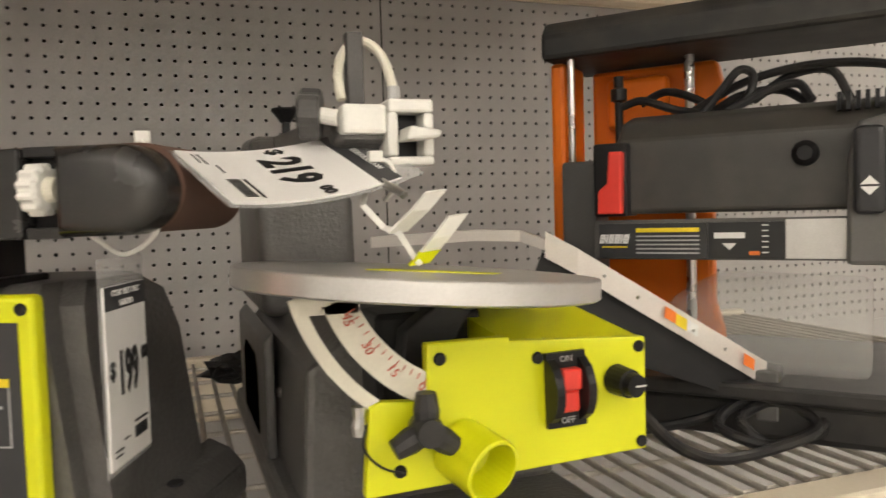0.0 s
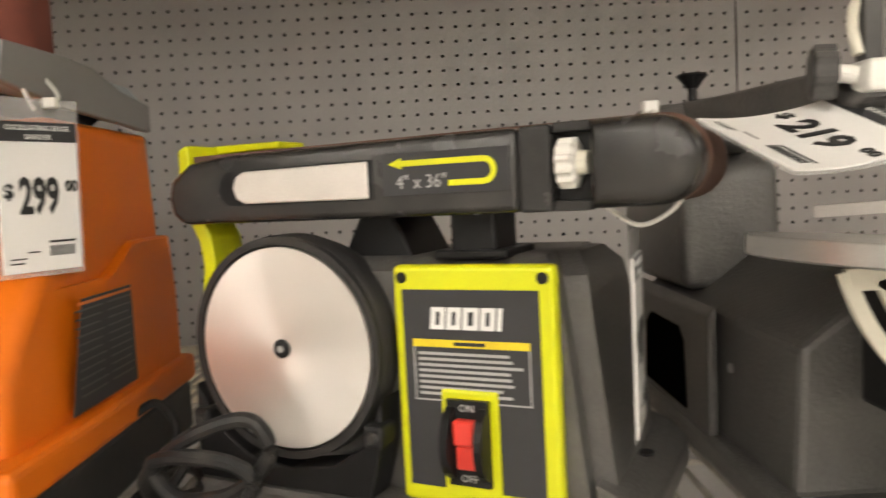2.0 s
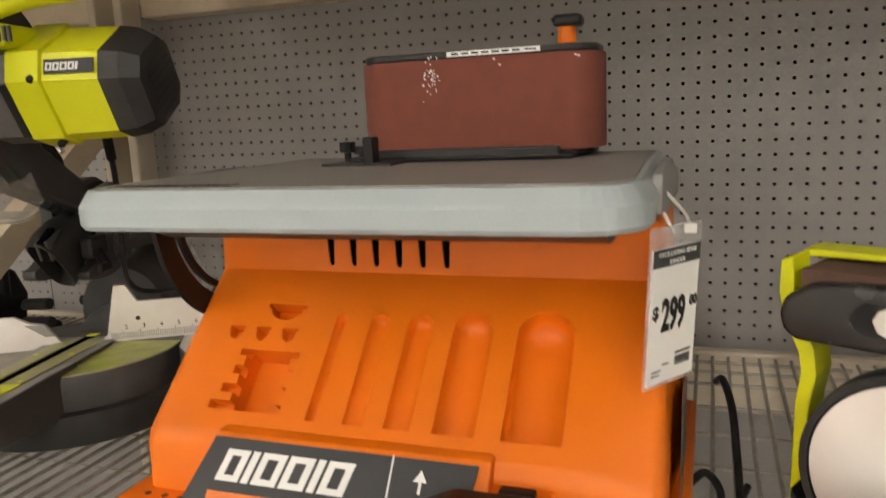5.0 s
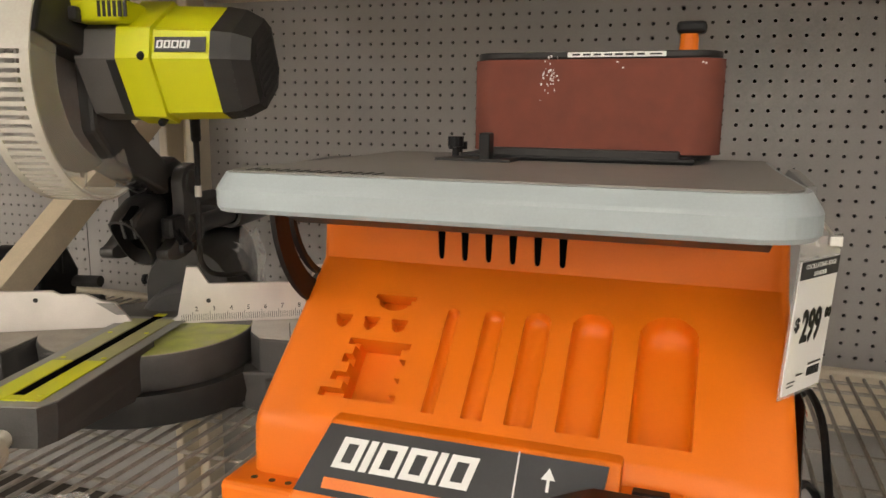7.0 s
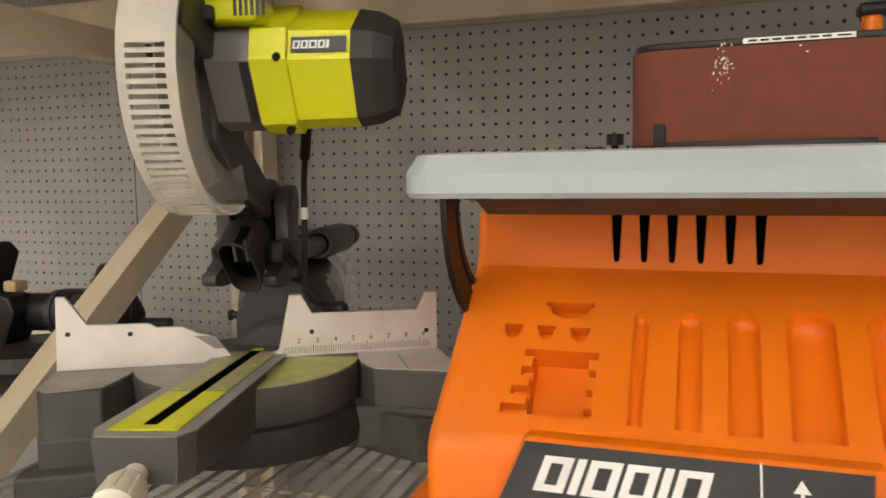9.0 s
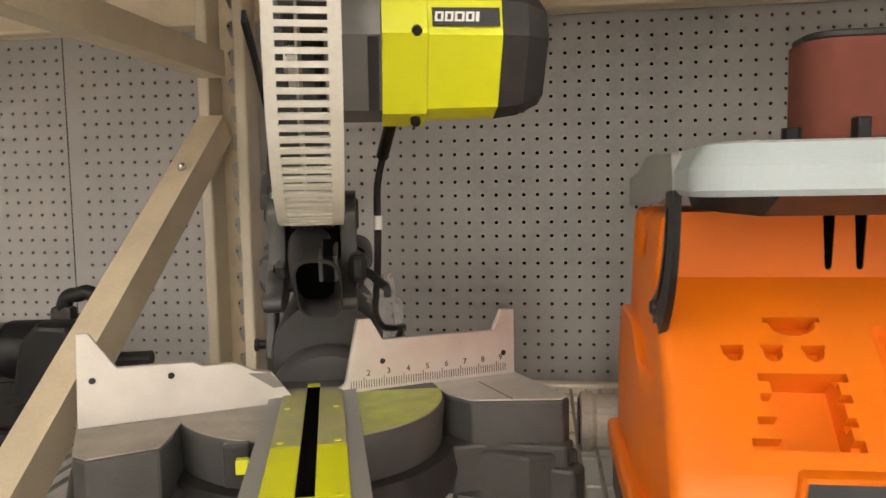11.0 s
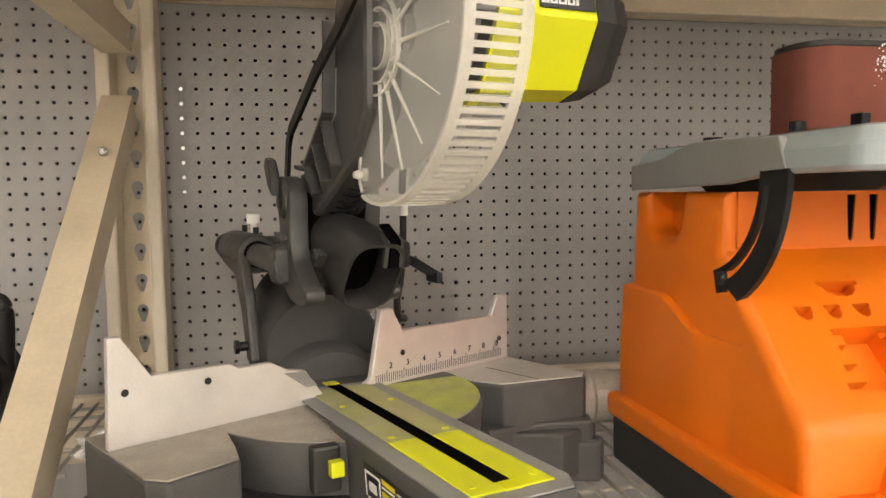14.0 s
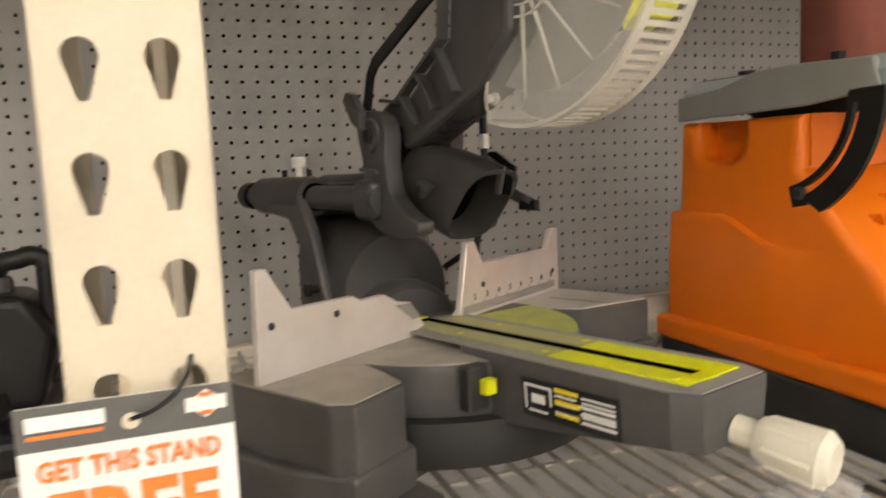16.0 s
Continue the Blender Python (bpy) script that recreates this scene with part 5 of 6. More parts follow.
    lo, hi = [bm.verts.new(p) for p in pts], [bm.verts.new(p) for p in back]
    bm.faces.new(lo), bm.faces.new(hi[::-1])
    for i in range(4):
        bm.faces.new((lo[i], lo[(i + 1) % 4], hi[(i + 1) % 4], hi[i]))
    part("tray_under", bm, "black", tr)
    h0 = w(0.245, 0.82, 0)
    part("tray_hinge", box(h0[0] - 0.012, h0[0] + 0.012, h0[1] - 0.02, h0[1] + 0.02, 1.075, 1.13, 0.003), "plate", e)
    part("tray_bracket", box(h0[0], h0[0] + 0.10, h0[1] - 0.01, h0[1] + 0.03, 1.06, 1.095, 0.004), "dark", e)
    part("dust_hood", prism([(-0.02, 1.119), (0.22, 1.119), (0.22, 1.22), (0.06, 1.225), (0.02, 1.20)], "y", 0.05, 0.14, 0.01, 3), "clear", e, "clear plastic hood")


# ---- sliding mitre saw ----
def mitre_saw():
    A = math.radians(31.3)
    e = thing("mitre_saw", -1.6, 1.072, Z0, 31.3, "grey and lime sliding mitre saw with a clear blade guard", "mitre saw")
    T = 1.178
    # base with two side blocks
    part("base_plate", prism([(-0.345, -0.05), (-0.33, -0.105), (-0.25, -0.10), (-0.23, -0.06), (0.05, -0.06), (0.12, -0.14), (0.185, -0.14), (0.185, 0.10), (0.08, 0.16), (-0.22, 0.16), (-0.345, 0.06)], "z", 1.062, 1.120, 0.004), "midgrey", e)
    left = [(-0.334, -0.085), (-0.322, -0.103), (-0.258, -0.097), (-0.246, -0.068), (-0.226, -0.002), (-0.218, 0.05), (-0.334, 0.06)]
    bl = part("side_block", prism(left, "z", 1.075, T - 0.002, 0.003), "midgrey", e, "dark grey cast side block")
    part("block_top", prism([(a * 0.99 - 0.003, b * 0.96) for a, b in left], "z", T - 0.0018, T - 0.0002), "dusty", bl)
    part("block_foot", prism([(-0.352, -0.13), (-0.25, -0.13), (-0.24, -0.09), (-0.335, -0.07), (-0.352, -0.10)], "z", Z0, 1.085, 0.004), "midgrey", bl)
    for a, z in ((-0.035, 1.11), (-0.075, 1.11)):
        part("rail_hole", turned((-0.3338, a, z), (-0.3362, a, z), [(0, 0.007), (0.9, 0.007), (1, 0.0065)], 16), "steel", bl)
        part("rail_bore", turned((-0.3362, a, z), (-0.3366, a, z), [(0, 0.005), (1, 0.005)], 14), "ink", bl)
    right = [(0.062, -0.055), (0.075, -0.09), (0.17, -0.133), (0.183, -0.125), (0.183, 0.05), (0.06, 0.06)]
    br = part("side_block", prism(right, "z", 1.10, T - 0.002, 0.003), "midgrey", e, "dark grey cast side block")
    part("block_top", prism([(a * 0.985 + 0.002, b * 0.97) for a, b in right], "z", T - 0.0018, T - 0.0002), "blocktop", br)
    part("top_line", prism([(0.118, -0.105), (0.1195, -0.105), (0.1195, -0.02), (0.118, -0.02)], "z", T - 0.0001, T + 0.0002), "ink", br)
    part("block_step", prism([(0.05, -0.09), (0.10, -0.10), (0.165, -0.148), (0.185, -0.13), (0.185, -0.05), (0.05, -0.05)], "z", 1.072, 1.128, 0.004), "midgrey", br)
    part("block_foot", prism([(0.115, -0.10), (0.165, -0.160), (0.189, -0.148), (0.192, -0.08), (0.12, -0.06)], "z", Z0, 1.104, 0.005), "midgrey", br)
    part("bolt_hole", turned((0.174, -0.140, 1.1035), (0.174, -0.140, 1.1048), [(0, 0.006), (1, 0.006)], 14), "ink", br)
    # fences
    fr = [(-0.066, T), (-0.046, 1.190), (-0.030, 1.266), (-0.014, 1.266), (0.001, 1.239), (0.150, 1.237), (0.162, 1.262), (0.180, 1.262), (0.180, T)]
    f = part("fence_right", prism(fr, "y", 0.0, 0.008, 0.0008, 1), "fence", e, "bare aluminium fence with an inch scale")
    fl = [(-0.332, T), (-0.329, 1.277), (-0.318, 1.277), (-0.292, 1.238), (-0.216, 1.236), (-0.206, 1.230), (-0.172, 1.230), (-0.152, 1.219), (-0.132, 1.215), (-0.105, T)]
    g = part("fence_left", prism(fl, "y", 0.0, 0.008, 0.0008, 1), "fence", e, "bare aluminium fence")
    part("fence_insert", prism([(-0.158, 1.2165), (-0.134, 1.2145), (-0.118, 1.197), (-0.131, 1.197)], "y", -0.0014, -0.0002, 0), "platform", g)
    for q, par in (((-0.316, 1.227), g), ((-0.239, 1.2235), g), ((0.0, 1.213), f), ((0.164, 1.206), f)):
        part("fence_hole", turned((q[0], -0.0006, q[1]), (q[0], 0.0, q[1]), [(0, 0.0034), (1, 0.0034)], 14), "ink", par)
    for i in range(1, 9):
        xx = -0.0229 + 0.02535 * (i - 1)
        words(str(i + 1), 0.010, facing((xx + 0.005, -0.0003, 1.2005), (1, 0, 0), (0, 0, 1)), "ink", f, "scale_figure")
    tick = bmesh.new()
    for k in range(0, 66):
        xx = -0.0397 + 0.02535 / 8 * k
        if xx < 0.178:
            add_box(tick, xx - 0.00035, xx + 0.00035, -0.0004, 0.0, T + 0.005, T + 0.005 + (0.013 if k % 8 == 5 else 0.0095))
    part("scale_tick", tick, "ink", f)
    # turning table: its own frame
    W = Matrix.Rotation(A, 4, "Z").inverted() @ Matrix.Translation(Vector((-1.673 + 1.6, 1.028 - 1.072, 0))) @ Matrix.Rotation(math.radians(13.3), 4, "Z")
    def tp(name, bm, mat, par=e, label="", smooth=False):
        bmesh.ops.transform(bm, matrix=W, verts=bm.verts)
        return part(name, bm, mat, par, label, smooth)
    n = 64
    bm = turned((0, 0, 1.128), (0, 0, T - 0.001), [(0, 0.148), (0.85, 0.152), (1, 0.150)], n)
    tb = tp("turntable", bm, "midgrey", e, "round turntable with sawdust in its grain", True)
    tp("turntable_top", turned((0, 0, T - 0.0008), (0, 0, T + 0.0002), [(0, 0.1495), (1, 0.149)], n), "dusty", tb)
    tp("turntable_skirt", turned((0, 0, 1.085), (0, 0, 1.127), [(0, 0.165), (0.4, 0.168), (1, 0.163)], n), "dark", tb, "", True)
    tp("rear_table", prism([(0.1488 * math.cos(radians(8 + 164 * i / 30)), 0.1488 * math.sin(radians(8 + 164 * i / 30))) for i in range(31)], "z", T + 0.0003, T + 0.0012), "midgrey", tb, "bare grey rear half of the turntable")
    pts = [(0.035, -0.145)] + [(0.149 * math.cos(radians(-75 + 100 * i / 16)), 0.149 * math.sin(radians(-75 + 100 * i / 16))) for i in range(17)] + [(0.042, 0.06)]
    tp("lime_wear", prism(pts, "z", T + 0.0004, T + 0.0010), "limepaint", tb, "lime paint worn down to metal")
    # arm with the kerf
    W0 = W
    W = W @ Matrix.Rotation(radians(3.0), 4, "Z") @ Matrix.Translation((0, 0, T)) @ Matrix.Rotation(radians(-1.7), 4, "X") @ Matrix.Translation((0, 0, 0.003 - T))
    armo = [(-0.050, -0.10), (-0.050, -0.335), (-0.040, -0.356), (0.040, -0.356), (0.050, -0.335), (0.050, -0.10)]
    bm = loft([[(a * 0.93, b, 1.108 if b > -0.2 else 1.136) for a, b in armo], [(a * 0.97, b, 1.150) for a, b in armo], [(a, b * 1.005, T - 0.007) for a, b in armo], [(a, b * 1.005, T + 0.0015) for a, b in armo]])
    arm = tp("table_arm", bm, "midgrey", e, "grey table arm with lime kerf plates")
    tp("arm_rim", prism([(-0.0495, 0.03), (-0.0495, -0.334), (-0.039, -0.3555), (0.039, -0.3555), (0.0495, -0.334), (0.0495, 0.03)], "z", T + 0.0016, T + 0.0030), "cut", arm)
    for s in (-1, 1):
        tp("kerf_plate", prism([(s * 0.0075, -0.340), (s * 0.034, -0.340), (s * 0.034, -0.2005), (s * 0.0075, -0.2005)], "z", T + 0.0032, T + 0.0048, 0.0006, 1), "lime", arm, "bright lime kerf plate")
        # rear lengths: sawdust plus painted shade behind the shelf's shadow line
        tp("kerf_plate", prism([(s * 0.0075, -0.200), (s * 0.034, -0.200), (s * 0.034, 0.012), (s * 0.0075, 0.012)], "z", T + 0.0032, T + 0.0047, 0.0006, 1), "kerf_dust_shade", arm, "lime kerf plate dulled by sawdust and painted shade")
        for v in (-0.325, -0.19, -0.07):
            tp("plate_screw", turned((s * 0.026, v, T + 0.0047), (s * 0.026, v, T + 0.0055), [(0, 0.0035), (1, 0.003)], 10), "lime", arm)
    # black strip painted in for the shade of the deep kerf
    tp("kerf", prism([(-0.0074, -0.325), (0.0074, -0.325), (0.0074, 0.03), (-0.0074, 0.03)], "z", T + 0.0031, T + 0.0036), "void", arm)
    tp("kerf_head", prism([(-0.0074, 0.0305), (0.0074, 0.0305), (0.0074, 0.045), (-0.0074, 0.045)], "z", T + 0.0031, T + 0.0047), "lime", arm)
    tp("kerf_end", prism([(-0.0074, -0.340), (0.0074, -0.340), (0.0074, -0.3252), (-0.0074, -0.3252)], "z", T + 0.0031, T + 0.0047), "lime", arm)
    # arm sticker, pointer, handle
    sm = W @ facing((-0.0489, -0.235, 1.148), (0, -1, 0.0), (-0.05, 0, 1))
    def raw(name, bm, mat, par):
        return part(name, bm, mat, par)
    st = raw("side_sticker", prism_on(sm, [(-0.052, -0.017), (0.056, -0.017), (0.056, 0.017), (-0.052, 0.017)], 0.0006), "ink", arm)
    s2 = sm @ Matrix.Translation((0, 0, 0.0007))
    raw("sticker_drawing", bars([(-0.048, -0.016, 0.010, 0.012), (-0.048, -0.046, -0.010, 0.012), (-0.018, -0.016, -0.004, 0.012), (-0.044, -0.022, -0.012, -0.010), (-0.04, -0.024, -0.004, 0.004)], s2), "whiteink", st)
    raw("sticker_band", bars([(-0.012, 0.014, 0.010, 0.014), (-0.012, 0.016, 0.000, 0.004), (-0.012, 0.014, -0.010, -0.006)], s2), "yellow", st)
    raw("sticker_print", bars([(-0.012 + 0.028 * (k % 2), 0.012 + 0.04 * (k % 2), 0.0065 - 0.0035 * k, 0.008 - 0.0035 * k) for k in range(6)] + [(0.018, 0.052, 0.010 - 0.004 * k, 0.0115 - 0.004 * k) for k in range(6)], s2), "whiteink", st)
    tp("pointer", prism([(-0.070, 1.146), (-0.058, 1.146), (-0.058, 1.160), (-0.070, 1.160)], "y", -0.160, -0.150, 0.001), "lime", arm, "lime mitre pointer")
    tp("pointer_mount", box(-0.083, -0.057, -0.150, -0.135, 1.13, 1.172, 0.003), "dark", arm)
    hd = tp("mitre_handle", turned((0.0, -0.356, 1.146), (0.008, -0.424, 1.136), [(0, 0.011), (0.24, 0.011), (0.26, 0.015), (0.36, 0.0185), (0.9, 0.0205), (1, 0.015)], 20), "cream_pl", arm, "cream ribbed mitre handle", True)
    for k in range(8):
        a = 2 * math.pi * k / 8
        d = Vector((math.cos(a), 0, math.sin(a)))
        tp("handle_rib", rod(Vector((0.0031, -0.384, 1.1417)) + d * 0.0180, Vector((0.0072, -0.4165, 1.1367)) + d * 0.0202, 0.0020, 6), "cream_pl", hd)
    tp("handle_stem", rod((0, -0.34, 1.147), (0.002, -0.375, 1.143), 0.006), "steel", arm)
    tp("handle_bag", crumple((0.05, -0.39, 1.085), 0.06, 0.045, 0.015, 3), "film", arm, "torn clear plastic wrap")
    WA = W
    W = W0
    # rear tower with slide rails
    def arch(c, r, z0, zc, v, n=18):
        return [(c + r, v, z0)] + [(c + r * math.cos(math.pi * i / n), v, zc + r * math.sin(math.pi * i / n)) for i in range(n + 1)] + [(c - r, v, z0)]
    tw = tp("tower", loft([arch(0.012, 0.070, 1.10, 1.205, 0.108), arch(0.012, 0.073, 1.10, 1.206, 0.113), arch(0.012, 0.073, 1.10, 1.214, 0.20), arch(0.012, 0.066, 1.10, 1.232, 0.25), arch(0.012, 0.055, 1.10, 1.245, 0.27)]), "sawgrey", e, "dark grey rounded bevel tower", True)
    tp("bevel_scale", turned((0.012, 0.078, 1.140), (0.012, 0.107, 1.140), [(0, 0.070), (0.12, 0.074), (0.3, 0.078), (1, 0.080)], 40), "midgrey", tw, "", True)
    tp("tower_skirt", prism([(0.084, 1.10), (0.125, 1.10), (0.10, 1.16), (0.086, 1.21)], "y", 0.125, 0.18, 0.004), "sawgrey", tw)
    tp("tower_arm", prism([(0.135, 1.195), (0.165, 1.19), (0.195, 1.25), (0.235, 1.292), (0.33, 1.30), (0.33, 1.325), (0.20, 1.325), (0.165, 1.275)], "x", -0.072, -0.058, 0.004), "sawgrey", tw)
    for u in (-0.048, 0.048):
        tp("slide_rail", rod((u, 0.03, 1.322), (u, 0.43, 1.318), 0.0145, 24), "sawgrey", e, "dark slide rail", True)
        tp("rail_cap", turned((u, 0.405, 1.318), (u, 0.435, 1.318), [(0, 0.020), (0.9, 0.020), (1, 0.016)], 18), "black", e, "", True)
        tp("rail_sleeve", turned((u, 0.20, 1.321), (u, 0.37, 1.319), [(0, 0.0235), (0.05, 0.026), (0.95, 0.026), (1, 0.0235)], 28), "sawgrey", tw, "", True)
        tp("rail_collar", turned((u, 0.196, 1.321), (u, 0.1995, 1.321), [(0, 0.0175), (1, 0.0175)], 22), "void", tw)
    tp("sleeve_bridge", box(-0.05, 0.05, 0.21, 0.36, 1.295, 1.335, 0.006), "dark", tw)
    tp("lock_cap", turned((-0.040, 0.262, 1.344), (-0.040, 0.262, 1.372), [(0, 0.004), (0.5, 0.004), (0.52, 0.009), (0.95, 0.009), (1, 0.007)], 16), "white", tw, "white lock knob")
    for v in (0.22, 0.30):
        tp("set_screw", rod((-0.045, v, 1.343), (-0.045, v, 1.355), 0.004, 8), "black", tw)
    tp("bevel_bolt", rod((-0.082, 0.155, 1.212), (-0.06, 0.155, 1.212), 0.006, 8), "black", tw)
    tp("bolt_head", rod((-0.088, 0.155, 1.212), (-0.083, 0.155, 1.212), 0.009, 6), "black", tw)
    # pivot yoke
    yk = smooth_path([(0.060, 1.418, 0), (0.030, 1.412, 0), (0.016, 1.392, 0), (0.018, 1.360, 0), (0.010, 1.328, 0), (-0.022, 1.306, 0), (-0.040, 1.300, 0), (-0.036, 1.287, 0), (0.0, 1.282, 0), (0.040, 1.288, 0), (0.066, 1.31, 0), (0.068, 1.36, 0), (0.078, 1.395, 0), (0.072, 1.414, 0)], 4)
    yk = [(p.x, p.y) for p in yk]
    for u0, u1 in ((-0.048, -0.028), (0.036, 0.054)):
        y1 = tp("yoke", prism(yk, "x", u0, u1, 0.003, 2), "sawgrey", e, "dark cast pivot yoke", True)
        tp("yoke_boss", turned((u0 - 0.003, 0.046, 1.390), (u1 + 0.003, 0.046, 1.390), [(0, 0.017), (0.1, 0.019), (0.9, 0.019), (1, 0.017)], 24), "sawgrey", y1, "", True)
        tp("pin_head", turned((u0 - 0.006, 0.046, 1.390), (u0 - 0.0032, 0.046, 1.390), [(0, 0.008), (1, 0.010)], 6), "black", y1)
    ear = tp("link_ear", prism([(0.052, 1.395), (0.070, 1.405), (0.088, 1.430), (0.080, 1.440), (0.066, 1.436), (0.050, 1.415)], "x", -0.060, -0.049, 0.003), "sawgrey", e)
    for k in range(3):
        tp("yoke_rib", prism([(0.03, 1.305 + 0.022 * k), (0.066, 1.308 + 0.022 * k), (0.066, 1.312 + 0.022 * k), (0.03, 1.309 + 0.022 * k)], "x", -0.054, -0.0482), "sawgrey", e)
    tp("slide_carriage", box(-0.062, 0.062, 0.030, 0.075, 1.298, 1.343, 0.010, 3), "sawgrey", e)
    tp("pivot_block", box(-0.026, 0.034, 0.02, 0.070, 1.335, 1.40, 0.008, 3), "void", e)
    sp = [(0.004 + 0.015 * math.cos(k * 0.9), 0.030 - 0.0022 * k, 1.378 + 0.015 * math.sin(k * 0.9) + 0.0009 * k) for k in range(44)]
    tp("return_spring", hose(sp, 0.0026, 6, 3), "black", e, "black coil spring", True)
    # head arm
    ha = [(0.078, 1.415), (0.060, 1.375), (0.014, 1.374), (-0.112, 1.425), (-0.16, 1.47), (-0.17, 1.66), (-0.07, 1.66), (-0.078, 1.565), (-0.068, 1.478), (0.018, 1.424), (0.05, 1.428)]
    hb = tp("head_arm", prism(ha, "x", -0.022, 0.030, 0.006, 2), "sawgrey", e, "dark grey cast head arm")
    for k in range(3):
        tp("arm_fin", prism([(0.012 - 0.034 * k, 1.426 + 0.02 * k), (-0.018 - 0.034 * k, 1.396 + 0.014 * k), (-0.022 - 0.034 * k, 1.398 + 0.014 * k), (0.006 - 0.034 * k, 1.429 + 0.02 * k)], "x", -0.034, -0.022, 0.001), "sawgrey", hb)
    tp("arm_edge", strip([(-0.028, 0.05, 1.428), (-0.028, 0.018, 1.424), (-0.028, -0.068, 1.477), (-0.028, -0.077, 1.56)], 0.012, 0.004), "sawgrey", hb)
    tp("guard_link", strip([(-0.036, 0.074, 1.418), (-0.036, 0.062, 1.455), (-0.036, 0.050, 1.468), (-0.036, -0.052, 1.514), (-0.034, -0.137, 1.548), (-0.034, -0.19, 1.57)], 0.004, 0.013, (1, 0, 0)), "black", e, "black bent guard link")
    # blade case and clear guard
    W = W0 @ Matrix.Rotation(radians(3.0), 4, "Z")
    GC = (-0.163, 1.537)
    tp("blade_case", prism([(GC[0] + 0.135 * math.cos(radians(-6 + 170 * i / 24)), GC[1] + 0.135 * math.sin(radians(-6 + 170 * i / 24))) for i in range(25)], "x", -0.012, 0.034, 0.004), "dark", e, "dark upper blade case")
    tp("blade", turned((0.002, GC[0], GC[1]), (0.004, GC[0], GC[1]), [(0, 0.118), (1, 0.118)], 48), "platform", e, "grey saw blade")
    tp("blade_hub", turned((-0.012, GC[0], GC[1]), (0.002, GC[0], GC[1]), [(0, 0.012), (0.3, 0.013), (0.31, 0.03), (1, 0.03)], 24), "steel", e)
    a0, a1, k = -72, -240, 56
    R = 0.150
    def pt(r, a):
        return (GC[0] + r * math.cos(radians(a)), GC[1] + r * math.sin(radians(a)))
    # clear side discs: inner half only, the rim carries slots
    side = [pt(R - 0.004, a0 + (a1 - a0) * i / k) for i in range(k + 1)] + [(-0.13, 1.60), (-0.142, 1.53), (-0.115, 1.425)]
    gd = tp("guard_side", prism(side, "x", -0.0195, -0.0180), "clear", e, "clear plastic lower blade guard")
    tp("guard_far_side", prism([pt(R - 0.006, -195 + 130 * i / 30) for i in range(31)] + [pt(0.10, -65 - 130 * i / 30) for i in range(31)], "x", 0.0345, 0.0360), "clear", gd)
    for r in (0.018, 0.030, 0.040):
        tp("guard_ring", tube_open((-0.0195, GC[0] - 0.005, GC[1] - 0.015), (-0.024, GC[0] - 0.005, GC[1] - 0.015), r, r + 0.002, 32), "milky", gd)
    for a in (-200, -175, -150, -128, -108, -88):
        p, q = pt(0.03, a), pt(0.118, a)
        tp("guard_rib", turned((-0.0205, p[0] - 0.005, p[1] - 0.015), (-0.0200, q[0] - 0.008, q[1] - 0.008), [(0, 0.0022), (1, 0.0009)], 8), "milky", gd)
    rim = bmesh.new()
    ks = 92
    for i in range(ks):
        b0, b1 = a0 + (a1 - a0) * i / ks, a0 + (a1 - a0) * (i + 1) / ks
        slot = 8 <= i <= 62 and i % 2 == 0
        for u0, u1 in (((-0.020, -0.011), (0.027, 0.037)) if slot else ((-0.020, 0.037),)):
            vs = []
            for bb in (b0, b1):
                for r in (R - 0.003, R):
                    for u in (u0, u1):
                        y, z = pt(r, bb)
                        vs.append(rim.verts.new((u, y, z)))
            for fc in ((0, 1, 3, 2), (4, 6, 7, 5), (0, 4, 5, 1), (2, 3, 7, 6), (0, 2, 6, 4), (1, 5, 7, 3)):
                rim.faces.new([vs[j] for j in fc])
    bmesh.ops.remove_doubles(rim, verts=rim.verts, dist=0.00005)
    tp("guard_rim", rim, "milky", gd, "milky slotted rim of the guard")
    q0 = pt(0.145, -205)
    tp("guard_edge", hose([(-0.0195, *pt(R - 0.005, -72)), (-0.0195, -0.115, 1.425), (-0.0195, -0.142, 1.53), (-0.0195, -0.13, 1.60)], 0.0016, 6), "milky", gd)
    tp("guard_pin", turned((-0.030, -0.126, 1.415), (-0.018, -0.126, 1.415), [(0, 0.003), (0.25, 0.0042), (0.6, 0.0032), (0.7, 0.006), (1, 0.006)], 14), "milky", gd)
    # motor
    mv, mz = -0.132, 1.55
    W = W0 @ Matrix.Translation((0, mv, mz)) @ Matrix.Rotation(radians(30), 4, "X") @ Matrix.Translation((0, -mv, -mz))
    def sect(u, k, kz=1.0):
        base = [(-0.056, -0.034), (-0.034, -0.056), (0.034, -0.056), (0.056, -0.034), (0.056, 0.036), (0.034, 0.060), (-0.034, 0.060), (-0.056, 0.036)]
        return [(u, mv + a * k, mz + b * k * kz) for a, b in base]
    tp("motor_collar", loft([sect(0.034, 1.02), sect(0.084, 1.02)]), "collar", e, "grey motor collar")
    tp("collar_slot", box(0.072, 0.082, mv - 0.0585, mv - 0.05, mz - 0.035, mz + 0.035), "ink", e)
    mo = tp("motor", loft([sect(0.0845, 1.08), sect(0.1245, 1.08), sect(0.1255, 1.0), sect(0.192, 0.97)]), "lime", e, "bright lime motor housing")
    en = tp("motor_cap", loft([sect(0.1925, 0.985), sect(0.216, 0.93), sect(0.236, 0.78), sect(0.238, 0.6)]), "dark", e, "charcoal motor end cap")
    for kk in range(6):
        tp("cap_vent", box(0.2385, 0.2392, mv - 0.03, mv + 0.03, mz - 0.026 + 0.010 * kk, mz - 0.022 + 0.010 * kk), "ink", en)
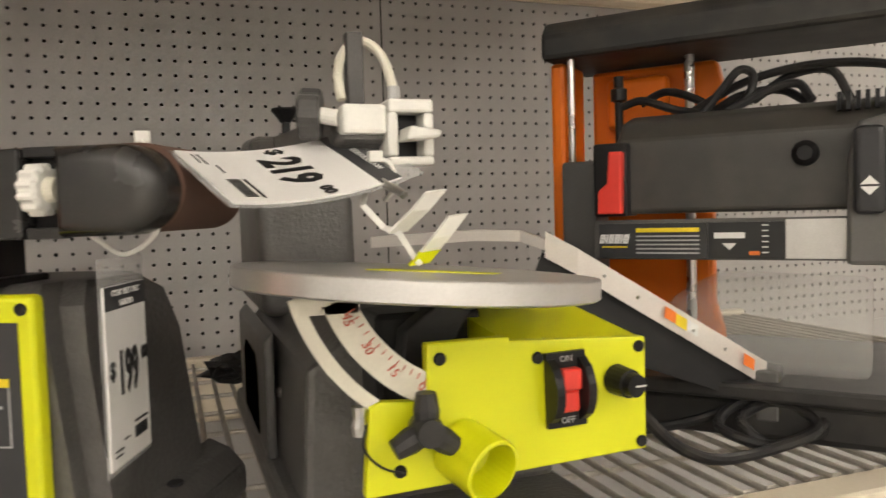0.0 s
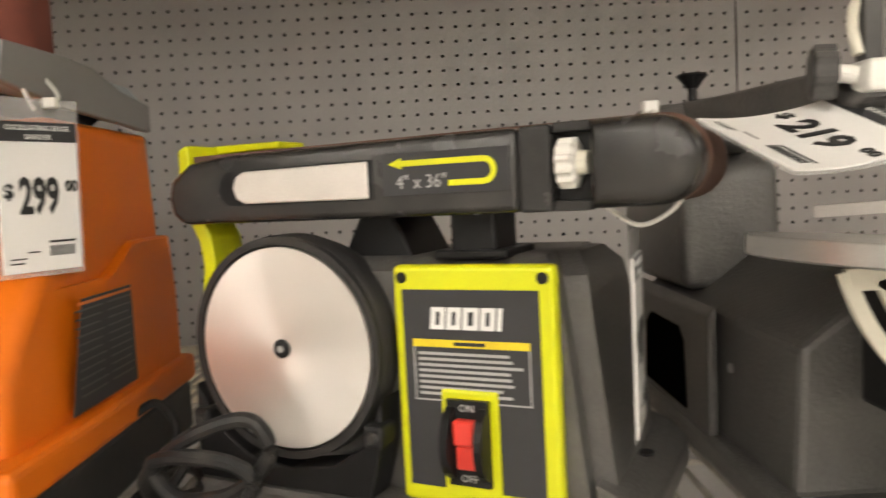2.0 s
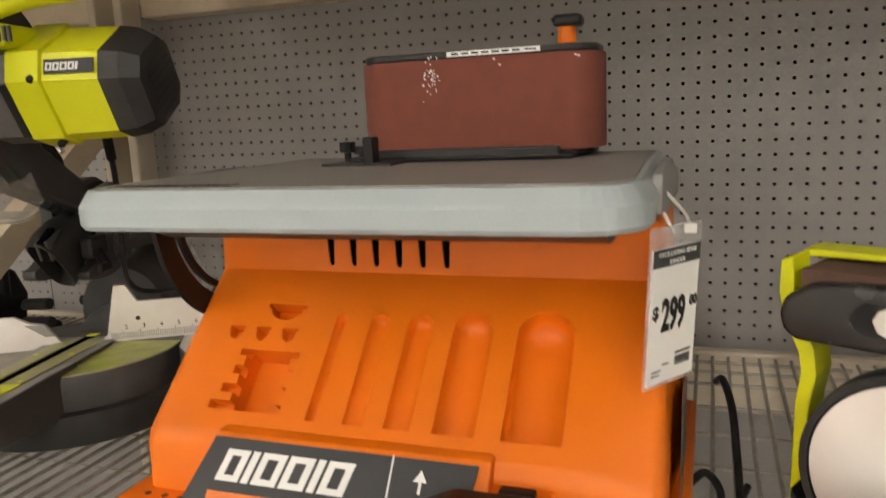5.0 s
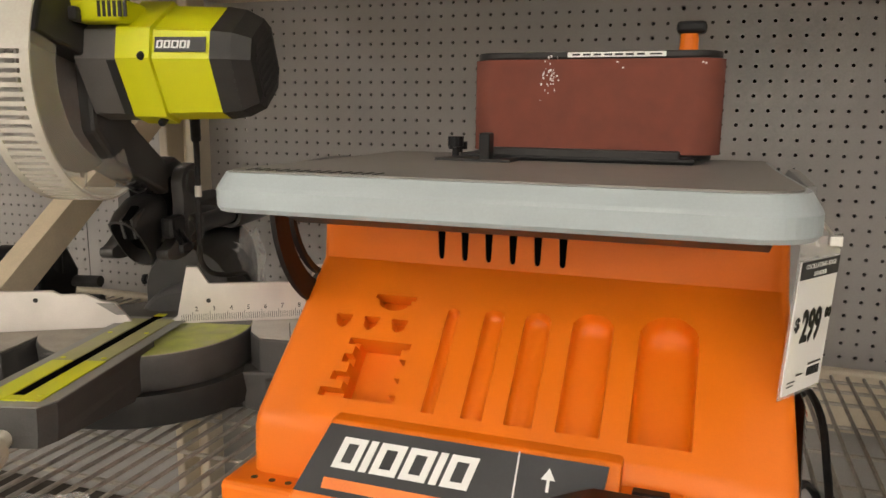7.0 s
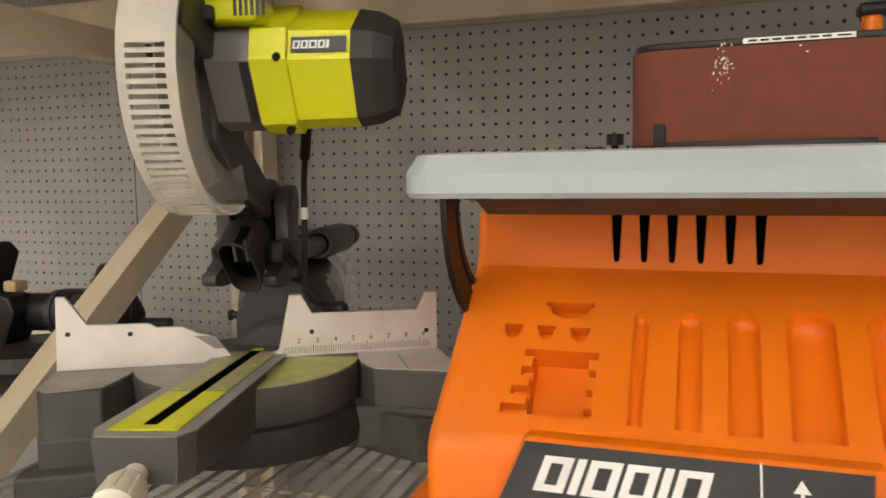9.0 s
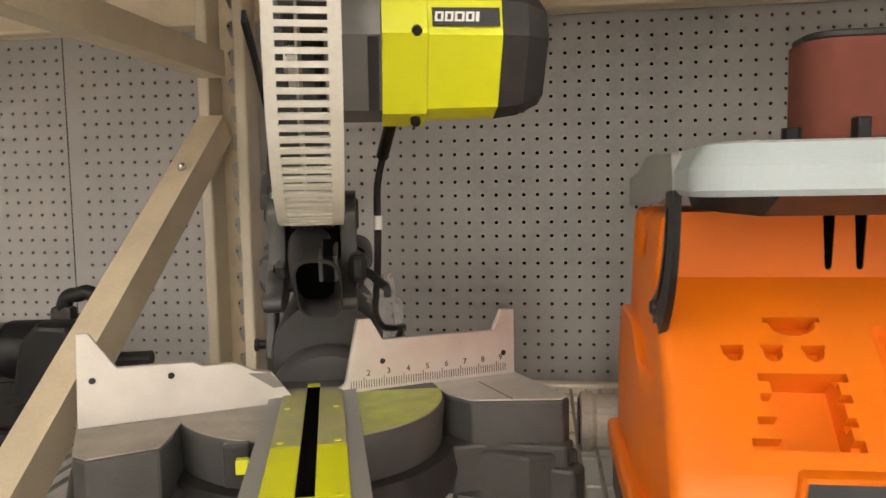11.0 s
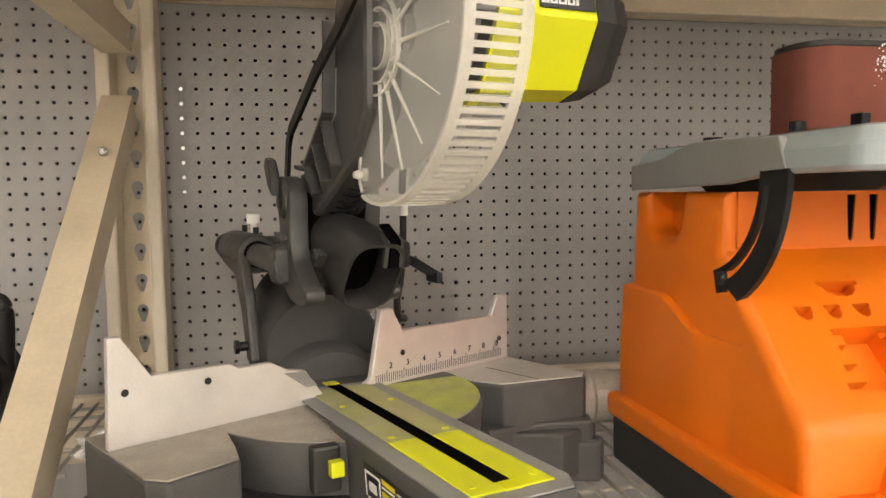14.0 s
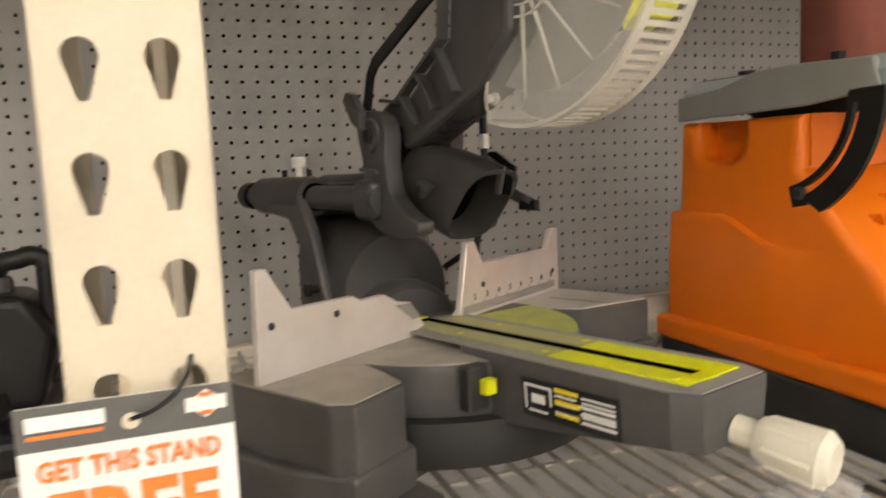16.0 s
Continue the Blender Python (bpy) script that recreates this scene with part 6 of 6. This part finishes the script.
        tp("cap_slit", box(0.197, 0.216, mv - 0.0545 + 0.002, mv - 0.050, mz - 0.028 + 0.011 * kk, mz - 0.0245 + 0.011 * kk), "ink", en)
    for zz in (-0.046, 0.040):
        tp("motor_screw", turned((0.115, mv - 0.050, mz + zz), (0.115, mv - 0.062, mz + zz), [(0, 0.0048), (0.8, 0.0048), (1, 0.003)], 12), "black", mo)
    lg = W @ facing((0.155, mv - 0.0455, mz + 0.0480), (1, 0, 0), (0, 0.92, 1))
    ml = part("motor_label", prism_on(lg, [(-0.026, -0.0085), (0.034, -0.0085), (0.034, 0.0085), (-0.026, 0.0085)], 0.0012), "label", mo)
    mark([0.0075, 0.0075, 0.0085, 0.0075, 0.003], 0.009, 0.0013, 0.1, lg @ Matrix.Translation((-0.004, 0, 0.0013)), "whiteink", ml, 0.0003)
    W = W0
    # handle above the motor
    hn = tp("handle", hose([(0.03, -0.20, 1.60), (0.055, -0.205, 1.625), (0.11, -0.20, 1.645), (0.18, -0.19, 1.655), (0.23, -0.17, 1.67)], 0.015, 12), "lime", e, "lime carrying handle", True)
    tp("handle_root", box(0.03, 0.10, -0.215, -0.15, 1.592, 1.618, 0.006, 3), "lime", hn)
    for kk in range(6):
        tp("handle_groove", box(0.075 + 0.006 * kk, 0.078 + 0.006 * kk, -0.2165, -0.213, 1.597, 1.614), "ink", hn)
    tp("trigger", box(0.02, 0.055, -0.225, -0.19, 1.592, 1.608, 0.004), "dark", hn)
    # dust chute and cord
    def oval(c, ax, bx):
        return [Vector(c) + Vector(ax) * math.cos(2 * math.pi * i / 24) + Vector(bx) * math.sin(2 * math.pi * i / 24) for i in range(24)]
    def hood(c, ax, bx, p=0.62):
        pw = lambda q: math.copysign(abs(q) ** p, q)
        return [Vector(c) + Vector(ax) * pw(math.cos(2 * math.pi * i / 32)) + Vector(bx) * pw(math.sin(2 * math.pi * i / 32)) for i in range(32)]
    ch = loft([hood((0.0, 0.050, 1.356), (0.018, 0, 0), (0, -0.004, 0.016), 0.9), hood((0.001, 0.022, 1.350), (0.026, 0, 0), (0, -0.010, 0.028), 0.85), hood((0.004, -0.010, 1.338), (0.027, -0.004, 0), (0, -0.020, 0.036), 0.75),
               hood((0.010, -0.044, 1.322), (0.027, -0.008, 0), (0, -0.030, 0.038)), hood((0.014, -0.064, 1.313), (0.026, -0.010, 0), (0, -0.033, 0.036)),
               hood((0.014, -0.065, 1.3125), (0.0235, -0.009, 0), (0, -0.030, 0.033)), hood((0.008, -0.03, 1.328), (0.021, 0, 0), (0, -0.025, 0.030))], False)
    chute = tp("dust_chute", ch, "dark", e, "dark flared dust chute with a square mouth", True)
    tp("chute_throat", loft([hood((0.009, -0.034, 1.326), (0.024, 0, 0), (0, -0.027, 0.033)), hood((0.008, -0.030, 1.328), (0.024, 0, 0), (0, -0.027, 0.033))]), "void", chute)
    tp("chute_slot", strip([(0.026, -0.070, 1.366), (0.027, -0.098, 1.351), (0.028, -0.088, 1.325)], 0.010, 0.004), "void", chute)
    for u in (0.019, 0.034):
        tp("chute_fin", prism([(-0.062, 1.364), (-0.099, 1.352), (-0.090, 1.325), (-0.084, 1.326), (-0.088, 1.345)], "x", u - 0.002, u + 0.002, 0.0008), "sawgrey", chute)
    tp("chute_ear", prism([(-0.018, 1.342), (-0.042, 1.336), (-0.022, 1.322)], "x", -0.034, -0.024, 0.002), "sawgrey", chute)
    tp("ear_screw", turned((-0.0345, -0.027, 1.333), (-0.037, -0.027, 1.333), [(0, 0.005), (1, 0.004)], 12), "black", chute)
    for dv in (0.0, 0.016):
        tp("cord_clip", strip([(0.050, -0.030 + dv, 1.335), (0.070, -0.045 + dv, 1.325), (0.088, -0.062 + dv, 1.311)], 0.004, 0.008, (0, 1, 0.3)), "black", e, "black cord clip")
    tp("clip_end", box(0.083, 0.091, -0.068, -0.040, 1.303, 1.315, 0.002), "black", e)
    tp("clip_root", box(0.046, 0.066, -0.045, 0.0, 1.318, 1.348, 0.006), "black", e)
    tp("cord_strain", rod((0.100, -0.035, 1.505), (0.086, -0.002, 1.455), 0.007), "black", e)
    tp("power_cord", hose([(0.088, -0.006, 1.462), (0.080, 0.012, 1.42), (0.079, 0.012, 1.36), (0.077, 0.014, 1.31), (0.074, 0.022, 1.275), (0.082, 0.038, 1.254), (0.098, 0.060, 1.246), (0.110, 0.100, 1.240), (0.105, 0.14, 1.22)], 0.0042, 8), "rubber", e, "black power cord", True)
    tp("cord_band", turned((0.0795, 0.012, 1.372), (0.0797, 0.012, 1.388), [(0, 0.0052), (1, 0.0052)], 12), "white", e)
    tp("dust_bag", crumple((0.085, 0.19, 1.23), 0.035, 0.03, 0.085, 9), "film", e, "clear plastic bag tied behind the saw")
    tp("wrap_end", crumple((-0.225, 0.0, 1.16), 0.045, 0.02, 0.02, 4), "film", e, "torn clear plastic wrap")


def crumple(c, rx, ry, rz, seed):
    """Crushed film: a faceted, folded shell."""
    bm = bmesh.new()
    bmesh.ops.create_icosphere(bm, subdivisions=3, radius=1)
    noise.seed_set(seed)
    for v in bm.verts:
        d = v.co.normalized()
        k = 0.72 + 0.5 * noise.noise(d * 2.3) + 0.25 * noise.noise(d * 6)
        v.co = Vector((c[0] + d.x * rx * k, c[1] + d.y * ry * k, c[2] + d.z * rz * k))
    return bm


# ---- tools in the next bay ----
def dark_saw():
    e = thing("compound_saw", -2.22, 1.25, Z0, 0, "black compound saw seen past the brace", "mitre saw")
    part("base", box(-0.22, 0.13, -0.14, 0.14, Z0, 1.10, 0.012, 3), "black", e)
    part("turntable", turned((-0.02, -0.04, 1.10), (-0.02, -0.04, 1.125), [(0, 0.12), (1, 0.115)], 32), "dark", e)
    part("motor", turned((-0.16, -0.01, 1.178), (0.10, 0.03, 1.178), [(0, 0.03), (0.1, 0.036), (0.55, 0.036), (0.57, 0.046), (0.95, 0.046), (1, 0.035)], 24), "black", e, "", True)
    part("motor_ring", turned((-0.03, 0.01, 1.178), (-0.018, 0.012, 1.178), [(0, 0.043), (1, 0.043)], 24), "dark", e)
    part("head", prism([(0.02, 1.10), (0.13, 1.10), (0.15, 1.18), (0.12, 1.23), (0.07, 1.232), (0.04, 1.20)], "y", -0.05, 0.05, 0.012, 3), "black", e)
    part("handle", hose([(0.075, 0.0, 1.20), (0.083, 0.0, 1.235), (0.093, 0.0, 1.262), (0.112, 0.0, 1.267), (0.128, 0.0, 1.270), (0.140, 0.0, 1.255), (0.138, 0.0, 1.18)], 0.0115, 12), "black", e, "black D handle", True)
    part("handle_post", box(0.068, 0.105, -0.012, 0.012, 1.19, 1.25, 0.008), "dark", e)
    for dz in (0, 0.038):
        part("slide_rail", rod((-0.14, 0.0, 1.112 + dz), (0.20, 0.045, 1.122 + dz), 0.0115), "dark", e, "dark slide rail")
    part("accent", box(-0.085, -0.055, -0.06, -0.03, 1.225, 1.245, 0.004), "wood", e)
    part("upper_arm", prism([(-0.22, 1.12), (-0.10, 1.10), (-0.06, 1.185), (-0.075, 1.215), (-0.13, 1.225), (-0.10, 1.295), (-0.12, 1.315), (-0.22, 1.31)], "y", -0.06, 0.0, 0.008), "black", e)
    screw(e, (-0.115, -0.06, 1.295), (0, -1, 0), 0.008, "steel")


# ---- cords on the deck ----
def loose_cords():
    def cord(name, pts, r, label):
        c = thing(name, pts[0][0], pts[0][1], Z0, 0, label, "cord", "cords on the shelf")
        part("cable", hose([(p[0] - pts[0][0], p[1] - pts[0][1], p[2]) for p in pts], r, 9), "rubber", c)
        return c
    B = Matrix.Translation((-0.632, 0.812, 0)) @ Matrix.Rotation(radians(-26.5), 4, "Z")
    pts = [B @ (Vector(p) + Vector((0.025, 0, 0.03 if p[2] > 1.065 else 0))) for p in ((-0.13, 0.12, 1.063), (-0.14, 0.0, 1.063), (-0.12, -0.06, 1.07), (-0.06, -0.075, 1.115), (-0.015, -0.06, 1.13), (0.0, -0.055, 1.105), (-0.03, -0.06, 1.075), (-0.08, -0.065, 1.066), (-0.10, -0.07, 1.09), (-0.06, -0.08, 1.105), (-0.02, -0.07, 1.10), (-0.01, -0.065, 1.08), (-0.05, -0.08, 1.062), (-0.15, -0.06, 1.062), (-0.19, 0.02, 1.062))]
    cord("power_cord", pts, 0.0058, "thick black cord looped beside the sanding disc")
    q = [(-0.80, 0.93, 1.12), (-0.785, 0.945, 1.125), (-0.77, 0.95, 1.10), (-0.775, 0.93, 1.065), (-0.77, 0.86, 1.062), (-0.74, 0.82, 1.062), (-0.72, 0.86, 1.075), (-0.75, 0.90, 1.075), (-0.78, 0.86, 1.062), (-0.74, 0.80, 1.062), (-0.70, 0.83, 1.063)]
    cord("power_cord", q, 0.0042, "black cord lying between the two sanders")
    coil = [(-0.755, 0.95, 1.062), (-0.735, 0.90, 1.075), (-0.725, 0.86, 1.10), (-0.735, 0.83, 1.085), (-0.755, 0.84, 1.064), (-0.765, 0.89, 1.07), (-0.75, 0.93, 1.095), (-0.73, 0.94, 1.08), (-0.72, 0.90, 1.063), (-0.735, 0.86, 1.064), (-0.76, 0.87, 1.085), (-0.77, 0.91, 1.075), (-0.76, 0.97, 1.062), (-0.74, 1.05, 1.062)]
    cord("power_cord", coil, 0.0045, "black cord coiled on the wire deck")
    tail = [(-0.775, 1.12, 1.16), (-0.768, 1.10, 1.17), (-0.758, 1.06, 1.15), (-0.752, 1.03, 1.10), (-0.748, 1.0, 1.064), (-0.74, 0.96, 1.062)]
    cord("power_cord", tail, 0.0045, "black cord hanging down behind the sander")
    s = [(-0.03, 0.70, 1.165), (0.0, 0.71, 1.145), (0.06, 0.73, 1.095), (0.13, 0.745, 1.07), (0.185, 0.76, 1.085), (0.19, 0.79, 1.115), (0.15, 0.82, 1.118), (0.11, 0.81, 1.09), (0.14, 0.77, 1.068), (0.20, 0.765, 1.09), (0.21, 0.79, 1.115), (0.18, 0.81, 1.12), (0.13, 0.80, 1.10), (0.15, 0.775, 1.064), (0.22, 0.77, 1.085), (0.235, 0.79, 1.11), (0.20, 0.82, 1.122), (0.10, 0.85, 1.08), (0.02, 0.88, 1.064)]
    s = [(x + (0.06 if i > 3 else 0), y, 1.062 + (z - 1.062) * (0.6 if i > 3 else 1)) for i, (x, y, z) in enumerate(s)]
    cord("power_cord", s, 0.0055, "coiled black cord behind the scroll saw")
    k = thing("work_gloves", -0.27, 1.33, Z0, 25, "black and yellow gloves dropped on the wire deck", "gloves")
    part("palm", crumple((0, 0, Z0 + 0.03), 0.05, 0.04, 0.026, 6), "rubber", k)
    part("cuff", box(0.03, 0.045, -0.03, 0.03, Z0 + 0.012, Z0 + 0.045, 0.004), "yellow", k)
    part("cuff_body", crumple((0.045, 0.0, Z0 + 0.028), 0.03, 0.032, 0.024, 8), "black", k)


# ---- price tags and sign ----
def price_tag(x, y, z, right, up, w, h, head, price, cents, label, mirror=False, bend=0.0, tie=None):
    e = thing("price_tag", x, y, z, 0, label, "price tag", "price tags")
    m = facing((0, 0, z), right, up)
    def curved(bm):
        if bend:
            inv = m.inverted()
            nv = (m.to_3x3() @ Vector((0, 0, 1)))
            for v in bm.verts:
                q = inv @ v.co
                v.co += nv * bend * ((q.y / h) ** 2 * 4 - 0.5)
        return bm
    def sheet(x0, x1, y0, y1, z0, z1):
        bm = bmesh.new()
        n = 10
        for i in range(n):
            a, b = y0 + (y1 - y0) * i / n, y0 + (y1 - y0) * (i + 1) / n
            add_box(bm, x0, x1, a, b, z0, z1, 0, 1, m)
        bmesh.ops.remove_doubles(bm, verts=bm.verts, dist=1e-6)
        return curved(bm)
    part("sleeve", sheet(-w / 2 - 0.003, w / 2 + 0.003, -h / 2 - 0.004, h / 2 + 0.018, -0.0022, -0.0016), "film", e, "clear plastic sleeve")
    paper = part("paper", sheet(-w / 2, w / 2, -h / 2, h / 2, -0.0014, 0), "paper", e)
    part("heading", sheet(-w / 2, w / 2, h / 2 - h * 0.13, h / 2, 0.0001, 0.0004), "label", paper)
    flip = Matrix.Diagonal((-1, 1, 1, 1)) if mirror else Matrix.Identity(4)
    def put(t, s, px, py, mat, nm, xs=1.0):
        ob = words(t, s, m @ Matrix.Translation((px, py, 0.0007)), mat, paper, nm, 0.0002, xs=xs, bold=0.034 if nm == "price_print" else 0.008)
        if bend:
            inv = m.inverted()
            nv = (m.to_3x3() @ Vector((0, 0, 1)))
            for v in ob.data.vertices:
                q = inv @ (v.co + Vector((0, 0, z)))
                v.co += nv * bend * ((q.y / h) ** 2 * 4 - 0.5)
    for k, ln in enumerate(head):
        put(ln, h * 0.048, 0, h * (0.46 - 0.06 * k), "whiteink", "heading_print")
    put("$", h * 0.13, -w * 0.40, h * 0.04, "ink", "price_print")
    put(price, h * 0.33, -w * 0.02, 0.0, "ink", "price_print", xs=w / h * 1.02)
    put(cents, h * 0.11, w * 0.40, h * 0.07, "ink", "price_print", 0.8)
    rows = [(w * 0.08 + w * 0.028 * k, w * 0.08 + w * 0.028 * k + w * 0.014, -h * 0.40, -h * 0.33) for k in range(12)]
    rows += [(w * 0.08, w * 0.42, -h * 0.31, -h * 0.295), (-w * 0.42, -w * 0.22, -h * 0.41, -h * 0.40), (-w * 0.42, -w * 0.25, -h * 0.44, -h * 0.43), (-w * 0.2, -w * 0.05, -h * 0.37, -h * 0.36)]
    part("small_print", curved(bars(rows, m @ Matrix.Translation((0, 0, 0.0002)), 0.0003)), "ink", paper)
    if tie:
        part("tie", hose([(p[0] - x, p[1] - y, p[2]) for p in tie], 0.0016, 8), "white", e, "white cable tie")
        p = Vector(tie[0])
        part("tie_head", box(p.x - x - 0.005, p.x - x + 0.005, p.y - y - 0.004, p.y - y + 0.004, p.z - 0.004, p.z + 0.004, 0.001), "white", e)
    return e


def tags():
    price_tag(-0.8125, 0.819, 1.325, (0.55, 0.835, 0), (0.02, -0.08, 1), 0.062, 0.115, ("OSCILLATING EDGE", "SANDER"), "299", "00", "hanging price card for the edge sander in a clear sleeve",
              tie=[(-0.80, 0.822, 1.397), (-0.805, 0.845, 1.405), (-0.82, 0.86, 1.42), (-0.829, 0.85, 1.432), (-0.83, 0.83, 1.425), (-0.812, 0.82, 1.392)])
    price_tag(-0.377, 0.722, 1.208, (0.34, 0.94, 0), (0, 0, 1), 0.062, 0.115, ("4\"X36\" BELT DISC", "SANDER"), "199", "00", "hanging price card for the belt sander in a clear sleeve",
              tie=[(-0.362, 0.735, 1.362), (-0.352, 0.70, 1.33), (-0.355, 0.70, 1.30), (-0.375, 0.715, 1.285), (-0.392, 0.725, 1.295), (-0.40, 0.715, 1.302)])
    price_tag(-0.270, 0.695, 1.338, (0.36, -0.75, -0.42), (0.93, 0.10, -0.02), 0.078, 0.125, ("16\" SCROLL SAW",), "219", "00", "price card for the scroll saw, curled in a clear sleeve", bend=0.006,
              tie=[(-0.21, 0.705, 1.346), (-0.20, 0.70, 1.34), (-0.20, 0.69, 1.325), (-0.205, 0.70, 1.315)])


def stand_sign():
    e = thing("offer_sign", -1.963, 0.64, 1.108, 0, "white cardboard offer sign tied to the cream upright", "sign")
    part("board", box(-0.058, 0.037, -0.001, 0.001, 1.108, 1.26), "paper", e)
    part("heading", box(-0.058, 0.037, -0.0018, -0.0012, 1.2395, 1.26), "plate", e)
    q = facing((-0.0105, -0.0022, 1.178), (1, 0, 0), (0, 0, 1))
    words("GET THIS STAND", 0.0135, q @ Matrix.Translation((0, 0.051, 0)), "orangeink", e, "offer_print", xs=0.78, bold=0.02)
    words("FREE", 0.040, q @ Matrix.Translation((0, 0.024, 0)), "orangeink", e, "offer_print", 0.0006, xs=0.92, bold=0.03)
    part("mark", bars([(-0.043, -0.010, 0.071, 0.078)], q), "whiteink", e)
    part("mark_line", bars([(-0.043, -0.011, 0.0675, 0.0693)], q), "orangeink", e)
    b = part("badge", prism_on(q @ Matrix.Translation((0.035, 0.0735, 0)), [(-0.0095, -0.0035), (-0.005, -0.0035), (0, -0.007), (0.005, -0.0035), (0.0095, -0.0035), (0.0095, 0.0035), (0.005, 0.0035), (0, 0.007), (-0.005, 0.0035), (-0.0095, 0.0035)], 0.0005), "whiteink", e)
    part("badge_spot", bars([(-0.003, 0.003, 0.0035, 0.0055), (-0.003, 0.003, -0.0055, -0.0035)], q @ Matrix.Translation((0.035, 0.0735, 0.0006))), "orangeink", b)
    part("tie_hole", turned((-0.0095, -0.0022, 1.248), (-0.0095, -0.0010, 1.248), [(0, 0.004), (1, 0.004)], 16), "cream", e)
    part("tie", hose([(-0.0095, -0.003, 1.249), (0.0, -0.008, 1.253), (0.010, -0.008, 1.259), (0.017, -0.004, 1.267), (0.020, 0.012, 1.273)], 0.0012, 6), "black", e, "black cable tie")


room()
lamps()
pegboard("pegboard_left", -4.0, -2.3475, -2.36)
pegboard("pegboard_middle", -2.3445, 0.047, -1.495)
pegboard("pegboard_right", 0.05, 2.2, 0.399)
lower_bay()
front_upright()
rear_upright()
braces()
beams()
deck()
mitre_saw()
oscillating_sander()
belt_disc_sander()
scroll_saw()
planer()
dark_saw()
loose_cords()
tags()
stand_sign()
